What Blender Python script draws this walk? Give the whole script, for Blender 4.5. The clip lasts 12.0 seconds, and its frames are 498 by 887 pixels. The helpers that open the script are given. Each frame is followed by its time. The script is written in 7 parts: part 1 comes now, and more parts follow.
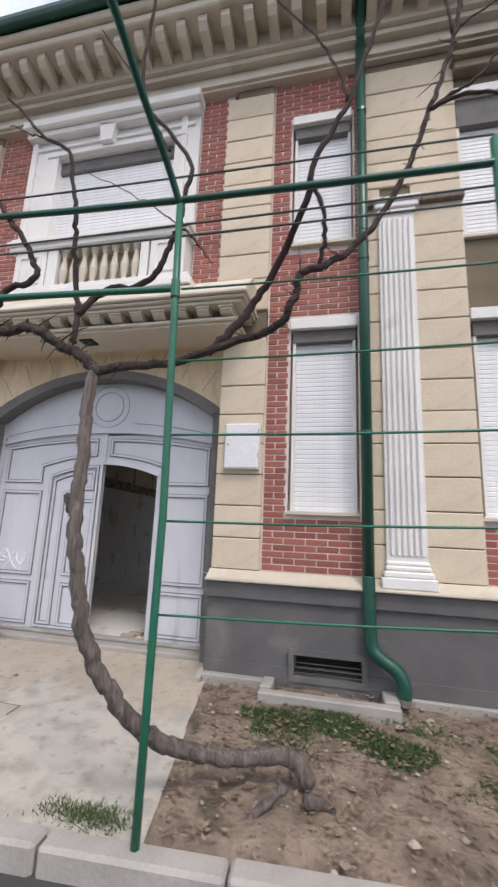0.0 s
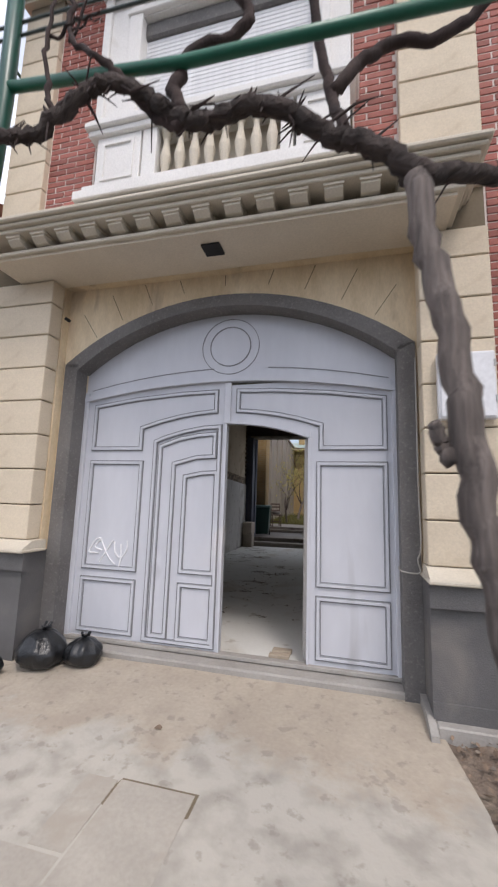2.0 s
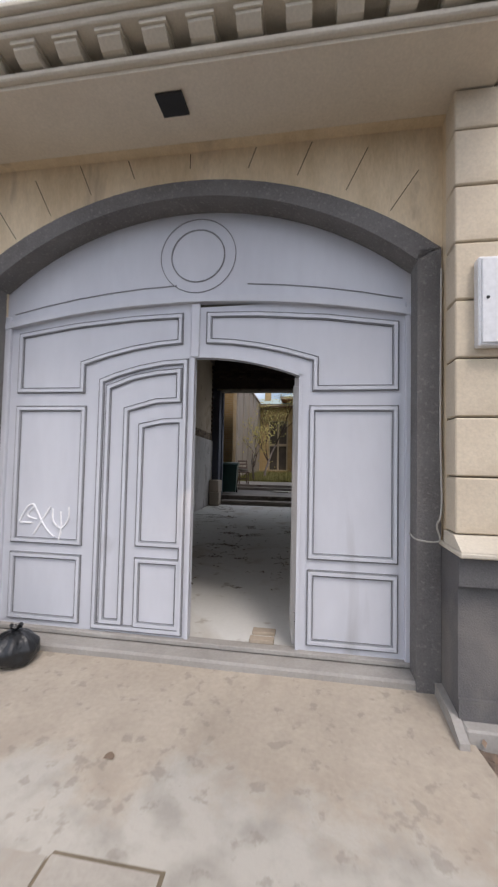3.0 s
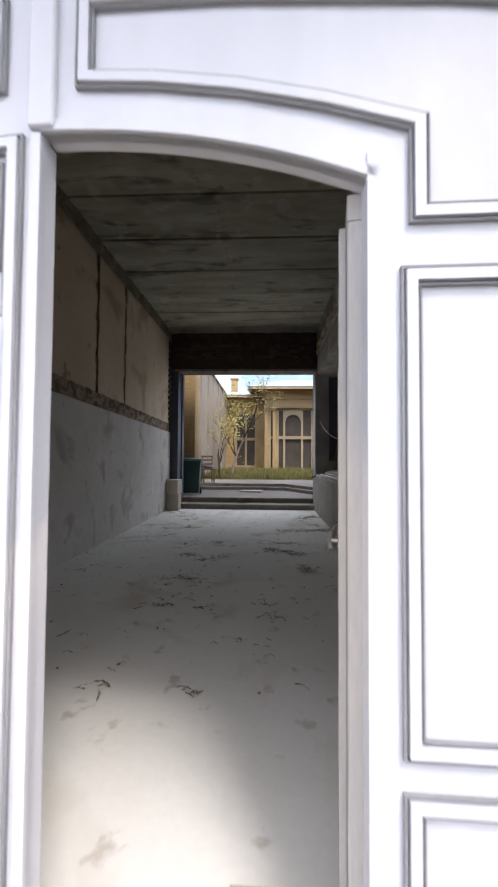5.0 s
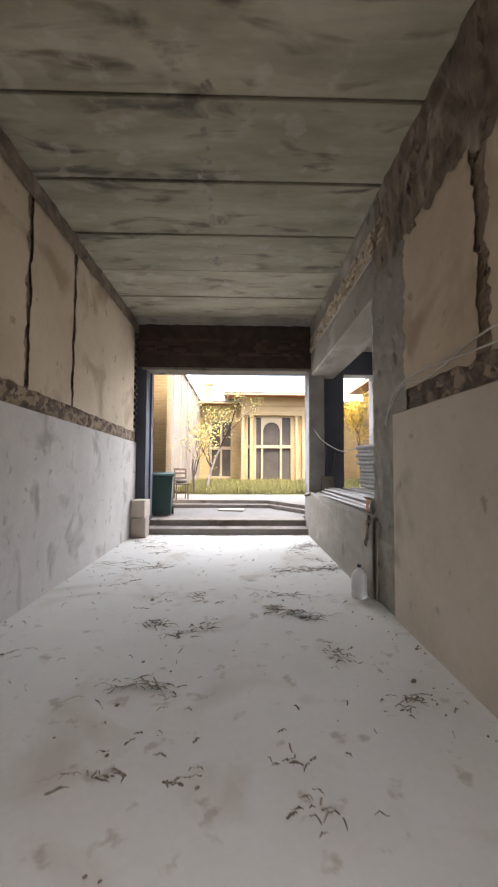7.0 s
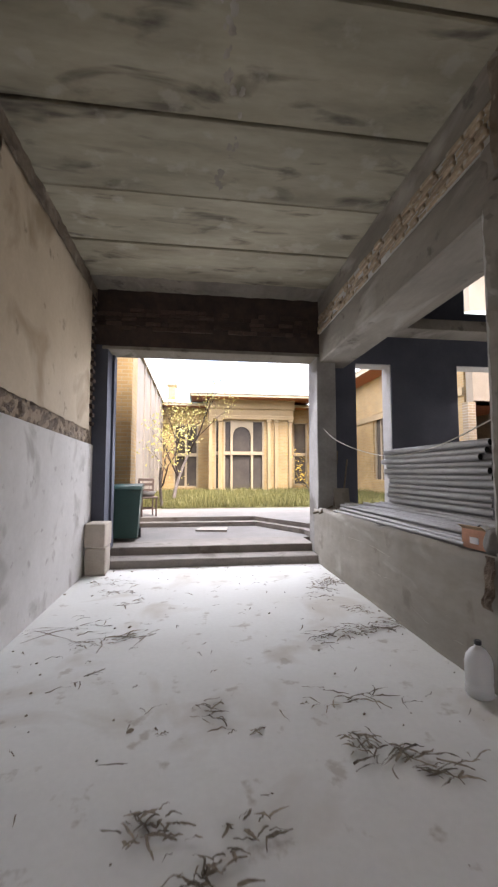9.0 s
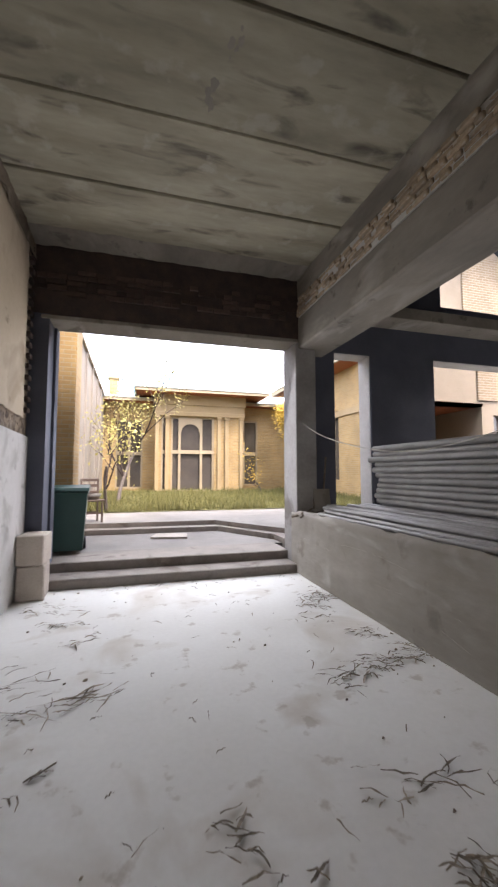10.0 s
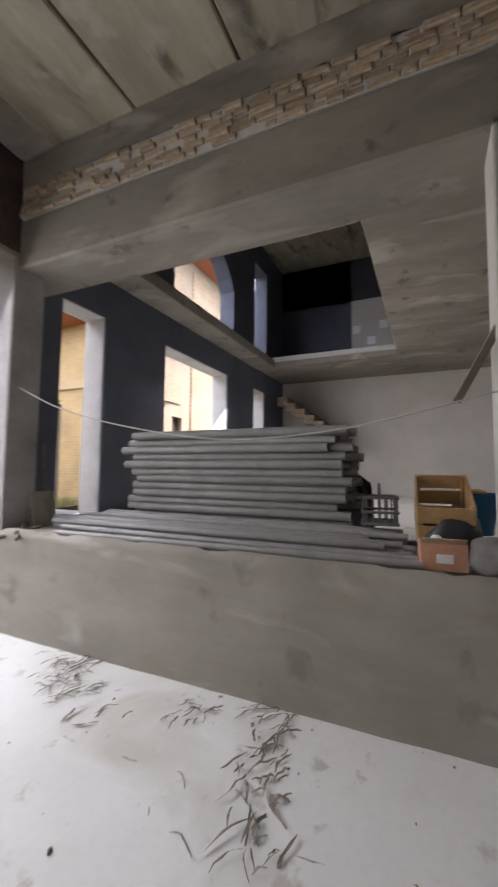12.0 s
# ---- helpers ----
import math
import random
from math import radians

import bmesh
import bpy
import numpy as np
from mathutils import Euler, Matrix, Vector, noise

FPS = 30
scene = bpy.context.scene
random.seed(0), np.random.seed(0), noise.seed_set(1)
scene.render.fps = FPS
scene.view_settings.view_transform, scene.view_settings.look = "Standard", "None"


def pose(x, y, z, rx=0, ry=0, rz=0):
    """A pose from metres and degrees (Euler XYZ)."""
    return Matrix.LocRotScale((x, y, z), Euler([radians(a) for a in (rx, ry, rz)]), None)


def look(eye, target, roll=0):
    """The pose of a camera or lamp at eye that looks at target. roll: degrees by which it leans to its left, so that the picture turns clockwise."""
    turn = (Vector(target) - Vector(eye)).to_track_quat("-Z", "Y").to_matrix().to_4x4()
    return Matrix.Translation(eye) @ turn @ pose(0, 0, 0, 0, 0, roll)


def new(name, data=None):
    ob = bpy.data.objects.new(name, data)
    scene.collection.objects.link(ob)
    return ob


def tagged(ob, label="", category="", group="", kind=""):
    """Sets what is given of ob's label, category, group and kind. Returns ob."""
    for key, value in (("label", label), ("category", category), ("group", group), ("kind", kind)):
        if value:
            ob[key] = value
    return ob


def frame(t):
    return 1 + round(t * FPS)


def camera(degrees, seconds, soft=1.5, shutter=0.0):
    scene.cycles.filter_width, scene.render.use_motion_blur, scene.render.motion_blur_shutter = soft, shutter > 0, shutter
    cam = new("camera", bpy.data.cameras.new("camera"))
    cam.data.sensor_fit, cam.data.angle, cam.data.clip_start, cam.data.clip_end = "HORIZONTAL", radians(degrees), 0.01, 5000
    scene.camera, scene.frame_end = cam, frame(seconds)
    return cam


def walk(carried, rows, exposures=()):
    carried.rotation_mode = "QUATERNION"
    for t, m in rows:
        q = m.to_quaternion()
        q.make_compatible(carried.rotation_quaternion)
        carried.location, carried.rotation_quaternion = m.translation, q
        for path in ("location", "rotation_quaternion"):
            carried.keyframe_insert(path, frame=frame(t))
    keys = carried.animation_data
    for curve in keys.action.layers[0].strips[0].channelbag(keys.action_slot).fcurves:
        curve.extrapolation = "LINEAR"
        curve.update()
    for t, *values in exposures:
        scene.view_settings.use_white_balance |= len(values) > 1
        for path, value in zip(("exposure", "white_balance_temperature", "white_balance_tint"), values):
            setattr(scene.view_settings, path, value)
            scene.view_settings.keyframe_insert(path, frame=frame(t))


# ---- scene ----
cam = camera(64.0, 12.0, soft=2.2, shutter=0.3)
PATH = [
    (0, (2.022, -4.565, 1.486), (1.647, -2.637, 1.863), 2.3),
    (0.5, (1.595, -4.219, 1.412), (1.122, -2.313, 1.789), 2.3),
    (1, (1.112, -3.965, 1.42), (0.604, -2.063, 1.775), 2.2),
    (1.5, (0.644, -3.714, 1.405), (0.133, -1.807, 1.723), 2.1),
    (2, (0.207, -3.441, 1.382), (-0.239, -1.513, 1.674), 1.8),
    (2.5, (-0.018, -3.122, 1.335), (-0.36, -1.164, 1.559), 1.3),
    (3, (-0.048, -2.68, 1.36), (-0.314, -0.699, 1.447), 1.2),
    (3.5, (-0.106, -2.222, 1.292), (-0.335, -0.237, 1.376), 1.4),
    (5.5, (-0.409, -0.205, 1.389), (-0.451, 1.794, 1.454), 0.1),
    (6, (-0.499, 0.222, 1.463), (-0.499, 2.22, 1.537), 0.1),
    (6.5, (-0.5, 0.535, 1.481), (-0.489, 2.533, 1.568), 0.2),
    (7, (-0.608, 0.875, 1.487), (-0.561, 2.871, 1.594), 0.3),
    (9, (-1.184, 2.821, 1.519), (-0.921, 4.798, 1.664), -0.0),
    (9.5, (-1.308, 3.284, 1.511), (-0.937, 5.244, 1.657), 0.1),
    (10, (-1.514, 3.775, 1.495), (-0.959, 5.691, 1.642), 0.0),
    (10.5, (-1.584, 4.28, 1.438), (-0.781, 6.106, 1.591), 0.2),
    (11, (-1.655, 4.817, 1.458), (-0.569, 6.49, 1.597), 0.2),
    (11.5, (-1.626, 5.302, 1.426), (-0.204, 6.7, 1.568), 0.0),
    (12, (-1.567, 5.81, 1.464), (0.248, 6.637, 1.608), 0.6),
]
EXPOSURES = [(0, 0.52, 6500, 14), (3.0, 0.54, 6500, 14), (3.5, 0.74, 6450, 14), (3.7, 0.76, 6450, 14), (4.6, 0.95, 6500, 14), (5.3, 2.2, 6450, 14), (5.6, 2.5, 6450, 14), (6.0, 2.85, 6500, 14), (6.5, 3.1, 6650, 16), (7.0, 3.33, 6800, 16), (9.0, 3.1, 6700, 18), (9.6, 2.98, 6700, 18), (10.5, 2.8, 6700, 18), (11.4, 2.85, 6700, 18), (12.0, 3.17, 6700, 18)]
walk(cam, [(t, look(*p)) for t, *p in PATH], EXPOSURES)

# ---- world and sun ----
world = bpy.data.worlds.new("sky")
scene.world = world
world.use_nodes = True
wn, wl = world.node_tree.nodes, world.node_tree.links
sky = wn.new("ShaderNodeTexSky")
sky.sky_type = "NISHITA"
sky.sun_disc = False
sky.sun_elevation, sky.sun_rotation = radians(56), radians(150)
sky.air_density, sky.dust_density, sky.ozone_density = 1.0, 4.0, 1.0
coord = wn.new("ShaderNodeTexCoord")
cloud = wn.new("ShaderNodeTexNoise")
cloud.inputs["Scale"].default_value, cloud.inputs["Detail"].default_value = 2.2, 6
cover = wn.new("ShaderNodeValToRGB")
cover.color_ramp.elements[0].position, cover.color_ramp.elements[1].position = 0.39, 0.58
white = wn.new("ShaderNodeMix")
white.data_type = "RGBA"
white.inputs["B"].default_value = (8.9, 9.5, 10.6, 1)
wl.new(coord.outputs["Generated"], cloud.inputs["Vector"])
wl.new(cloud.outputs["Fac"], cover.inputs["Fac"])
wl.new(cover.outputs["Color"], white.inputs["Factor"])
wl.new(sky.outputs["Color"], white.inputs["A"])
wl.new(white.outputs["Result"], wn["Background"].inputs["Color"])
wn["Background"].inputs["Strength"].default_value = 0.11

sun = new("sun", bpy.data.lights.new("sun", "SUN"))
sun.data.energy, sun.data.angle, sun.data.color = 1.0, radians(14), (1.0, 0.97, 0.93)
sun.matrix_world = look((0, 0, 30), (-10, 17, 0))

# area lamps added at the openings to strengthen the sky light entering there
def opening_light(name, x, y, z, w, h, watts, turn, color=(1.0, 0.975, 0.94), tilt=52):
    lamp = new(name, bpy.data.lights.new(name, "AREA"))
    lamp.data.shape, lamp.data.size, lamp.data.size_y, lamp.data.energy = "RECTANGLE", w, h, watts
    lamp.data.color = color
    lamp.matrix_world = pose(x, y, z, tilt, 0, turn)


opening_light("court_opening_light", -0.85, 10.0, 2.1, 3.4, 3.0, 8.5, 180, (0.90, 0.96, 1.0), 66)
opening_light("room_opening_light", 4.9, 10.1, 2.5, 2.2, 2.1, 15, 180)
opening_light("gate_opening_light", -0.50, 0.36, 1.35, 0.7, 1.5, 0.8, -24, (1.0, 0.74, 0.50), 40)

# the street front stands at a small angle to the passage behind it
EXT = Matrix.Rotation(radians(-1.6), 4, "Z") @ Matrix.Translation((-0.371, 0.22, 0))
HERE = Matrix.Identity(4)


# ---- materials ----
def rgb(c):
    return (c[0], c[1], c[2], 1)


def mat(name, a, b=None, rough=0.8, metal=0.0, big=1.5, fine=40.0, bump=0.3, stretch=(1, 1, 1), spread=0.5, stain=None, stain_scale=0.7, stain_at=0.58, vary=0.0, dist=0.01, grain=0.06, spots=None, zone=None):
    """Two tones mixed by coarse noise, a fine grain, optional stains, and relief."""
    m = bpy.data.materials.new(name)
    m.use_nodes = True
    n, l = m.node_tree.nodes, m.node_tree.links
    p = n["Principled BSDF"]
    p.inputs["Roughness"].default_value, p.inputs["Metallic"].default_value = rough, metal
    b = b or tuple(c * 0.8 for c in a)
    tc = n.new("ShaderNodeTexCoord")
    mp = n.new("ShaderNodeMapping")
    mp.inputs["Scale"].default_value = stretch
    l.new(tc.outputs["Object"], mp.inputs["Vector"])
    n1 = n.new("ShaderNodeTexNoise")
    n1.inputs["Scale"].default_value, n1.inputs["Detail"].default_value, n1.inputs["Roughness"].default_value = big, 8, 0.62
    l.new(mp.outputs["Vector"], n1.inputs["Vector"])
    r = n.new("ShaderNodeValToRGB")
    r.color_ramp.elements[0].position, r.color_ramp.elements[1].position = 0.5 - spread / 3, 0.5 + spread / 3
    r.color_ramp.elements[0].color, r.color_ramp.elements[1].color = rgb(b), rgb(a)
    l.new(n1.outputs["Fac"], r.inputs["Fac"])
    col = r.outputs["Color"]
    n2 = n.new("ShaderNodeTexNoise")
    n2.inputs["Scale"].default_value, n2.inputs["Detail"].default_value = fine, 6
    l.new(mp.outputs["Vector"], n2.inputs["Vector"])
    g = n.new("ShaderNodeMapRange")
    g.inputs["From Min"].default_value, g.inputs["From Max"].default_value = 0.3, 0.7
    g.inputs["To Min"].default_value, g.inputs["To Max"].default_value = 1 - grain, 1 + grain
    l.new(n2.outputs["Fac"], g.inputs["Value"])
    mul = n.new("ShaderNodeMix")
    mul.data_type, mul.blend_type = "RGBA", "MULTIPLY"
    mul.inputs["Factor"].default_value = 1
    l.new(col, mul.inputs["A"])
    l.new(g.outputs["Result"], mul.inputs["B"])
    col = mul.outputs["Result"]
    if stain:
        n3 = n.new("ShaderNodeTexNoise")
        n3.inputs["Scale"].default_value, n3.inputs["Detail"].default_value, n3.inputs["Distortion"].default_value = stain_scale, 9, 0.6
        l.new(mp.outputs["Vector"], n3.inputs["Vector"])
        s = n.new("ShaderNodeMapRange")
        s.inputs["From Min"].default_value, s.inputs["From Max"].default_value = stain_at, stain_at + 0.12
        l.new(n3.outputs["Fac"], s.inputs["Value"])
        mx = n.new("ShaderNodeMix")
        mx.data_type = "RGBA"
        mx.inputs["B"].default_value = rgb(stain)
        l.new(s.outputs["Result"], mx.inputs["Factor"])
        l.new(col, mx.inputs["A"])
        col = mx.outputs["Result"]
    if zone:
        # bare surface beyond a ragged line along y, dust before it
        sx = n.new("ShaderNodeSeparateXYZ")
        l.new(tc.outputs["Object"], sx.inputs["Vector"])
        n5 = n.new("ShaderNodeTexNoise")
        n5.inputs["Scale"].default_value, n5.inputs["Detail"].default_value, n5.inputs["Roughness"].default_value = 2.2, 10, 0.68
        l.new(tc.outputs["Object"], n5.inputs["Vector"])
        w = n.new("ShaderNodeMath")
        w.operation = "MULTIPLY_ADD"
        w.inputs[1].default_value = 1.6
        l.new(n5.outputs["Fac"], w.inputs[0])
        l.new(sx.outputs["Y"], w.inputs[2])
        zr = n.new("ShaderNodeMapRange")
        zr.inputs["From Min"].default_value, zr.inputs["From Max"].default_value = zone[0] + 0.8, zone[0] + 0.8 - 0.30
        l.new(w.outputs["Value"], zr.inputs["Value"])
        n6 = n.new("ShaderNodeTexNoise")
        n6.inputs["Scale"].default_value, n6.inputs["Detail"].default_value = 6, 12
        l.new(tc.outputs["Object"], n6.inputs["Vector"])
        bare = n.new("ShaderNodeValToRGB")
        bare.color_ramp.elements[0].position, bare.color_ramp.elements[1].position = 0.33, 0.56
        bare.color_ramp.elements[0].color, bare.color_ramp.elements[1].color = rgb(zone[2]), rgb(zone[1])
        l.new(n6.outputs["Fac"], bare.inputs["Fac"])
        mz_ = n.new("ShaderNodeMix")
        mz_.data_type = "RGBA"
        l.new(zr.outputs["Result"], mz_.inputs["Factor"])
        l.new(col, mz_.inputs["A"])
        l.new(bare.outputs["Color"], mz_.inputs["B"])
        col = mz_.outputs["Result"]
    if spots:
        # smaller blots of another colour
        n4 = n.new("ShaderNodeTexNoise")
        n4.inputs["Scale"].default_value, n4.inputs["Detail"].default_value, n4.inputs["Roughness"].default_value = spots[1], 5, 0.55
        l.new(tc.outputs["Object"], n4.inputs["Vector"])
        s4 = n.new("ShaderNodeMapRange")
        s4.inputs["From Min"].default_value, s4.inputs["From Max"].default_value = spots[2], spots[2] + 0.07
        s4.inputs["To Max"].default_value = spots[3]
        l.new(n4.outputs["Fac"], s4.inputs["Value"])
        m4 = n.new("ShaderNodeMix")
        m4.data_type = "RGBA"
        m4.inputs["B"].default_value = rgb(spots[0])
        l.new(s4.outputs["Result"], m4.inputs["Factor"])
        l.new(col, m4.inputs["A"])
        col = m4.outputs["Result"]
    if vary:
        oi = n.new("ShaderNodeObjectInfo")
        ge = n.new("ShaderNodeNewGeometry")
        ad = n.new("ShaderNodeMath")
        ad.operation = "ADD"
        l.new(oi.outputs["Random"], ad.inputs[0])
        l.new(ge.outputs["Random Per Island"], ad.inputs[1])
        fr = n.new("ShaderNodeMath")
        fr.operation = "FRACT"
        l.new(ad.outputs["Value"], fr.inputs[0])
        v = n.new("ShaderNodeMapRange")
        v.inputs["To Min"].default_value, v.inputs["To Max"].default_value = 1 - vary, 1 + vary
        l.new(fr.outputs["Value"], v.inputs["Value"])
        m2 = n.new("ShaderNodeMix")
        m2.data_type, m2.blend_type = "RGBA", "MULTIPLY"
        m2.inputs["Factor"].default_value = 1
        l.new(col, m2.inputs["A"])
        l.new(v.outputs["Result"], m2.inputs["B"])
        col = m2.outputs["Result"]
    l.new(col, p.inputs["Base Color"])
    if bump:
        ad2 = n.new("ShaderNodeMath")
        ad2.operation = "ADD"
        l.new(n1.outputs["Fac"], ad2.inputs[0])
        l.new(n2.outputs["Fac"], ad2.inputs[1])
        bp = n.new("ShaderNodeBump")
        bp.inputs["Strength"].default_value, bp.inputs["Distance"].default_value = bump * 0.75, dist
        l.new(ad2.outputs["Value"], bp.inputs["Height"])
        l.new(bp.outputs["Normal"], p.inputs["Normal"])
    return m


def brick_mat(name, c1, c2, mortar, w, h, gap, rough=0.85, axis="xz"):
    """Coursed brickwork for walls that stay far off."""
    m = bpy.data.materials.new(name)
    m.use_nodes = True
    n, l = m.node_tree.nodes, m.node_tree.links
    p = n["Principled BSDF"]
    p.inputs["Roughness"].default_value = rough
    tc = n.new("ShaderNodeTexCoord")
    mp = n.new("ShaderNodeMapping")
    mp.inputs["Rotation"].default_value = (radians(90), 0, 0) if axis == "xz" else (radians(90), 0, radians(90))
    mp.vector_type = "TEXTURE"
    l.new(tc.outputs["Object"], mp.inputs["Vector"])
    bt = n.new("ShaderNodeTexBrick")
    bt.inputs["Scale"].default_value = 1.0
    bt.inputs["Brick Width"].default_value, bt.inputs["Row Height"].default_value, bt.inputs["Mortar Size"].default_value = w, h, gap
    bt.inputs["Color1"].default_value, bt.inputs["Color2"].default_value, bt.inputs["Mortar"].default_value = rgb(c1), rgb(c2), rgb(mortar)
    l.new(mp.outputs["Vector"], bt.inputs["Vector"])
    ns = n.new("ShaderNodeTexNoise")
    ns.inputs["Scale"].default_value, ns.inputs["Detail"].default_value = 1.1, 8
    l.new(tc.outputs["Object"], ns.inputs["Vector"])
    mr = n.new("ShaderNodeMapRange")
    mr.inputs["From Min"].default_value, mr.inputs["From Max"].default_value = 0.3, 0.7
    mr.inputs["To Min"].default_value, mr.inputs["To Max"].default_value = 0.75, 1.12
    l.new(ns.outputs["Fac"], mr.inputs["Value"])
    mul = n.new("ShaderNodeMix")
    mul.data_type, mul.blend_type = "RGBA", "MULTIPLY"
    mul.inputs["Factor"].default_value = 1
    l.new(bt.outputs["Color"], mul.inputs["A"])
    l.new(mr.outputs["Result"], mul.inputs["B"])
    l.new(mul.outputs["Result"], p.inputs["Base Color"])
    bp = n.new("ShaderNodeBump")
    bp.inputs["Strength"].default_value, bp.inputs["Distance"].default_value = 0.7, 0.01
    bp.invert = True
    l.new(bt.outputs["Fac"], bp.inputs["Height"])
    l.new(bp.outputs["Normal"], p.inputs["Normal"])
    return m


def glassy(name, color, rough, transmission, ior=1.45):
    m = bpy.data.materials.new(name)
    m.use_nodes = True
    p = m.node_tree.nodes["Principled BSDF"]
    p.inputs["Base Color"].default_value = rgb(color)
    p.inputs["Roughness"].default_value, p.inputs["Transmission Weight"].default_value, p.inputs["IOR"].default_value = rough, transmission, ior
    return m


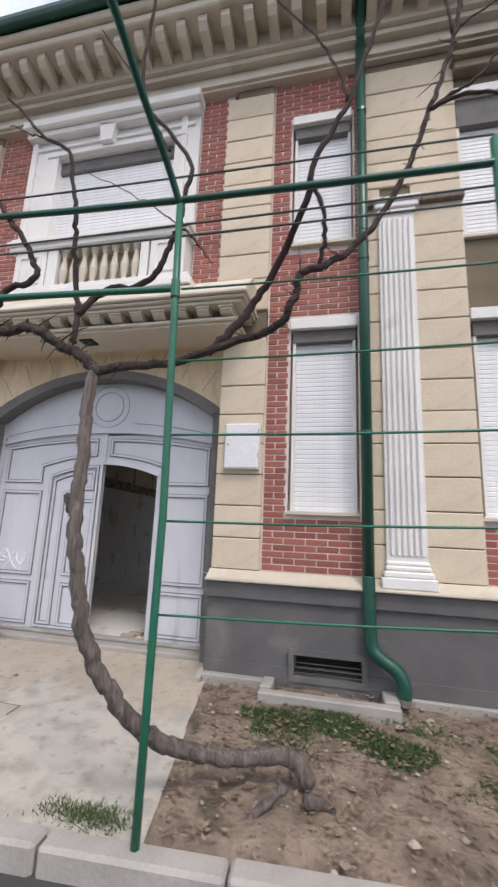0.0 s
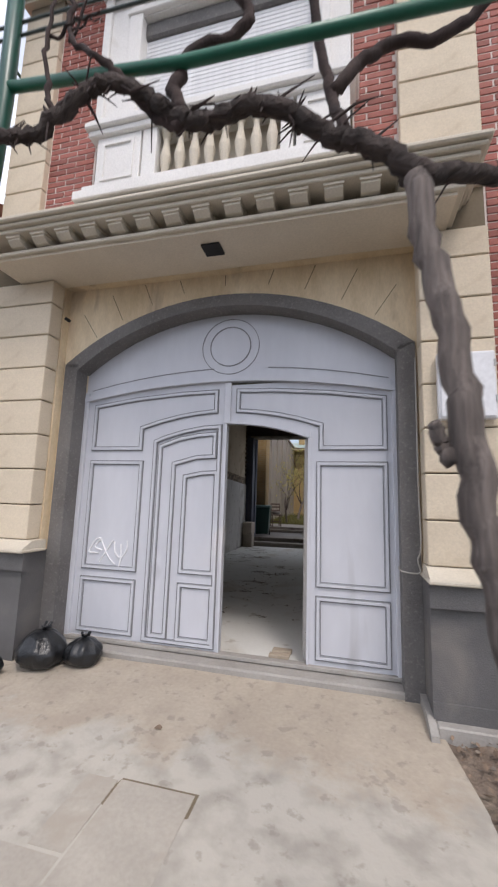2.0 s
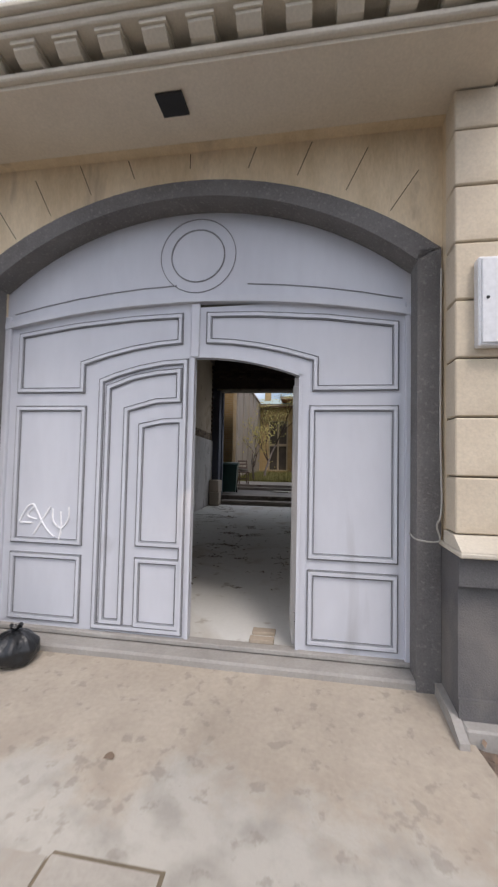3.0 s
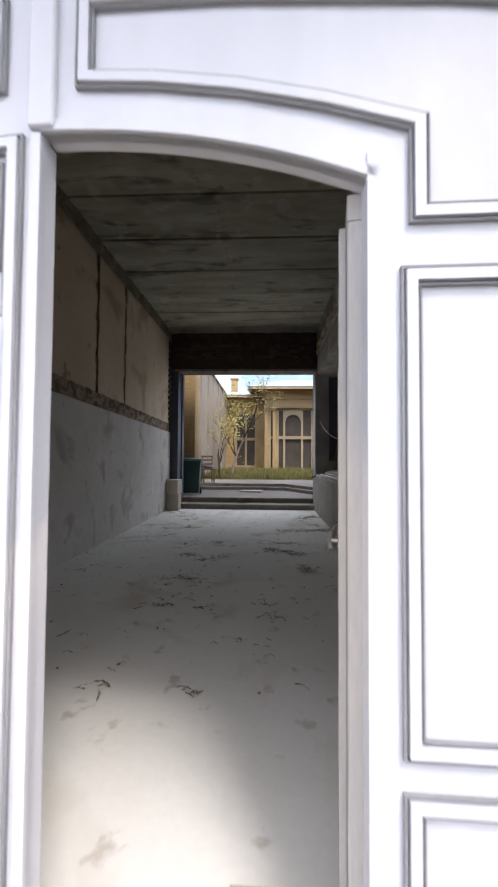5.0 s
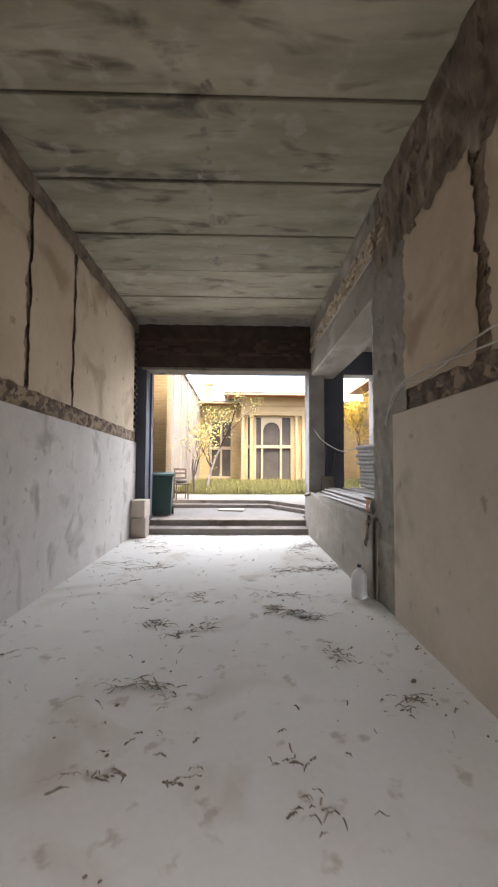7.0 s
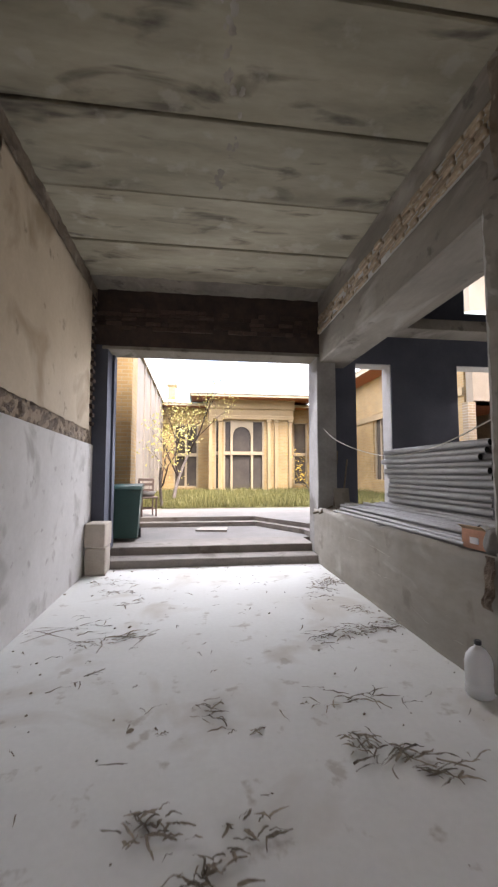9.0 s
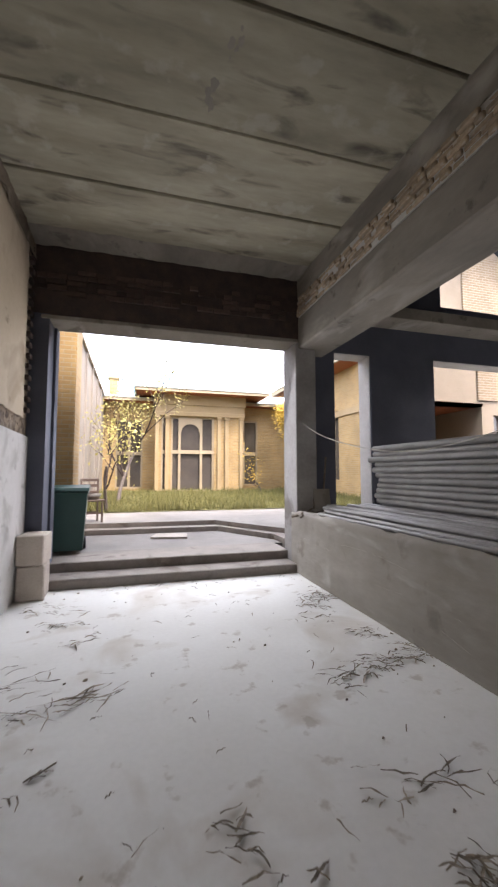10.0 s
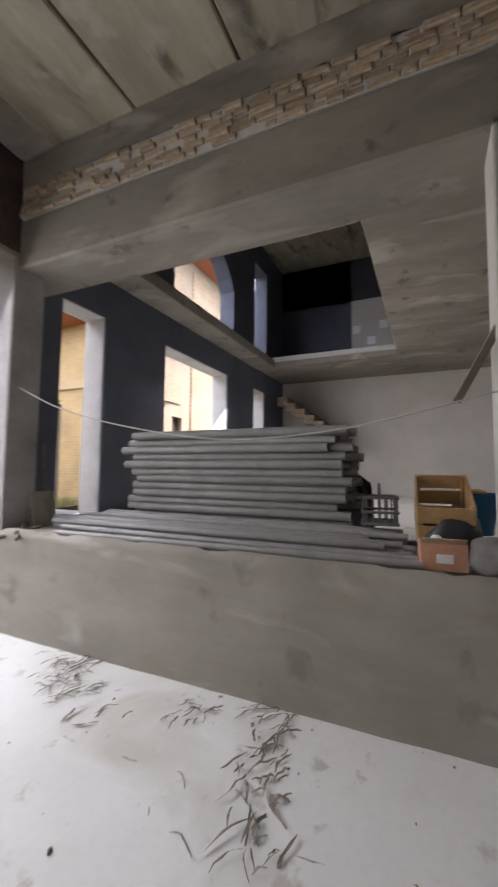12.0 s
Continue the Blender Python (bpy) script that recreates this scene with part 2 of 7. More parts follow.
M = {
    "beige": mat("beige_stone", (0.66, 0.565, 0.43), (0.58, 0.49, 0.365), 0.85, big=2.0, fine=60, bump=0.25, vary=0.06, stain=(0.50, 0.40, 0.28), stain_scale=1.6, stain_at=0.62),
    "recess": mat("sandstone_plaster", (0.76, 0.63, 0.44), (0.60, 0.47, 0.30), 0.88, big=2.5, fine=50, bump=0.4, stretch=(1.6, 1, 0.5), stain=(0.46, 0.36, 0.25), stain_scale=2.2, stain_at=0.6),
    "joint": mat("joint_dirt_and_shade", (0.20, 0.16, 0.11), (0.15, 0.12, 0.08), 0.95, bump=0.2),
    "redbrick": mat("red_brick", (0.34, 0.115, 0.085), (0.27, 0.085, 0.065), 0.75, big=6, fine=90, bump=0.5, vary=0.22),
    "mortar": mat("pale_mortar", (0.74, 0.66, 0.61), (0.64, 0.56, 0.51), 0.95, big=5, fine=120, bump=0.5),
    "plinth": mat("grey_plinth_render", (0.135, 0.130, 0.128), (0.10, 0.097, 0.096), 0.8, big=2.2, fine=110, bump=0.6, grain=0.12, stain=(0.19, 0.175, 0.16), stain_scale=1.2, stain_at=0.6),
    "archgrey": mat("grey_arch_render", (0.18, 0.172, 0.165), (0.125, 0.117, 0.111), 0.8, big=2, fine=90, bump=0.6, grain=0.12, spots=((0.25, 0.235, 0.22), 38, 0.58, 0.6)),
    "white": mat("white_stucco", (0.80, 0.78, 0.75), (0.72, 0.70, 0.67), 0.75, big=1.6, fine=60, bump=0.15, stain=(0.62, 0.59, 0.54), stain_scale=1.5, stain_at=0.64),
    "cream": mat("cream_stucco", (0.63, 0.57, 0.47), (0.54, 0.48, 0.38), 0.8, big=1.5, fine=70, bump=0.2, stain=(0.42, 0.37, 0.30), stain_scale=1.3, stain_at=0.6),
    "soffit": mat("soffit_plaster", (0.72, 0.645, 0.525), (0.64, 0.565, 0.455), 0.85, big=1.2, fine=60, bump=0.15),
    "shutter": mat("shutter_white", (0.80, 0.80, 0.80), (0.74, 0.74, 0.74), 0.5, big=1.0, fine=30, bump=0.03, vary=0.03),
    "gate": mat("gate_paint", (0.60, 0.61, 0.65), (0.53, 0.54, 0.58), 0.42, big=1.6, fine=12, bump=0.03, grain=0.02, stretch=(1, 1, 0.3), stain=(0.42, 0.42, 0.44), stain_scale=2.4, stain_at=0.66),
    "gatein": mat("gate_paint_darkened", (0.46, 0.44, 0.415), (0.39, 0.37, 0.345), 0.5, big=1.4, fine=70, bump=0.06, stretch=(1, 1, 0.2)),
    "seam": mat("seam_dirt_and_shade", (0.26, 0.26, 0.27), (0.18, 0.18, 0.185), 0.9, bump=0.1),
    "green": mat("green_paint", (0.018, 0.15, 0.085), (0.014, 0.11, 0.065), 0.4, big=4, fine=60, bump=0.1, stain=(0.05, 0.06, 0.05), stain_scale=5, stain_at=0.66),
    "dkgreen": mat("downpipe_green", (0.012, 0.085, 0.055), (0.01, 0.06, 0.042), 0.35, big=3, fine=40, bump=0.05),
    "wire": mat("wire_steel", (0.09, 0.11, 0.10), (0.06, 0.07, 0.07), 0.5, 0.6, bump=0.1),
    "bark": mat("vine_bark", (0.21, 0.175, 0.155), (0.065, 0.052, 0.046), 0.95, big=16, fine=55, bump=1.2, grain=0.35, stretch=(1, 1, 0.07), spread=0.7, dist=0.03),
    "oldbark": mat("dark_vine_bark", (0.088, 0.065, 0.055), (0.022, 0.016, 0.014), 0.95, big=18, fine=60, bump=1.3, grain=0.35, stretch=(0.22, 1, 0.22), spread=0.7, dist=0.05),
    "twig": mat("dark_twig", (0.058, 0.038, 0.033), (0.032, 0.021, 0.019), 0.95, big=12, fine=80, bump=0.6),
    "concrete": mat("apron_concrete", (0.47, 0.41, 0.33), (0.37, 0.315, 0.25), 0.92, big=1.6, fine=34, bump=0.45, grain=0.06, stain=(0.37, 0.315, 0.25), stain_scale=2.1, stain_at=0.565, zone=(-0.95, (0.45, 0.42, 0.365), (0.34, 0.315, 0.272)), spots=((0.25, 0.22, 0.18), 11, 0.59, 0.5)),
    "tilepiece": mat("pale_tile", (0.42, 0.35, 0.27), (0.34, 0.28, 0.21), 0.8, big=6, fine=40, bump=0.2),
    "slab": mat("slab_concrete", (0.42, 0.385, 0.33), (0.34, 0.31, 0.265), 0.9, big=2, fine=40, bump=0.4, stain=(0.36, 0.32, 0.265), stain_scale=3, stain_at=0.55),
    "kerb": mat("kerb_concrete", (0.38, 0.36, 0.33), (0.29, 0.27, 0.245), 0.9, big=2, fine=50, bump=0.5),
    "asphalt": mat("asphalt", (0.062, 0.060, 0.060), (0.045, 0.044, 0.044), 0.9, big=1.2, fine=140, bump=0.6),
    "soil": mat("dry_soil", (0.30, 0.235, 0.18), (0.145, 0.108, 0.082), 0.97, big=4.5, fine=30, bump=1.0, stain=(0.09, 0.075, 0.05), stain_scale=2.6, stain_at=0.57, dist=0.03),
    "grass": mat("grass_blade", (0.085, 0.125, 0.045), (0.05, 0.08, 0.025), 0.8, bump=0, vary=0.35),
    "stones": mat("soil_stone", (0.36, 0.31, 0.26), (0.22, 0.18, 0.14), 0.95, big=8, fine=60, bump=0.3, vary=0.45),
    "lawn": mat("lawn_blade", (0.155, 0.145, 0.045), (0.11, 0.105, 0.03), 0.8, bump=0, vary=0.4),
    "lawnsoil": mat("lawn_soil", (0.16, 0.16, 0.05), (0.12, 0.11, 0.045), 0.95, bump=0.5),
    "dryleaf": mat("dry_leaf", (0.25, 0.18, 0.125), (0.15, 0.105, 0.075), 0.9, bump=0.1, vary=0.35),
    "bag": mat("black_plastic", (0.016, 0.017, 0.019), (0.011, 0.012, 0.013), 0.28, big=6, fine=30, bump=0.5, dist=0.02),
    "metalwhite": mat("white_enamel", (0.78, 0.78, 0.79), (0.72, 0.72, 0.73), 0.4, bump=0.04),
    "black": mat("black_iron", (0.012, 0.012, 0.013), (0.009, 0.009, 0.01), 0.6, bump=0.1),
    "brass": mat("worn_steel", (0.55, 0.53, 0.5), (0.45, 0.43, 0.40), 0.35, 0.9, bump=0.05),
    "rooftile": mat("terracotta_tile", (0.32, 0.13, 0.07), (0.22, 0.085, 0.05), 0.85, big=4, fine=50, bump=0.4, vary=0.15),
    "chalk": mat("white_chalk", (0.88, 0.88, 0.89), (0.82, 0.82, 0.83), 0.9, bump=0.1),
    # passage
    "pfloor": mat("dusty_floor", (0.68, 0.68, 0.65), (0.60, 0.592, 0.555), 0.93, big=0.55, fine=25, bump=0.10, grain=0.025, stain=(0.52, 0.49, 0.435), stain_scale=1.1, stain_at=0.56, spots=((0.30, 0.25, 0.19), 5.0, 0.61, 0.5)),
    "lowwall": mat("grey_wall_plaster", (0.59, 0.575, 0.56), (0.47, 0.455, 0.44), 0.92, big=0.9, fine=18, bump=0.25, grain=0.03, stain=(0.35, 0.33, 0.31), stain_scale=1.8, stain_at=0.555, spots=((0.20, 0.18, 0.16), 6.0, 0.625, 0.45)),
    "upwall": mat("tan_wall_plaster", (0.53, 0.445, 0.335), (0.43, 0.35, 0.255), 0.92, big=0.8, fine=18, bump=0.22, grain=0.03, stain=(0.33, 0.255, 0.17), stain_scale=1.2, stain_at=0.545, spots=((0.19, 0.145, 0.10), 4.0, 0.645, 0.7)),
    "lowtan": mat("tan_lower_plaster", (0.52, 0.46, 0.385), (0.42, 0.365, 0.295), 0.92, big=0.9, fine=18, bump=0.25, grain=0.03, stain=(0.33, 0.28, 0.22), stain_scale=1.5, stain_at=0.57, spots=((0.20, 0.16, 0.125), 4.4, 0.65, 0.7)),
    "chase": mat("broken_brick_chase", (0.20, 0.150, 0.110), (0.085, 0.062, 0.047), 0.97, big=7, fine=40, bump=1.0, stain=(0.25, 0.20, 0.155), stain_scale=4, stain_at=0.56, dist=0.04),
    "slot": mat("raked_brick_slot", (0.34, 0.265, 0.19), (0.20, 0.15, 0.105), 0.97, big=4, fine=30, bump=1.0, spots=((0.05, 0.036, 0.027), 9, 0.58, 0.9), dist=0.03),
    "rustband": mat("rust_stained_concrete", (0.235, 0.19, 0.14), (0.12, 0.09, 0.065), 0.93, big=2.2, fine=30, bump=0.6, stain=(0.30, 0.26, 0.21), stain_scale=2.5, stain_at=0.6, spots=((0.05, 0.037, 0.028), 6, 0.66, 0.9), dist=0.03),
    "ceil": mat("plank_concrete", (0.375, 0.348, 0.268), (0.232, 0.213, 0.158), 0.92, big=1.5, fine=9, bump=0.3, stretch=(0.5, 1.7, 1), stain=(0.115, 0.10, 0.078), stain_scale=2.3, stain_at=0.555, spots=((0.45, 0.425, 0.365), 3.1, 0.585, 0.38), vary=0.14),
    "beam": mat("beam_concrete", (0.28, 0.255, 0.22), (0.175, 0.158, 0.135), 0.92, big=1.3, fine=18, bump=0.4, grain=0.05, stretch=(1, 0.4, 1), stain=(0.36, 0.335, 0.295), stain_scale=1.9, stain_at=0.575, spots=((0.10, 0.085, 0.07), 3.2, 0.62, 0.7)),
    "navyrender": mat("dark_navy_render", (0.090, 0.098, 0.130), (0.062, 0.067, 0.090), 0.9, big=1.3, fine=40, bump=0.3),
    "sootbrick": mat("sooty_brick", (0.09, 0.06, 0.05), (0.045, 0.035, 0.032), 0.95, big=5, fine=50, bump=0.8, vary=0.35),
    "oldbrick": mat("old_yellow_brick", (0.44, 0.35, 0.25), (0.29, 0.22, 0.15), 0.93, big=11, fine=40, bump=0.9, vary=0.22, spots=((0.40, 0.36, 0.30), 14, 0.56, 0.8)),
    "parapet": mat("parapet_concrete", (0.33, 0.305, 0.27), (0.235, 0.215, 0.185), 0.92, big=0.9, fine=16, bump=0.35, grain=0.03, stretch=(1, 0.5, 1.3), stain=(0.365, 0.34, 0.305), stain_scale=2.4, stain_at=0.56, spots=((0.14, 0.12, 0.10), 2.2, 0.60, 0.45)),
    "roomwall": mat("room_plaster", (0.60, 0.585, 0.56), (0.48, 0.465, 0.44), 0.92, big=0.8, fine=25, bump=0.3),
    "jamb": mat("pale_jamb_plaster", (0.52, 0.51, 0.49), (0.42, 0.41, 0.39), 0.9, big=2, fine=30, bump=0.4),
    "pier": mat("grey_pier_render", (0.34, 0.33, 0.32), (0.23, 0.22, 0.215), 0.9, big=1.6, fine=20, bump=0.4, stain=(0.15, 0.135, 0.125), stain_scale=1.5, stain_at=0.57),
    "pipe": mat("grey_pipe", (0.34, 0.335, 0.33), (0.25, 0.245, 0.24), 0.45, big=3, fine=40, bump=0.1, vary=0.18, stain=(0.20, 0.19, 0.175), stain_scale=4, stain_at=0.6),
    "pipein": mat("pipe_bore_shade", (0.02, 0.02, 0.02), (0.012, 0.012, 0.012), 0.9, bump=0),
    "debris": mat("dry_weed", (0.30, 0.26, 0.20), (0.13, 0.105, 0.08), 0.95, big=20, fine=80, bump=0.2, vary=0.4),
    "block": mat("pale_block", (0.50, 0.44, 0.37), (0.41, 0.355, 0.295), 0.92, big=4, fine=50, bump=0.5, vary=0.08),
    "bin": mat("bin_plastic", (0.010, 0.055, 0.045), (0.008, 0.042, 0.035), 0.45, big=2, fine=40, bump=0.06),
    "wood": mat("pale_wood", (0.48, 0.31, 0.14), (0.38, 0.23, 0.10), 0.7, big=2, fine=20, bump=0.2, stretch=(1, 8, 8), vary=0.12),
    "oldwood": mat("weathered_wood", (0.20, 0.165, 0.13), (0.13, 0.105, 0.085), 0.85, big=3, fine=30, bump=0.4, stretch=(6, 1, 6)),
    "chairwood": mat("dark_chair_wood", (0.10, 0.065, 0.05), (0.07, 0.045, 0.035), 0.6, bump=0.15),
    "carton": mat("printed_carton", (0.60, 0.33, 0.22), (0.52, 0.27, 0.18), 0.85, big=5, fine=40, bump=0.15),
    "cartonin": mat("brown_carton", (0.42, 0.30, 0.19), (0.35, 0.25, 0.15), 0.88, bump=0.1),
    "blue": mat("blue_plastic", (0.03, 0.20, 0.42), (0.025, 0.16, 0.34), 0.4, bump=0.05),
    "darkplastic": mat("dark_plastic", (0.035, 0.037, 0.042), (0.022, 0.024, 0.028), 0.5, bump=0.1),
    "greyplastic": mat("grey_plastic", (0.17, 0.17, 0.18), (0.12, 0.12, 0.13), 0.5, bump=0.1),
    "sack": mat("grey_sack", (0.22, 0.21, 0.20), (0.14, 0.135, 0.125), 0.85, big=6, fine=90, bump=0.6),
    "rope": mat("pale_cable", (0.52, 0.50, 0.46), (0.42, 0.40, 0.36), 0.8, bump=0.1),
    "bottle": glassy("milky_plastic", (0.90, 0.91, 0.92), 0.35, 0.55),
    # courtyard
    "cbrick": brick_mat("yellow_brick", (0.40, 0.265, 0.115), (0.34, 0.22, 0.09), (0.353, 0.277, 0.160), 0.26, 0.078, 0.010),
    "cbricky": brick_mat("yellow_brick_side", (0.40, 0.265, 0.115), (0.34, 0.22, 0.09), (0.353, 0.277, 0.160), 0.26, 0.078, 0.010, axis="yz"),
    "pbrick": brick_mat("pale_infill_brick", (0.265, 0.195, 0.120), (0.226, 0.164, 0.095), (0.315, 0.265, 0.202), 0.26, 0.082, 0.012),
    "cstucco": mat("yellow_stucco", (0.353, 0.260, 0.143), (0.302, 0.218, 0.118), 0.85, big=1.3, fine=40, bump=0.2),
    "cplaster": mat("tan_plaster", (0.265, 0.214, 0.158), (0.220, 0.176, 0.126), 0.88, big=0.9, fine=30, bump=0.25, stain=(0.252, 0.208, 0.158), stain_scale=1.0, stain_at=0.6),
    "redsoffit": mat("red_soffit_boards", (0.336, 0.109, 0.042), (0.260, 0.080, 0.034), 0.7, big=3, fine=20, bump=0.3, stretch=(1, 6, 1)),
    "croof": mat("pale_green_roof", (0.252, 0.319, 0.281), (0.210, 0.269, 0.239), 0.5, big=2, fine=20, bump=0.1),
    # glass colour lifted to a brownish tone in place of haze
    "glass": mat("dark_window_glass", (0.085, 0.072, 0.06), (0.06, 0.052, 0.045), 0.06, bump=0),
    "cframe": mat("tan_window_frame", (0.336, 0.269, 0.176), (0.286, 0.227, 0.147), 0.7, bump=0.1),
    "panelwall": mat("pale_panel_wall", (0.277, 0.239, 0.202), (0.218, 0.189, 0.160), 0.9, big=0.7, fine=20, bump=0.3, stain=(0.277, 0.235, 0.185), stain_scale=0.9, stain_at=0.58),
    "paving": mat("court_paving", (0.235, 0.218, 0.197), (0.176, 0.164, 0.147), 0.9, big=1.2, fine=25, bump=0.3, stain=(0.235, 0.218, 0.193), stain_scale=1.5, stain_at=0.6),
    "stepc": mat("step_concrete", (0.250, 0.220, 0.192), (0.181, 0.161, 0.142), 0.92, big=2.2, fine=30, bump=0.4, stain=(0.13, 0.105, 0.085), stain_scale=2.5, stain_at=0.56),
    "yleaf": mat("yellow_leaf", (0.58, 0.38, 0.04), (0.42, 0.27, 0.03), 0.7, bump=0, vary=0.3),
    "gleaf": mat("pale_green_leaf", (0.36, 0.32, 0.09), (0.27, 0.23, 0.06), 0.7, bump=0, vary=0.3),
}


# ---- shapes ----
class Shape:
    """Vertices and faces of one part."""

    def __init__(self):
        self.v, self.f = [], []

    def add(self, verts, faces):
        o = len(self.v)
        self.v += [tuple(p) for p in verts]
        self.f += [tuple(i + o for i in q) for q in faces]
        return self

    def box(self, x0, x1, y0, y1, z0, z1, bev=0.0):
        if bev <= 0:
            v = [(x, y, z) for x in (x0, x1) for y in (y0, y1) for z in (z0, z1)]
            return self.add(v, [(0, 1, 3, 2), (4, 6, 7, 5), (0, 4, 5, 1), (2, 3, 7, 6), (0, 2, 6, 4), (1, 5, 7, 3)])
        b = min(bev, (x1 - x0) / 2.2, (y1 - y0) / 2.2, (z1 - z0) / 2.2)
        v, ix = [], {}
        for i, x in enumerate((x0, x1)):
            for j, y in enumerate((y0, y1)):
                for k, z in enumerate((z0, z1)):
                    sx, sy, sz = (1 - 2 * i) * b, (1 - 2 * j) * b, (1 - 2 * k) * b
                    for a, q in enumerate(((x, y + sy, z + sz), (x + sx, y, z + sz), (x + sx, y + sy, z))):
                        ix[i, j, k, a] = len(v)
                        v.append(q)
        f = []
        for i in (0, 1):
            f.append([ix[i, j, k, 0] for j, k in ((0, 0), (0, 1), (1, 1), (1, 0))][:: 1 if i == 0 else -1])
            f.append([ix[j, i, k, 1] for j, k in ((0, 0), (1, 0), (1, 1), (0, 1))][:: 1 if i == 0 else -1])
            f.append([ix[j, k, i, 2] for j, k in ((0, 0), (0, 1), (1, 1), (1, 0))][:: 1 if i == 0 else -1])
        for i in (0, 1):
            for j in (0, 1):
                f.append([ix[i, j, 0, 0], ix[i, j, 1, 0], ix[i, j, 1, 1], ix[i, j, 0, 1]][:: 1 if i != j else -1])
                f.append([ix[i, 0, j, 0], ix[i, 1, j, 0], ix[i, 1, j, 2], ix[i, 0, j, 2]][:: -1 if i != j else 1])
                f.append([ix[0, i, j, 1], ix[1, i, j, 1], ix[1, i, j, 2], ix[0, i, j, 2]][:: 1 if i != j else -1])
        for i in (0, 1):
            for j in (0, 1):
                for k in (0, 1):
                    f.append([ix[i, j, k, 0], ix[i, j, k, 1], ix[i, j, k, 2]][:: 1 if (i + j + k) % 2 else -1])
        return self.add(v, f)

    def tube(self, pts, radii, n=8, cap=True, wob=0.0, rng=None):
        pts = [Vector(p) for p in pts]
        if not hasattr(radii, "__len__"):
            radii = [radii] * len(pts)
        rings, up = [], Vector((0.31, 0.17, 0.93)).normalized()
        for i, p in enumerate(pts):
            d = (pts[min(i + 1, len(pts) - 1)] - pts[max(i - 1, 0)]).normalized()
            a = d.cross(up)
            if a.length < 1e-3:
                a = d.cross(Vector((1, 0, 0)))
            a.normalize()
            b = d.cross(a)
            up = a.cross(d)
            ring = []
            for k in range(n):
                r = radii[i] * (1 + (rng.uniform(-wob, wob) if rng else 0))
                t = 2 * math.pi * k / n
                ring.append(p + a * (r * math.cos(t)) + b * (r * math.sin(t)))
            rings.append(ring)
        v = [q for ring in rings for q in ring]
        f = []
        for i in range(len(pts) - 1):
            for k in range(n):
                f.append((i * n + k, i * n + (k + 1) % n, (i + 1) * n + (k + 1) % n, (i + 1) * n + k))
        if cap:
            f.append(tuple(range(n))[::-1])
            f.append(tuple((len(pts) - 1) * n + k for k in range(n)))
        return self.add(v, f)

    def lathe(self, prof, n=12, cx=0.0, cy=0.0):
        v = [(cx + r * math.cos(2 * math.pi * k / n), cy + r * math.sin(2 * math.pi * k / n), z) for r, z in prof for k in range(n)]
        f = [(i * n + k, i * n + (k + 1) % n, (i + 1) * n + (k + 1) % n, (i + 1) * n + k) for i in range(len(prof) - 1) for k in range(n)]
        f += [tuple(range(n))[::-1], tuple((len(prof) - 1) * n + k for k in range(n))]
        return self.add(v, f)

    def prism(self, poly, axis, a, b):
        """A polygon in the two axes other than axis, drawn out from a to b."""
        put = {"x": lambda p, c: (c, p[0], p[1]), "y": lambda p, c: (p[0], c, p[1]), "z": lambda p, c: (p[0], p[1], c)}[axis]
        n = len(poly)
        v = [put(p, a) for p in poly] + [put(p, b) for p in poly]
        f = [tuple(range(n))[::-1], tuple(range(n, 2 * n))] + [(i, (i + 1) % n, n + (i + 1) % n, n + i) for i in range(n)]
        return self.add(v, f)

    def grid(self, fn, nu, nv):
        v = [fn(i / nu, j / nv) for i in range(nu + 1) for j in range(nv + 1)]
        f = [(i * (nv + 1) + j, (i + 1) * (nv + 1) + j, (i + 1) * (nv + 1) + j + 1, i * (nv + 1) + j + 1) for i in range(nu) for j in range(nv)]
        return self.add(v, f)

    def holed(self, x0, x1, z0, z1, y0, y1, holes, axis="y"):
        """A wall with rectangular openings that go through it; axis: the way through."""
        xs = sorted({x0, x1, *[min(max(c, x0), x1) for h in holes for c in h[:2]]})
        zs = sorted({z0, z1, *[min(max(c, z0), z1) for h in holes for c in h[2:]]})
        for a, b in zip(xs, xs[1:]):
            run = None
            for c, d in list(zip(zs, zs[1:])) + [(None, None)]:
                free = c is not None and not any(h[0] <= (a + b) / 2 <= h[1] and h[2] <= (c + d) / 2 <= h[3] for h in holes)
                if free:
                    run = (run[0], d) if run else (c, d)
                elif run:
                    self.box(a, b, y0, y1, *run) if axis == "y" else self.box(y0, y1, a, b, *run)
                    run = None
        return self

    def mesh(self, name, smooth=False):
        me = bpy.data.meshes.new(name)
        me.from_pydata(self.v, [], self.f)
        me.validate()
        bm = bmesh.new()
        bm.from_mesh(me)
        bmesh.ops.recalc_face_normals(bm, faces=bm.faces)
        bm.to_mesh(me)
        bm.free()
        if smooth:
            me.shade_smooth()
        return me


def single(name, shape, material, label="", category="", group="", kind="", m=HERE, smooth=False):
    """A top-level thing of one mesh."""
    me = shape.mesh(name, smooth)
    me.materials.append(M[material])
    ob = new(name, me)
    ob.matrix_world = m
    return tagged(ob, label, category, group, kind)


def root(name, label, category, m=HERE, group="", kind=""):
    ob = new(name)
    ob.empty_display_size = 0.1
    ob.matrix_world = m
    return tagged(ob, label, category, group, kind)


def part(name, shape, material, parent, label="", smooth=False, m=None):
    me = shape.mesh(name, smooth)
    me.materials.append(M[material])
    return piece(name, me, parent, m, label)


def piece(name, me, parent, m=None, label=""):
    ob = new(name, me)
    ob.parent = parent
    if m is not None:
        ob.matrix_basis = m
    return tagged(ob, label)


def shared(shape, material, name):
    me = shape.mesh(name)
    me.materials.append(M[material])
    return me


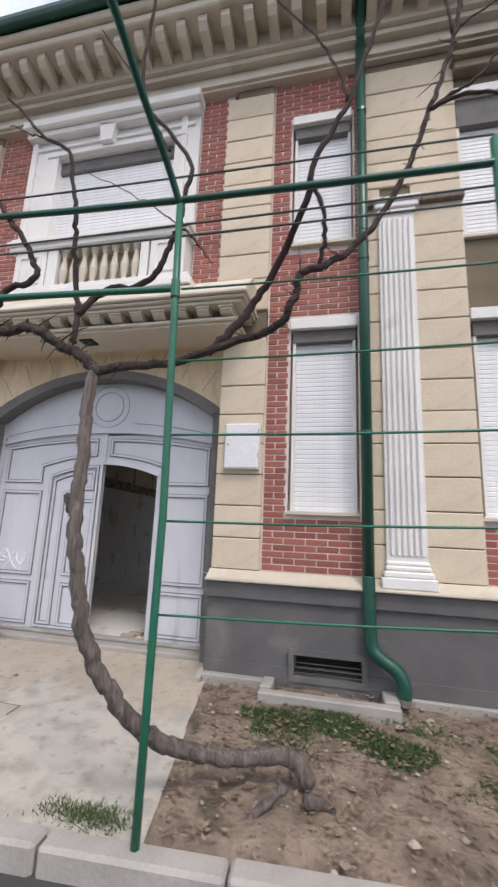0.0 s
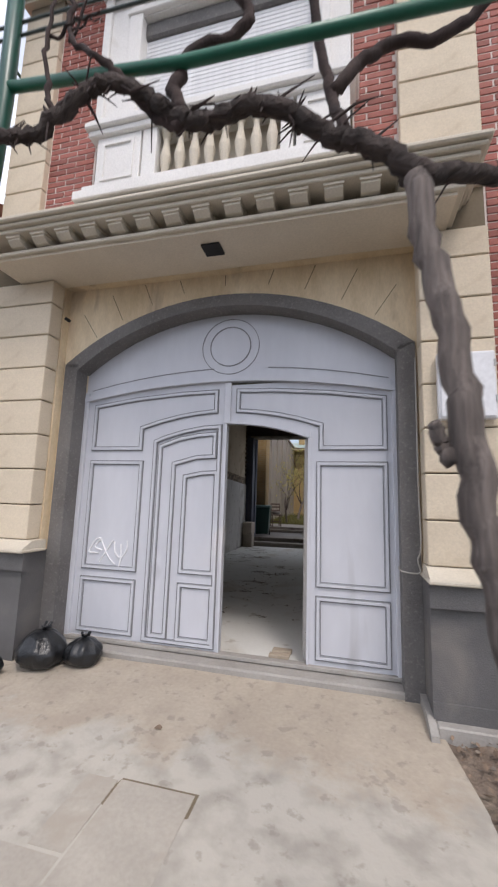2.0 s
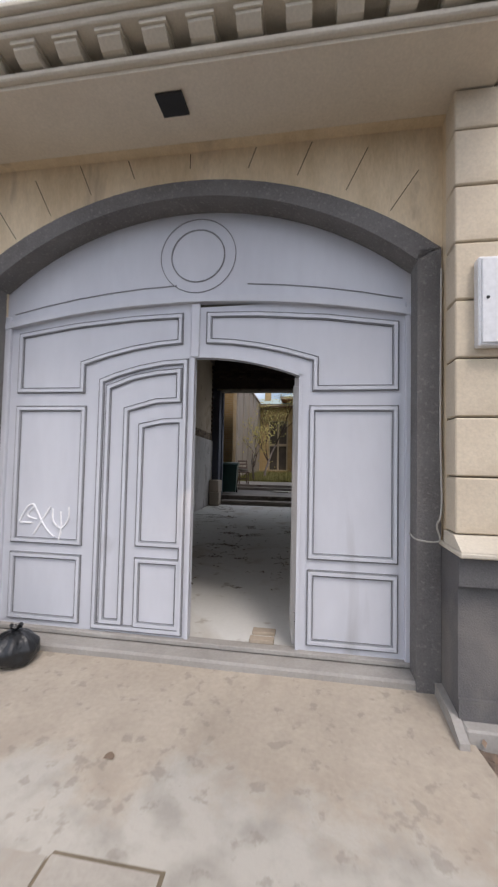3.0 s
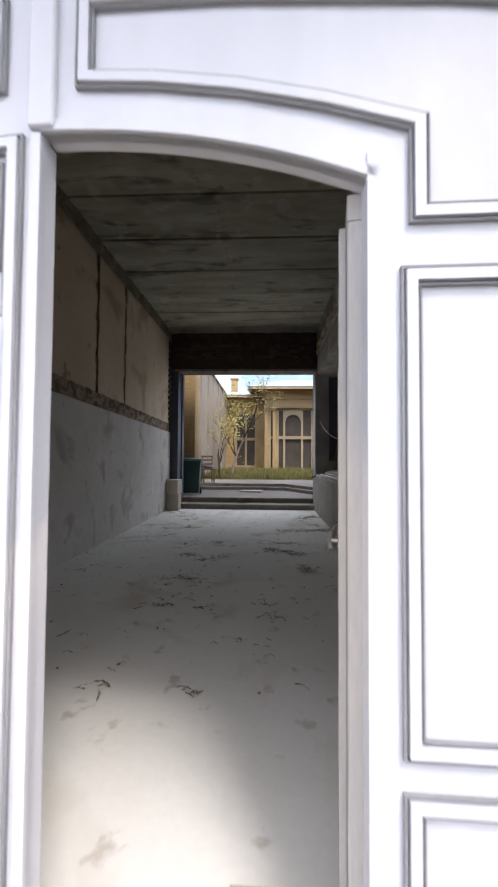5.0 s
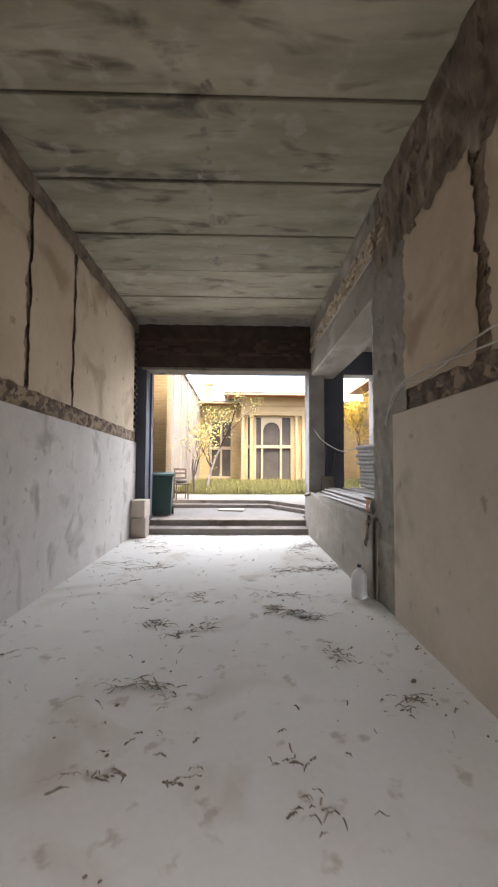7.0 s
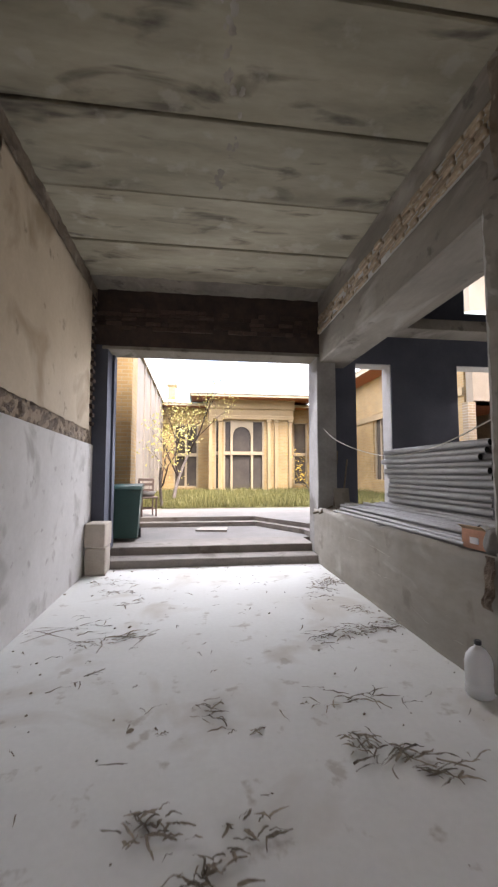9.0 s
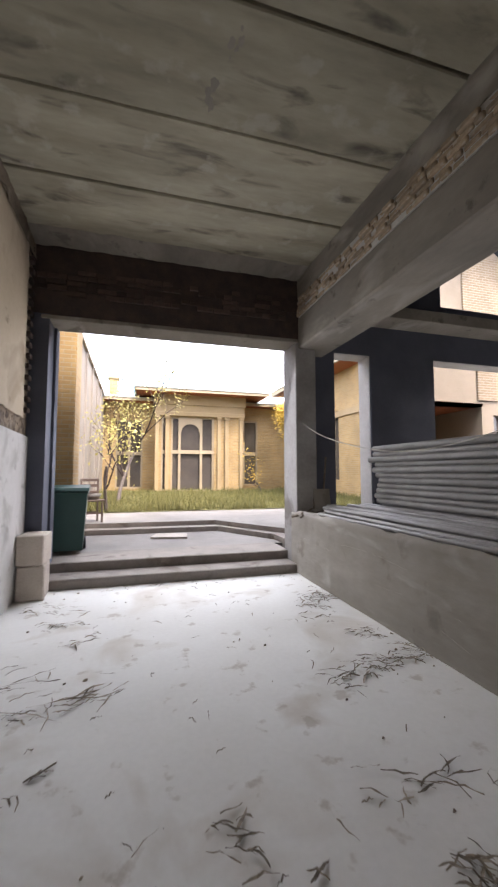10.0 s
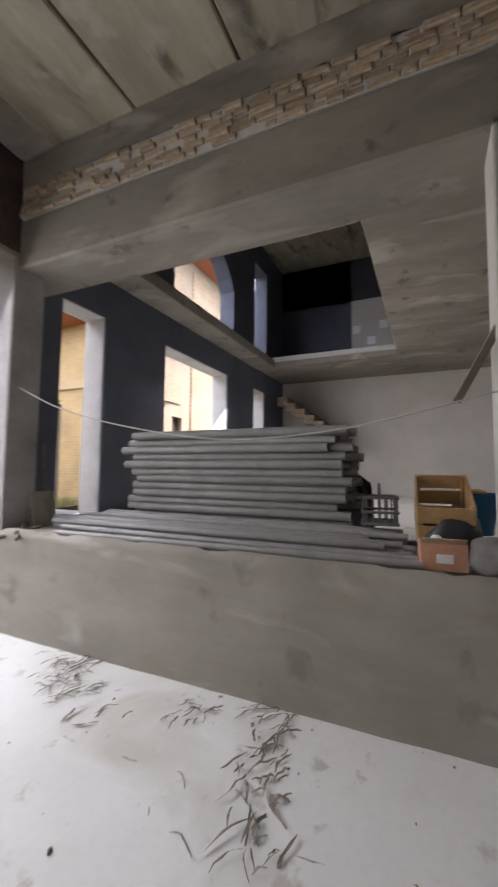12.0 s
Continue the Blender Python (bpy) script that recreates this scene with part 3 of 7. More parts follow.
def spline(pts, k=5):
    """A smooth line through the points."""
    P = [Vector(p) for p in pts]
    out = []
    for i in range(len(P) - 1):
        a, b, c, d = P[max(i - 1, 0)], P[i], P[i + 1], P[min(i + 2, len(P) - 1)]
        for s in range(k):
            t = s / k
            out.append(0.5 * (2 * b + (c - a) * t + (2 * a - 5 * b + 4 * c - d) * t * t + (3 * b - a - 3 * c + d) * t ** 3))
    return out + [P[-1]]


def ramp(a, b, n):
    return [a + (b - a) * i / max(n - 1, 1) for i in range(n)]


def arc(x0, z0, xm, zm, x1, n=16, xa=None, xb=None):
    """Points of the flat circle arc with ends at height z0 and its crown at (xm, zm), from xa to xb."""
    h, c = zm - z0, (x1 - x0) / 2
    r = (c * c + h * h) / (2 * h)
    xa, xb = x0 if xa is None else xa, x1 if xb is None else xb
    return [(x, zm - r + math.sqrt(max(r * r - (x - xm) ** 2, 0))) for x in ramp(xa, xb, n)]


def inset(poly, d):
    """The closed polygon moved inwards by d."""
    n, out = len(poly), []
    area = sum(poly[i][0] * poly[(i + 1) % n][1] - poly[(i + 1) % n][0] * poly[i][1] for i in range(n))
    s = 1 if area > 0 else -1
    for i in range(n):
        p, q, r = Vector(poly[i - 1]), Vector(poly[i]), Vector(poly[(i + 1) % n])
        e, g = (q - p).normalized(), (r - q).normalized()
        a, b = Vector((-e.y, e.x)) * s, Vector((-g.y, g.x)) * s
        m = a + b
        m = m / max(m.dot(a), 0.3)
        out.append(tuple(q + m * d))
    return out


def loop_strip(sh, poly, w, y0, y1):
    """A moulding of width w along the closed polygon in the xz plane, from depth y0 (front) to y1."""
    inner, n = inset(poly, w), len(poly)
    v = [(p[0], y, p[1]) for y in (y0, y1) for ring in (poly, inner) for p in ring]
    f = []
    for i in range(n):
        j = (i + 1) % n
        f += [(i, j, n + j, n + i), (i, j, 2 * n + j, 2 * n + i), (n + i, n + j, 3 * n + j, 3 * n + i)]
    return sh.add(v, f)

# ---- ground and street ----
def lie(x, y):
    """Height of the pavement before the gate."""
    return -0.045 + 0.075 * min(y, 0)


def kerb_y(x):
    return -2.42 + 0.064 * (x - 1.5)


single("ground", Shape().box(-300, 300, -300, 300, -0.9, -0.5), "asphalt", "dark ground that reaches to the horizon", "ground", kind="structure")
single("road", Shape().prism([(-30, -12), (40, -12), (40, kerb_y(40) - 0.1), (-30, kerb_y(-30) - 0.1)], "z", -0.5, -0.335), "asphalt", "grey asphalt road along the kerb", "road", kind="structure", m=EXT)


def edge_x(y):
    return 1.16 - 0.15 * y


def build_apron():
    sh = Shape()
    sh.grid(lambda u, v: (-9 + (edge_x(-0.0 - 2.4 * v) + 9) * u, (kerb_y(-9 + 10.3 * u) - 0.03) * v, lie(0, -2.4 * v) + 0.006 * noise.noise(Vector((u * 14, v * 5, 0)))), 60, 20)
    sh.box(-9, 1.1, -2.35, -0.0, -0.5, -0.26)
    single("pavement", sh, "concrete", "worn pale concrete apron before the gate", "pavement", kind="structure", m=EXT)


build_apron()


def kerbstones():
    top = root("kerb", "row of weathered concrete kerbstones along the road", "kerb", EXT, kind="structure")
    rng = random.Random(4)
    me = [shared(Shape().box(0, 0.985, -0.15, 0, -0.34, 0.0, 0.02), "kerb", "kerbstone") for _ in range(2)]
    for i in range(-8, 9):
        piece("kerbstone", me[i % 2], top, pose(i * 1.0 + rng.uniform(-0.005, 0.005), kerb_y(i) + rng.uniform(-0.006, 0.006), -0.195 + rng.uniform(-0.008, 0.008), 0, 0, 3.7))


kerbstones()


def lump(sh, x, y, z, s, rng):
    """A small broken stone."""
    a = rng.uniform(0, 6.28)
    ring = [(x + s * rng.uniform(0.7, 1.2) * math.cos(a + i * 1.2566), y + s * rng.uniform(0.7, 1.2) * math.sin(a + i * 1.2566), z + rng.uniform(-0.2, 0.1) * s) for i in range(5)]
    top = (x + rng.gauss(0, 0.2) * s, y + rng.gauss(0, 0.2) * s, z + s * rng.uniform(0.4, 0.8))
    sh.add(ring + [top, (x, y, z - s * 0.6)], [(i, (i + 1) % 5, 5) for i in range(5)] + [((i + 1) % 5, i, 6) for i in range(5)])


def soil_bed():
    sh = Shape()

    def g(u, v):
        y = -0.35 - 2.05 * v
        x = edge_x(y) - 0.03 + 8.0 * u * u + 0.5 * u
        y += (kerb_y(x) + 2.40) * v
        h = 0.05 * noise.noise(Vector((x * 1.6, y * 1.9, 3))) + 0.025 * noise.noise(Vector((x * 7, y * 7, 1)))
        return (x, y, lie(x, y) - 0.01 + h * min(1, u * 14) - 0.03 * (v > 0.95))

    sh.grid(g, 70, 50)
    single("soil", sh, "soil", "bare dry soil bed with a few weeds", "soil", kind="structure", m=EXT, smooth=True)
    rng = random.Random(7)
    gr = Shape()
    for _ in range(30000):
        if rng.random() < 0.72:
            x = rng.uniform(1.85, 5.5)
            y = rng.gauss(-1.02 - 0.16 * min(x - 1.8, 2), 0.17)
        elif rng.random() < 0.5:
            x, y = rng.uniform(1.72, 2.7), rng.gauss(-0.95, 0.07)
        else:
            x, y = rng.gauss(1.12, 0.16), rng.gauss(-2.33, 0.04)
            if rng.random() < 0.55:
                continue
        if noise.noise(Vector((x * 2.2, y * 3, 8))) < -0.12:
            continue
        z, h, a = lie(x, y) - 0.01, rng.uniform(0.015, 0.055), rng.uniform(0, 6.28)
        dx, dy = 0.006 * math.cos(a), 0.006 * math.sin(a)
        tx, ty = rng.gauss(0, 0.03), rng.gauss(0, 0.03)
        gr.add([(x - dx, y - dy, z), (x + dx, y + dy, z), (x + tx, y + ty, z + h)], [(0, 1, 2)])
    single("grass", gr, "grass", "short green weeds in patches on the soil", "grass", kind="stuff", m=EXT)
    lv = Shape()
    for _ in range(2200):
        x, y = rng.uniform(1.15, 5.0), rng.uniform(-2.35, -0.5)
        if x < edge_x(y):
            continue
        z, s, a = lie(x, y) + 0.02, rng.uniform(0.008, 0.034), rng.uniform(0, 6.28)
        c, d = s * math.cos(a), s * math.sin(a)
        lv.add([(x - c, y - d, z), (x + d * 0.5, y - c * 0.5, z + rng.uniform(0, 0.015)), (x + c, y + d, z + rng.uniform(0, 0.02)), (x - d * 0.5, y + c * 0.5, z + 0.004)], [(0, 1, 2, 3)])
    single("leaf_litter", lv, "dryleaf", "scattered dry brown leaves and bits on soil", "leaves", kind="stuff", m=EXT)
    st = Shape()
    for _ in range(420):
        x, y = rng.uniform(1.15, 4.6), rng.uniform(-2.4, -0.45)
        if x < edge_x(y) + 0.02:
            continue
        s = 0.006 + abs(rng.gauss(0, 0.012))
        lump(st, x, y, lie(x, y) + 0.008, s, rng)
    for _ in range(60):
        x = rng.uniform(-0.2, 1.3)
        lump(st, x, kerb_y(x) + 0.06 + abs(rng.gauss(0, 0.08)), lie(x, kerb_y(x)) + 0.006, 0.004 + abs(rng.gauss(0, 0.008)), rng)
    single("soil_stones", st, "stones", "small pale stones and clods on the soil", "stones", kind="stuff", m=EXT)


soil_bed()


def cover_slabs():
    top = root("manhole_cover", "cracked concrete cover slabs set flush in the apron", "cover slab", EXT)

    def plate(name, x0, x1, y0, y1, up, material, label=""):
        v = [(x, y, lie(x, y) + dz) for dz in (-0.05, up) for x, y in ((x0, y0), (x1, y0), (x1, y1), (x0, y1))]
        part(name, Shape().add(v, [(3, 2, 1, 0), (4, 5, 6, 7), (0, 1, 5, 4), (1, 2, 6, 5), (2, 3, 7, 6), (3, 0, 4, 7)]), material, top, label)

    for x0, x1, y0, y1 in ((-0.76, -0.575, -1.905, -1.47), (-0.56, -0.13, -2.15, -1.46), (-1.05, -0.575, -2.3, -1.925)):
        plate("slab", x0, x1, y0, y1, 0.013, "slab")
    plate("joint", -0.775, -0.113, -2.16, -1.442, 0.008, "joint", "dark dirt-filled joint")
    plate("joint", -1.065, -0.562, -2.31, -1.908, 0.0075, "joint")


cover_slabs()


single("dry_leaf", Shape().grid(lambda u, v: (-0.60 + 0.05 * u, -1.02 + 0.035 * v * (1 - 0.6 * abs(u - 0.5)), lie(0, -1.0) + 0.012 + 0.012 * math.sin(3 * u) * v), 5, 3), "dryleaf", "curled brown leaf on the apron", "leaf", m=EXT)

# ---- street front ----
ARCH = dict(x0=-2.12, z0=2.70, xm=-0.53, zm=3.27, x1=1.06)
WINDOWS = {"window_1": (2.03, 2.73, 1.60, 3.53, 3.80), "window_2": (2.01, 2.70, 4.80, 6.36, 6.65), "window_3": (3.94, 4.75, 1.60, 3.50, 3.79), "window_4": (3.92, 4.75, 4.68, 6.16, 6.66)}
BIG = (-1.63, 0.42, 5.38, 6.66)


def street_wall():
    sh = Shape()
    holes = [w[:4] for w in WINDOWS.values()] + [BIG, (-2.29, 1.21, -0.5, 3.6), (2.1, 2.76, 0.02, 0.23)]
    sh.holed(-3.1, 8.5, -0.5, 7.7, -0.28, 0.10, holes)
    # the wall stands back between the piers of the gateway
    sh.box(-2.29, ARCH["x0"], -0.19, 0.10, -0.5, 3.6).box(ARCH["x1"], 1.21, -0.19, 0.10, -0.5, 3.6)
    crown = arc(n=25, **ARCH)
    for (xa, za), (xb, zb) in zip(crown, crown[1:]):
        sh.prism([(xa, za), (xb, zb), (xb, 3.6), (xa, 3.6)], "y", -0.19, 0.10)
    wall = single("wall_street", sh, "recess", "two-storey street front of sandstone plaster", "wall", kind="structure", m=EXT)

    # grey band round the gate arch
    outer = arc(-2.26, 2.765, -0.53, 3.375, 1.195, 25)
    inner = arc(-2.11, 2.695, -0.53, 3.258, 1.05, 25)
    band = Shape()
    for (a, b), (c, d) in zip(zip(outer, outer[1:]), zip(inner, inner[1:])):
        band.prism([a, b, d, c], "y", -0.215, -0.012)
    band.box(-2.26, -2.11, -0.215, -0.04, -0.1, 2.765)
    band.box(1.05, 1.195, -0.215, -0.04, -0.1, 2.765)
    part("arch_band", band, "archgrey", wall, "grey rendered band round the arched gateway")
    for a in (-62, -48, -33, -18, 0, 18, 33, 48, 62):
        s, c = math.sin(radians(a * 0.55)), math.cos(radians(a * 0.55))
        p0, p1 = (-0.52 + 2.50 * s, 0.98 + 2.50 * c), (-0.52 + 2.82 * s, 0.98 + 2.82 * c)
        p1 = (p1[0], min(p1[1], 3.59))
        part("joint", Shape().add([(p0[0] - 0.004, -0.193, p0[1]), (p0[0] + 0.004, -0.193, p0[1]), (p1[0] + 0.004, -0.193, p1[1]), (p1[0] - 0.004, -0.193, p1[1])], [(0, 1, 2, 3)]), "joint", wall)

    # grey plinth with its pale cap
    pl = Shape().holed(1.212, 8.5, -0.5, 0.86, -0.5, -0.28, [(2.1, 2.76, 0.02, 0.23)])
    pl.box(-3.15, -2.262, -0.5, -0.192, -0.5, 0.86).box(1.197, 1.212, -0.5, -0.192, -0.5, 0.86)
    pl.box(1.19, 8.5, -0.54, -0.5, 0.70, 0.86)
    pl.box(-3.15, -2.225, -0.54, -0.5, 0.70, 0.86)
    pl.holed(1.195, 8.5, -0.5, 0.09, -0.52, -0.5, [(2.06, 2.80, -0.02, 0.27)])
    part("plinth", pl, "plinth", wall, "dark grey stippled plinth")
    cap = Shape().box(1.18, 8.5, -0.59, -0.19, 0.86, 0.89, 0.008).box(-3.18, -2.21, -0.59, -0.28, 0.86, 0.89, 0.008)
    for x0, x1 in ((1.19, 8.5), (-3.17, -2.22)):
        cap.prism([(-0.58, 0.892), (-0.28, 0.892), (-0.28, 0.965), (-0.455, 0.965)], "x", x0, x1)
    part("plinth_cap", cap, "cream", wall, "pale stone cap of the plinth")
    part("footing", Shape().prism([(-0.65, -0.3), (-0.65, -0.06), (-0.50, -0.005), (-0.22, 0.015), (-0.22, -0.3)], "x", 1.155, 1.205).box(1.205, 1.85, -0.60, -0.5, -0.3, -0.02, 0.01).box(3.0, 8.5, -0.56, -0.5, -0.3, -0.04, 0.01), "kerb", wall)

    # piers behind the stone blocks, coloured dark for the shade in the joints
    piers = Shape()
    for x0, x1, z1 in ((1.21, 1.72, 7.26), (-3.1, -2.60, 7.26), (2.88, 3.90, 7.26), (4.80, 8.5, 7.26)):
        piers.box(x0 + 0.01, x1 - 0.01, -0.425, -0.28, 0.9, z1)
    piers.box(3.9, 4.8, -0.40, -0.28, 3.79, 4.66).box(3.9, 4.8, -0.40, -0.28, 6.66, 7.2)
    part("pier_core", piers, "joint", wall, "dark pier core, shade of the joints in its colour")
    # brick ground
    bed = Shape().holed(1.72, 2.88, 0.9, 7.26, -0.382, -0.28, [(2.0, 2.76, 1.57, 3.83), (1.98, 2.72, 4.77, 6.68)])
    bed.box(0.70, 1.16, -0.382, -0.28, 4.0, 7.26).box(-2.61, -2.0, -0.382, -0.28, 4.0, 7.26).box(3.9, 4.8, -0.382, -0.28, 0.9, 1.57)
    part("mortar_bed", bed, "mortar", wall, "pale mortar between the red bricks")

    # frieze, brackets, cornice, gutter
    fr = Shape().box(-3.15, 8.5, -0.50, -0.28, 7.26, 7.50).box(-3.18, 8.5, -0.54, -0.28, 7.30, 7.36).box(-3.2, 8.5, -0.60, -0.28, 7.50, 7.58)
    part("frieze", fr, "cream", wall, "cream stucco frieze")
    part("cornice", Shape().box(-3.3, 8.5, -1.08, -0.28, 7.86, 7.98, 0.015).box(-3.3, 8.5, -1.16, -0.28, 7.98, 8.10, 0.02).box(-3.2, 8.5, -0.66, -0.28, 7.58, 7.86), "cream", wall, "deep cream cornice")
    corbel = shared(Shape().prism([(-1.0, 7.855), (-1.0, 7.76), (-0.93, 7.68), (-0.66, 7.64), (-0.66, 7.855)], "x", -0.06, 0.06), "cream", "corbel")
    for i in range(39):
        piece("corbel", corbel, wall, pose(-3.05 + i * 0.30, 0, 0))
    part("roof_edge", Shape().box(-3.4, 8.5, -1.2, 0.8, 8.16, 8.24), "dkgreen", wall)
    part("gutter", Shape().tube([(-3.45, -1.22, 8.17), (8.5, -1.22, 8.17)], 0.085, 10), "dkgreen", wall, "green rain gutter", smooth=True)
    return wall


street = street_wall()


def shutters(name, x0, x1, z0, z1, top, n, depth=-0.315):
    w = root(name, "closed white roller shutter in a narrow window", "window", EXT, kind="structure")
    slat = shared(Shape().prism([(depth, 0.0), (depth - 0.005, 0.008), (depth - 0.005, (z1 - z0) / n - 0.008), (depth, (z1 - z0) / n - 0.0005), (depth + 0.006, (z1 - z0) / n - 0.0005), (depth + 0.006, 0.0)], "x", x0 + 0.02, x1 - 0.02), "shutter", "slat")
    for i in range(n):
        piece("slat", slat, w, pose(0, 0, z0 + i * (z1 - z0) / n))
    fr = Shape().box(x0, x0 + 0.03, -0.385, -0.27, z0, z1).box(x1 - 0.03, x1, -0.385, -0.27, z0, z1)
    part("window_frame", fr, "white", w)
    part("window_sill", Shape().box(x0 - 0.04, x1 + 0.04, -0.45, -0.28, z0 - 0.04, z0, 0.006), "cream", w)
    part("backing", Shape().box(x0, x1, -0.2, 0.02, z0, top), "black", w)
    if top > z1:
        # grey colour here stands for the shadow under the white lintel
        part("shutter_box", Shape().prism([(-0.40, z1), (-0.345, z1 - 0.004), (-0.28, z1), (-0.28, top - 0.13), (-0.40, top - 0.13)], "x", x0, x1), "archgrey", w, "shutter box, the lintel's shadow put in as grey")
        part("lintel", Shape().box(x0 - 0.03, x1 + 0.02, -0.46, -0.28, top - 0.13, top, 0.008), "white", w, "white lintel over the window")
    return w


for nm, (a, b, c, d, e) in WINDOWS.items():
    shutters(nm, a, b, c, d, e, round((d - c) / 0.052))


def balcony_window():
    w = root("window_5", "wide upper window with closed white shutter and stucco surround", "window", EXT, kind="structure")
    n = 21
    h = (6.46 - 5.38) / n
    slat = shared(Shape().prism([(-0.315, 0.0), (-0.320, 0.008), (-0.320, h - 0.008), (-0.315, h - 0.0005), (-0.30, h - 0.0005), (-0.30, 0.0)], "x", -1.62, 0.41), "shutter", "slat")
    for i in range(n):
        piece("slat", slat, w, pose(0, 0, 5.38 + i * h))
    part("shutter_box", Shape().box(-1.62, 0.41, -0.36, -0.28, 6.46, 6.66, 0.02), "archgrey", w)
    part("backing", Shape().box(-1.63, 0.42, -0.2, 0.02, 5.38, 6.66), "black", w)
    for i, (x0, x1) in enumerate(((-2.0, -1.60), (0.42, 0.69))):
        fr = Shape().box(x0, x1, -0.42, -0.28, 5.15, 7.05, 0.01)
        xi = x1 if i == 0 else x0
        fr.box(xi - 0.08, xi + 0.08, -0.45, -0.28, 5.3, 6.8, 0.008).box(x0, x0 + 0.09, -0.46, -0.28, 5.15, 7.0, 0.008)
        part("window_frame", fr, "white", w)
    ent = Shape().box(-1.63, 0.42, -0.42, -0.28, 6.66, 7.0).box(-1.7, 0.5, -0.47, -0.28, 6.68, 6.74, 0.01).box(-2.0, 0.62, -0.45, -0.28, 6.84, 6.90, 0.01)
    ent.box(-2.04, 0.70, -0.54, -0.28, 7.0, 7.10, 0.01).box(-2.08, 0.73, -0.62, -0.28, 7.10, 7.235, 0.015)
    part("entablature", ent, "white", w, "stepped white stucco entablature")
    part("keystone", Shape().prism([(-0.82, 7.04), (-0.56, 7.04), (-0.60, 6.74), (-0.78, 6.74)], "y", -0.54, -0.28), "white", w)
    part("window_sill", Shape().box(-1.92, 0.76, -0.70, -0.28, 5.05, 5.12, 0.012).box(-1.89, 0.73, -0.66, -0.28, 5.12, 5.18, 0.01).box(-1.89, 0.73, -0.66, -0.28, 4.98, 5.05, 0.01), "white", w, "moulded white sill rail")
    return w


balcony_window()


def balcony():
    b = root("balcony", "stucco balcony on brackets over the gate with short balustrade", "balcony", EXT)
    part("soffit", Shape().box(-2.72, 1.42, -0.82, -0.186, 3.604, 3.63), "soffit", b, "plain plastered soffit")
    part("bed_moulding", Shape().box(-2.75, 1.47, -0.86, -0.28, 3.63, 3.67, 0.008), "cream", b)
    part("frieze", Shape().box(-2.62, 1.42, -0.62, -0.28, 3.67, 3.77), "cream", b)
    part("fillet", Shape().box(-2.80, 1.54, -0.97, -0.28, 3.77, 3.81, 0.008), "cream", b)
    part("ovolo", Shape().box(-2.83, 1.58, -1.01, -0.28, 3.81, 3.845, 0.01), "cream", b)
    part("slab", Shape().box(-2.86, 1.605, -1.045, -0.28, 3.845, 3.89, 0.012), "cream", b, "projecting cream cornice slab")
    part("weathering", Shape().prism([(-1.03, 3.89), (-0.28, 3.89), (-0.28, 4.21), (-0.70, 4.21)], "x", -2.84, 1.585), "cream", b)
    cb = shared(Shape().prism([(-0.93, 3.765), (-0.93, 3.725), (-0.88, 3.69), (-0.72, 3.672), (-0.62, 3.672), (-0.62, 3.765)], "x", -0.068, 0.068).box(-0.078, 0.078, -0.945, -0.62, 3.745, 3.769), "cream", "corbel")
    for i in range(15):
        piece("corbel", cb, b, pose(-2.36 + i * 0.265, 0, 0))
    part("base", Shape().box(-1.92, 0.84, -0.77, -0.28, 4.19, 4.29, 0.01).box(-1.87, 0.79, -0.71, -0.28, 4.29, 4.38, 0.008), "white", b, "white stucco base course")
    for x0, x1 in ((-1.80, -1.31), (-1.29, -1.14), (0.08, 0.19), (0.22, 0.68)):
        ped = Shape().box(x0, x1, -0.62, -0.28, 4.38, 4.98, 0.006)
        if x1 - x0 > 0.3:
            loop_strip(ped, [(x0 + 0.07, 4.48), (x1 - 0.07, 4.48), (x1 - 0.07, 4.90), (x0 + 0.07, 4.90)], 0.03, -0.637, -0.62)
        part("pedestal", ped, "white", b)
    part("back_panel", Shape().box(-1.14, 0.08, -0.40, -0.28, 4.38, 4.98), "cream", b)
    bal = shared(Shape().lathe([(0.052, 4.38), (0.052, 4.44), (0.032, 4.48), (0.05, 4.60), (0.056, 4.66), (0.03, 4.80), (0.027, 4.86), (0.048, 4.89), (0.03, 4.91), (0.052, 4.94), (0.052, 4.98)], 12), "cream", "baluster")
    for i in range(8):
        piece("baluster", bal, b, pose(-1.06 + i * 0.151, -0.56, 0))
    part("lamp_recess", Shape().box(-0.595, -0.425, -0.68, -0.52, 3.585, 3.602), "black", b, "dark square lamp recess in the soffit")
    return b


balcony()


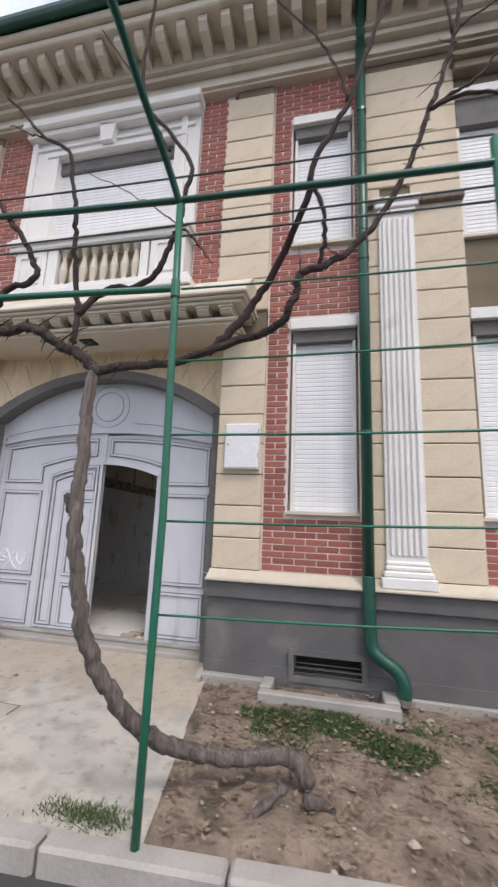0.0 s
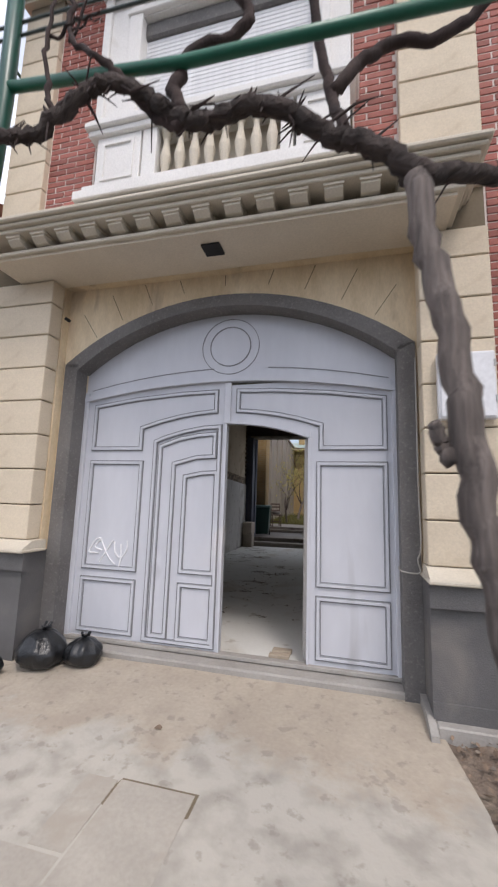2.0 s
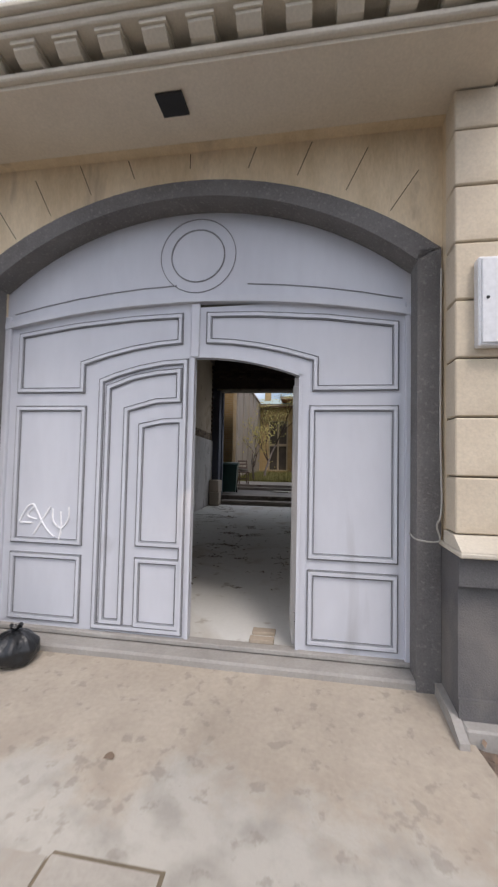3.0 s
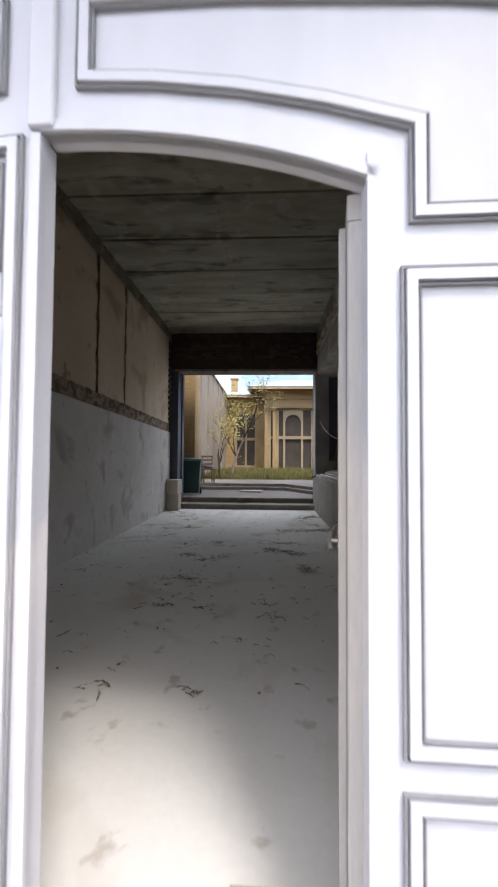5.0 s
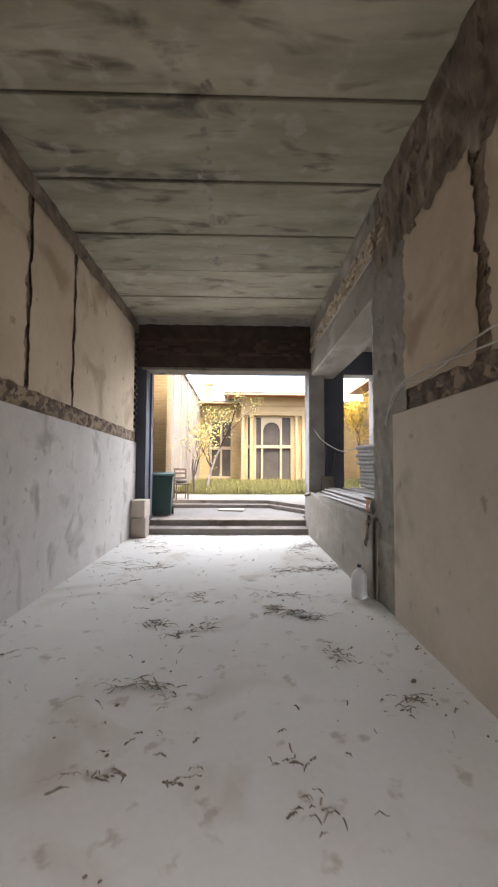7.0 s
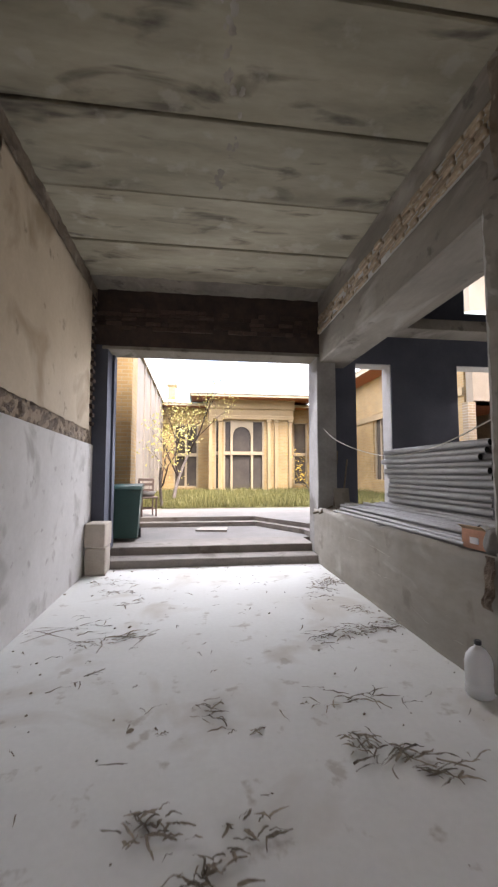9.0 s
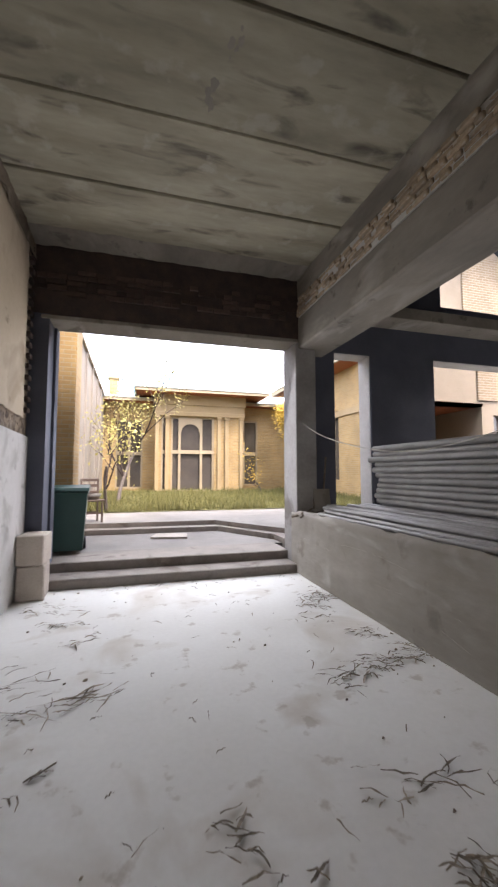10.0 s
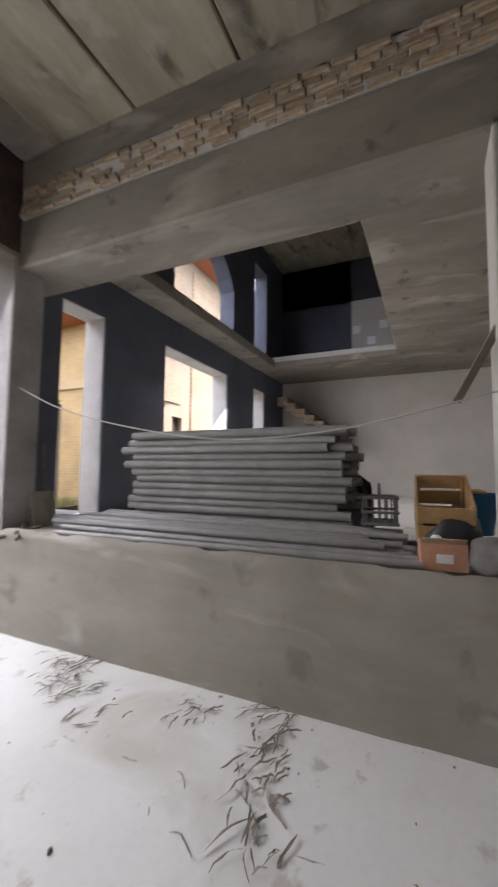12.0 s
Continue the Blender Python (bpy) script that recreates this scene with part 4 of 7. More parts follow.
def gate():
    g = root("door_1", "grey panelled double gate with an open wicket", "gate", EXT, kind="structure")
    part("sill", Shape().box(-2.2, 1.15, -0.20, 0.16, -0.3, -0.006, 0.015), "kerb", g, "worn concrete sill")
    part("sill_rail", Shape().box(-2.12, 1.06, -0.045, 0.05, 0.0, 0.035, 0.006), "kerb", g, "dusty sill rail under the gate leaves")
    # fixed top under the arch
    lo, hi = arc(-2.12, 2.44, -0.52, 2.60, 1.08, 25), arc(-2.13, 2.72, -0.52, 3.295, 1.09, 25)
    tp = Shape()
    for a, b, c, d in zip(lo, lo[1:], hi[1:], hi):
        tp.prism([a, b, c, d], "y", -0.008, 0.03)
    top = part("arched_top", tp, "gate", g, "fixed arched top panel")
    tr = Shape()
    for (a, b), (c, d) in zip(zip(lo, lo[1:]), zip(arc(-2.12, 2.39, -0.52, 2.555, 1.08, 25), arc(-2.12, 2.39, -0.52, 2.555, 1.08, 25)[1:])):
        tr.prism([a, b, d, c], "y", -0.045, 0.03)
    part("transom", tr, "gate", g)
    # dark strips carry the grooves' dirt and their shade as colour
    se, mo = Shape(), Shape()

    def mould(poly):
        loop_strip(se, poly, 0.006, -0.0125, 0.0)
        loop_strip(mo, inset(poly, 0.011), 0.024, -0.02, 0.0)
        loop_strip(se, inset(poly, 0.042), 0.004, -0.0115, 0.0)

    def flip(poly):
        return [(-1.02 - x, z) for x, z in poly]

    a_top = arc(-2.05, 2.525, -0.52, 2.70, 1.0, 12)
    for ring, w in ((0.215, 0.010), (0.30, 0.006)):
        loop_strip(se, [(-0.50 + ring * math.cos(t), 2.925 + ring * 0.97 * math.sin(t)) for t in ramp(0, 2 * math.pi * 39 / 40, 40)], w, -0.013, 0)
    for (a, b) in zip(a_top, a_top[1:]):
        if abs((a[0] + b[0]) / 2 + 0.5) > 0.3:
            se.prism([(a[0], a[1] - 0.004), (b[0], b[1] - 0.004), (b[0], b[1] + 0.004), (a[0], a[1] + 0.004)], "y", -0.013, 0)
    upper = [(-2.0, 1.87), (-1.40, 1.87), (-1.40, 2.09), (-1.2, 2.15), (-1.0, 2.195), (-0.8, 2.225), (-0.60, 2.24), (-0.60, 2.485), (-1.0, 2.475), (-1.5, 2.435), (-2.0, 2.365)]
    tall, low = [(-2.0, 0.67), (-1.38, 0.67), (-1.38, 1.77), (-2.0, 1.77)], [(-2.0, 0.075), (-1.38, 0.075), (-1.38, 0.60), (-2.0, 0.60)]
    for pl in (upper, tall, low, flip(upper), flip(tall), flip(low)):
        mould(pl)
    wick = [(-1.28, 0.05), (-0.55, 0.05), (-0.55, 2.13), (-0.75, 2.12), (-0.95, 2.085), (-1.15, 2.03), (-1.28, 1.98)]
    wtall = [(-0.94, 0.69), (-0.57, 0.69), (-0.57, 1.68), (-0.75, 1.67), (-0.94, 1.63)]
    wlow = [(-0.94, 0.085), (-0.57, 0.085), (-0.57, 0.61), (-0.94, 0.61)]
    wtop = [(-1.22, 0.09), (-1.02, 0.09), (-1.02, 1.72), (-0.80, 1.78), (-0.6, 1.79), (-0.6, 2.06), (-0.8, 2.045), (-1.0, 2.01), (-1.22, 1.93)]
    for pl in (wick, wtall, wlow, wtop):
        mould(pl)
    # sheets of the two leaves; the wicket's opening is cut out of the second
    sheet = Shape().box(-2.10, -0.505, 0.0, 0.03, 0.035, 2.40)
    sheet.prism([(-2.10, 2.40), (-0.505, 2.40), (-0.505, 2.56), (-1.2, 2.53), (-2.1, 2.42)], "y", 0.0, 0.03)
    part("leaf", sheet, "gate", g, "closed steel leaf with raised mouldings")
    sheet = Shape().box(0.305, 1.06, 0.0, 0.03, 0.035, 2.40)
    wo = arc(-0.5 - 0.85, 1.96, -0.5, 2.135, -0.5 + 0.85, 12, -0.505, 0.305)
    for a, b in zip(wo, wo[1:]):
        sheet.prism([a, b, (b[0], 2.53 - 0.03 * b[0] ** 2), (a[0], 2.53 - 0.03 * a[0] ** 2)], "y", 0.0, 0.03)
    sheet.prism([(0.305, 2.40), (1.06, 2.40), (0.305, 2.53)], "y", 0.0, 0.03)
    part("leaf", sheet, "gate", g, "steel leaf round the wicket opening")
    jb = Shape().box(0.285, 0.305, -0.012, 0.075, 0.035, 2.04).box(-0.53, -0.505, -0.012, 0.06, 0.035, 2.13)
    for a, b in zip(wo, wo[1:]):
        jb.prism([(a[0], a[1] - 0.0), (b[0], b[1] - 0.0), (b[0], b[1] + 0.025), (a[0], a[1] + 0.025)], "y", -0.012, 0.06)
    part("wicket_frame", jb, "gate", g)
    part("moulding", mo, "gate", g)
    part("seam", se, "seam", g, "dark seams, dirt and groove shade in the colour")
    part("centre_stile", Shape().box(-0.535, -0.47, -0.022, 0.0, 2.14, 2.55, 0.004), "gate", g)
    st = Shape().box(-2.14, -2.07, -0.035, 0.04, 0.0, 2.5, 0.006).box(1.02, 1.09, -0.035, 0.04, 0.0, 2.5, 0.006)
    part("frame_post", st, "gate", g)
    # chalk scrawl that cannot be read
    ch = Shape()
    for pts in ([(-1.93, 0.84), (-1.86, 0.96), (-1.80, 0.97), (-1.86, 0.89), (-1.78, 0.86)], [(-1.92, 0.83), (-1.82, 0.83)], [(-1.80, 0.97), (-1.70, 0.80), (-1.62, 0.73)], [(-1.66, 0.96), (-1.74, 0.84), (-1.80, 0.74)], [(-1.64, 0.95), (-1.63, 0.85), (-1.56, 0.80), (-1.50, 0.88), (-1.50, 0.97)], [(-1.57, 0.93), (-1.56, 0.80), (-1.58, 0.70)]):
        ch.tube([(x, -0.006, z) for x, z in [tuple(p)[:2] for p in spline([(a, b, 0) for a, b in pts], 4)]], 0.0075, 5)
    part("chalk_scrawl", ch, "chalk", g, "white chalk scrawl on the gate")
    # the open wicket, its paint colour darkened to offset the strong daylight on it
    wk = part("wicket", Shape().box(-0.74, 0.0, -0.025, 0.025, 0.045, 1.92, 0.004), "gatein", g, "open wicket leaf, pale paint darkened against the daylight", m=pose(0.276, 0.055, 0, 0, 0, -98))
    hd = arc(-0.77 - 0.85, 1.955, -0.77, 2.115, 0.08, 12, -0.74, 0.0)
    wt = Shape()
    for a, b in zip(hd, hd[1:]):
        wt.prism([(a[0], 1.92), (b[0], 1.92), b, a], "y", -0.025, 0.025)
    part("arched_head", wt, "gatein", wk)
    ws, wm = Shape(), Shape()
    for pl in (wtall, wlow, wtop):
        q = [(-0.77 - (x + 0.5) , z) for x, z in pl]
        q = [(max(min(-0.02, x), -0.73), z) for x, z in q]
        loop_strip(wm, q, 0.035, -0.045, -0.025)
        loop_strip(ws, inset(q, -0.012), 0.008, -0.028, -0.025)
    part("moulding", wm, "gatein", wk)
    part("seam", ws, "seam", wk)
    part("handle", Shape().tube(spline([(-0.70, -0.03, 0.99), (-0.70, -0.075, 0.99), (-0.695, -0.08, 0.99), (-0.65, -0.08, 0.985), (-0.635, -0.075, 0.97)], 4), 0.009, 8).box(-0.72, -0.68, -0.032, -0.025, 0.90, 1.06, 0.003), "brass", wk, "worn steel lever handle", smooth=True)
    for z in (0.16,):
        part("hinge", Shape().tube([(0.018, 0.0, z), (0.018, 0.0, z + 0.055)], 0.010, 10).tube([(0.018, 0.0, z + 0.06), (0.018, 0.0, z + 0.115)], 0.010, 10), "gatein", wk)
    return g


gate()
for a, b, c, d, z in ((-0.06, 0.12, 0.25, 0.33, 0.0), (-0.05, 0.13, 0.03, 0.10, 0.035)):
    single("tile_piece", Shape().box(a, b, c, d, z, z + 0.03, 0.004), "tilepiece", "pale broken tile lying on the threshold", "tile", group="tiles on the threshold", m=EXT)


def bricks_and_blocks():
    """The single stones and bricks of the street front."""
    rng = random.Random(11)
    # stone blocks of the piers
    def column(x0, x1, zs, front, meshes):
        for i, (za, zb) in enumerate(zip(zs, zs[1:])):
            if zb - za < 0.05:
                continue
            key = round(x1 - x0, 3), round(zb - za, 3)
            if key not in meshes:
                meshes[key] = shared(Shape().box(0, x1 - x0, front, -0.284, 0.006, zb - za - 0.004, 0.008), "beige", "stone_block")
            piece("stone_block", meshes[key], street, pose(x0, rng.uniform(-0.002, 0.002), za))

    seen = {}
    low, high = [0.965] + [0.95 + 0.343 * i for i in range(1, 8)] + [3.60], [3.95] + [4.37 + 0.343 * i for i in range(9)]
    full = [0.965] + [0.95 + 0.343 * i for i in range(1, 19)]
    column(1.20, 1.72, low, -0.455, seen)
    column(1.09, 1.72, high, -0.455, seen)
    column(-3.1, -2.30, low, -0.455, seen)
    column(-3.1, -2.60, high, -0.455, seen)
    column(2.88, 3.02, full[:14], -0.455, seen)
    column(3.36, 3.90, full[:14], -0.455, seen)
    column(2.88, 3.90, full[13:], -0.455, seen)
    column(4.80, 6.2, full, -0.455, seen)
    # red bricks
    bw, bh = 0.232, 0.069
    kinds = {}

    def field(x0, x1, z0, z1, holes):
        n = int((z1 - z0) / bh)
        for r in range(n):
            z = z0 + r * bh
            x = x0 - (0.5 * bw if r % 2 else 0)
            while x < x1 - 0.02:
                a, b = max(x, x0), min(x + bw, x1)
                spans = [(a, b)]
                for h in holes:
                    if z + bh > h[2] and z < h[3]:
                        spans = [s for p, q in spans for s in ((p, min(q, h[0])), (max(p, h[1]), q)) if s[1] - s[0] > 0.02]
                for p, q in spans:
                    if q - p < 0.03:
                        continue
                    w = round((q - p - 0.013) / 0.01) * 0.01
                    if w not in kinds:
                        kinds[w] = shared(Shape().box(0, w, -0.39, -0.34, 0, bh - 0.013, 0.003), "redbrick", "brick")
                    piece("brick", kinds[w], street, pose(p + 0.005, rng.uniform(-0.0025, 0.0025), z))
                x += bw

    field(1.735, 2.87, 0.975, 7.26, [(1.98, 2.78, 1.55, 3.83), (1.96, 2.74, 4.75, 6.68)])
    field(0.71, 1.08, 4.35, 7.26, [])
    field(-2.59, -2.01, 4.35, 7.26, [])
    field(3.92, 4.78, 0.975, 1.55, [])


def pilaster():
    p = root("pilaster", "white fluted stucco pilaster with moulded base and capital", "pilaster", EXT, kind="structure")
    sh = Shape().box(3.00, 3.38, -0.49, -0.40, 1.15, 5.0)
    for i in range(6):
        x = 3.035 + i * 0.056
        part("reed", Shape().box(x, x + 0.034, -0.515, -0.488, 1.2, 4.94, 0.008), "white", p)
    part("shaft", sh, "white", p)
    part("base", Shape().box(2.94, 3.44, -0.58, -0.40, 0.90, 1.0, 0.008).box(2.96, 3.42, -0.56, -0.40, 1.0, 1.06, 0.015).box(2.98, 3.40, -0.54, -0.40, 1.06, 1.11, 0.015).box(2.99, 3.39, -0.52, -0.40, 1.11, 1.15, 0.012), "white", p)
    part("capital", Shape().box(2.98, 3.40, -0.52, -0.40, 5.0, 5.06, 0.012).box(2.95, 3.43, -0.54, -0.40, 5.06, 5.14, 0.015).box(2.92, 3.46, -0.56, -0.40, 5.14, 5.20, 0.01), "white", p)
    single("trim_string_course", Shape().box(2.86, 2.94, -0.52, -0.40, 5.12, 5.20, 0.01).box(3.46, 3.92, -0.52, -0.40, 5.12, 5.20, 0.01), "oldwood", "brown string course beside the capital", "trim", kind="structure", m=EXT)
    single("trim_window_hood", Shape().box(3.86, 4.85, -0.60, -0.40, 6.95, 7.03, 0.01).box(3.9, 4.85, -0.54, -0.40, 6.84, 6.95, 0.01), "cplaster", "tan moulded hood over the upper window", "trim", kind="structure", m=EXT)


pilaster()


def downpipe(x, foot):
    d = root("downpipe", "green painted metal rain downpipe on the street front", "downpipe", EXT)
    y = -0.56
    part("pipe", Shape().tube([(x, y, 8.1), (x, y, 0.95)] if foot else [(x, y, 8.1), (x, y, 0.05)], 0.058, 12), "dkgreen", d, smooth=True)
    part("neck", Shape().tube(spline([(x, -1.2, 8.12), (x, -1.1, 7.98), (x, -0.75, 7.75), (x, y, 7.5)], 4), 0.058, 10), "dkgreen", d, smooth=True)
    if foot:
        part("elbow", Shape().tube(spline([(x, y, 1.0), (x, y - 0.01, 0.86), (x + 0.01, y - 0.03, 0.42), (x + 0.08, y - 0.05, 0.30), (x + 0.22, y - 0.07, 0.21), (x + 0.28, y - 0.08, 0.1), (x + 0.285, y - 0.08, 0.0)], 5), 0.062, 12), "dkgreen", d, smooth=True)
        part("spout", Shape().tube([(x + 0.285, y - 0.08, -0.06), (x + 0.285, y - 0.08, 0.02)], 0.06, 12), "brass", d, "bare metal spout")
    for z in (6.4, 4.4, 2.4):
        part("clamp", Shape().tube([(x, y, z), (x, y, z + 0.04)], 0.066, 12).box(x - 0.01, x + 0.01, y, -0.36, z, z + 0.03), "dkgreen", d)


downpipe(2.82, True)
downpipe(-3.2, False)

box = root("meter_box", "white enamelled metal meter box on the stone pier", "meter box", EXT)
part("case", Shape().box(1.30, 1.69, -0.525, -0.455, 2.03, 2.54, 0.008), "metalwhite", box)
part("door", Shape().box(1.315, 1.675, -0.535, -0.525, 2.045, 2.525, 0.004), "metalwhite", box)
for z in (2.15, 2.42):
    part("hinge", Shape().tube([(1.685, -0.53, z), (1.685, -0.53, z + 0.05)], 0.008, 8), "brass", box)
part("lock", Shape().tube([(1.345, -0.54, 2.30), (1.345, -0.53, 2.30)], 0.009, 8), "black", box)

hook = single("wall_bolt", Shape().tube([(-2.21, -0.34, 3.22), (-2.21, -0.28, 3.22)], 0.018, 8), "black", "small black bolt in the recess wall", "bolt", m=EXT)
loose = single("cable", Shape().tube(spline([(1.19, -0.23, 2.62), (1.185, -0.23, 1.6), (1.19, -0.24, 1.1), (1.165, -0.23, 0.98), (1.175, -0.24, 0.885), (1.05, -0.222, 0.885), (1.04, -0.07, 0.90)], 5), 0.006, 6), "rope", "thin pale cable down the gate reveal", "cable", m=EXT)


def cellar_vent():
    v = root("cellar_vent", "barred cellar window with raised concrete surround at the ground", "cellar vent", EXT)
    part("surround", Shape().box(1.82, 3.05, -0.86, -0.76, -0.28, -0.02, 0.012).box(1.82, 1.93, -0.76, -0.52, -0.28, 0.0, 0.012).box(2.92, 3.05, -0.76, -0.52, -0.28, 0.0, 0.012), "kerb", v, "rough concrete surround")
    part("well_floor", Shape().box(1.93, 2.92, -0.76, -0.52, -0.3, -0.16), "soil", v)
    fr = Shape()
    loop_strip(fr, [(2.06, -0.02), (2.80, -0.02), (2.80, 0.27), (2.06, 0.27)], 0.05, -0.535, -0.49)
    part("frame", fr, "plinth", v)
    for z in (0.055, 0.10, 0.145):
        part("bar", Shape().tube([(2.10, -0.50, z), (2.76, -0.50, z)], 0.0045, 6), "wire", v)
    part("dark_back", Shape().box(2.1, 2.76, -0.2, 0.1, 0.02, 0.23), "black", v)


cellar_vent()


def bag(name, x, y, s, seed):
    rng = random.Random(seed)
    b = root(name, "full black plastic rubbish bag tied at the top", "rubbish bag", EXT @ pose(x, y, lie(x, y) - 0.005, 0, 0, rng.uniform(0, 360)), group="rubbish bags by the gate")
    sh = Shape()

    def g(u, v):
        t, ph = 2 * math.pi * u, math.pi * v
        r = math.sin(ph) ** 0.75
        z = (1 - math.cos(ph)) / 2
        k = 1 + 0.16 * noise.noise(Vector((math.cos(t) * 1.6 + seed, math.sin(t) * 1.6, z * 2))) + 0.10 * noise.noise(Vector((math.cos(t) * 5, math.sin(t) * 5, z * 5 + seed)))
        k *= 1 + 0.07 * math.sin(t * 9 + 2 * z) * z
        w = (0.5 - 0.18 * z) * r
        return (s * w * k * math.cos(t), s * w * k * math.sin(t), s * 0.60 * z)

    sh.grid(g, 40, 22)
    part("sack", sh, "bag", b, smooth=True)
    kn = Shape()
    for i in range(5):
        a = i * 1.26 + 0.3
        kn.tube([(0, 0, s * 0.58), (0.02 * math.cos(a), 0.02 * math.sin(a), s * 0.63), (0.08 * s * math.cos(a) + 0.02, 0.10 * s * math.sin(a), s * rng.uniform(0.64, 0.72))], [0.018, 0.010, 0.016], 5)
    part("knot", kn, "bag", b)


bag("rubbish_bag", -1.97, -0.48, 0.50, 1)
bag("rubbish_bag", -1.64, -0.36, 0.38, 2)
bag("rubbish_bag", -2.28, -0.82, 0.38, 3)


def neighbour():
    h = root("house", "low neighbouring house with terracotta tiled roof edge", "house", EXT)
    part("wall", Shape().box(-12, -3.45, -0.35, 6, -0.4, 4.3), "redbrick", h, "dull red painted wall")
    part("roof", Shape().prism([(-1.0, 4.35), (-1.0, 4.5), (3, 6.2), (6.5, 4.5), (6.5, 4.3)], "x", -12, -3.36), "rooftile", h, "terracotta roof")
    part("eaves_board", Shape().box(-12, -3.36, -1.02, -0.98, 4.15, 4.42), "rooftile", h)


neighbour()


# ---- trellis and vine ----
def trellis():
    t = root("trellis", "green painted pipe trellis with stretched wires along the kerb", "trellis", EXT)
    y = -2.47
    part("pole", Shape().tube([(1.50, y - 0.01, -0.3), (1.50, y, 0.6), (1.505, y, 1.5), (1.475, y, 2.78), (1.45, y, 3.66)], 0.025, 10), "green", t, smooth=True)
    part("hoop", Shape().tube(spline([(1.45, y, 3.64), (1.41, y - 0.16, 3.82), (1.38, -2.95, 3.98), (1.36, -3.4, 4.18), (1.34, -4.6, 4.4)], 5), 0.025, 10), "dkgreen", t, smooth=True)
    part("pole", Shape().tube([(3.50, y, -0.3), (3.46, y, 3.8)], 0.034, 10), "green", t, smooth=True)
    part("pole", Shape().tube([(-0.86, y - 0.04, -0.3), (-0.79, y, 3.1), (-0.82, y, 4.3)], 0.034, 10), "dkgreen", t, smooth=True)
    part("rail", Shape().tube([(-6, y - 0.02, 3.95), (-0.8, y, 3.80), (0.6, y, 3.715), (1.45, y, 3.675), (2.5, y, 3.645), (3.46, y, 3.63), (7, y, 3.58)], 0.024, 10), "dkgreen", t, smooth=True)
    part("rail", Shape().tube([(-0.83, y, 3.16), (0.06, y, 3.045), (1.46, y, 2.99)], 0.024, 10), "green", t, smooth=True)
    part("collar", Shape().tube([(1.472, y - 0.005, 2.92), (1.466, y, 3.05)], 0.031, 10), "green", t)
    for za, zb in ((4.03, 3.85), (3.555, 3.49), (3.50, 3.385), (2.995, 2.985), (2.478, 2.50), (1.99, 2.005), (1.46, 1.50), (0.93, 1.01)):
        upper = za > 3.2
        x0 = -3.0 if upper else 1.5
        pts = spline([(x0, y + 0.02, za + (0.04 if upper else 0)), ((x0 + 3.46) / 2, y + 0.02, (za + zb) / 2 - (0.02 if upper else 0.008)), (3.46, y + 0.02, zb)], 5)
        part("wire", Shape().tube(pts, 0.0075 if not upper else 0.008, 6), "green" if not upper else "wire", t, smooth=True)


trellis()


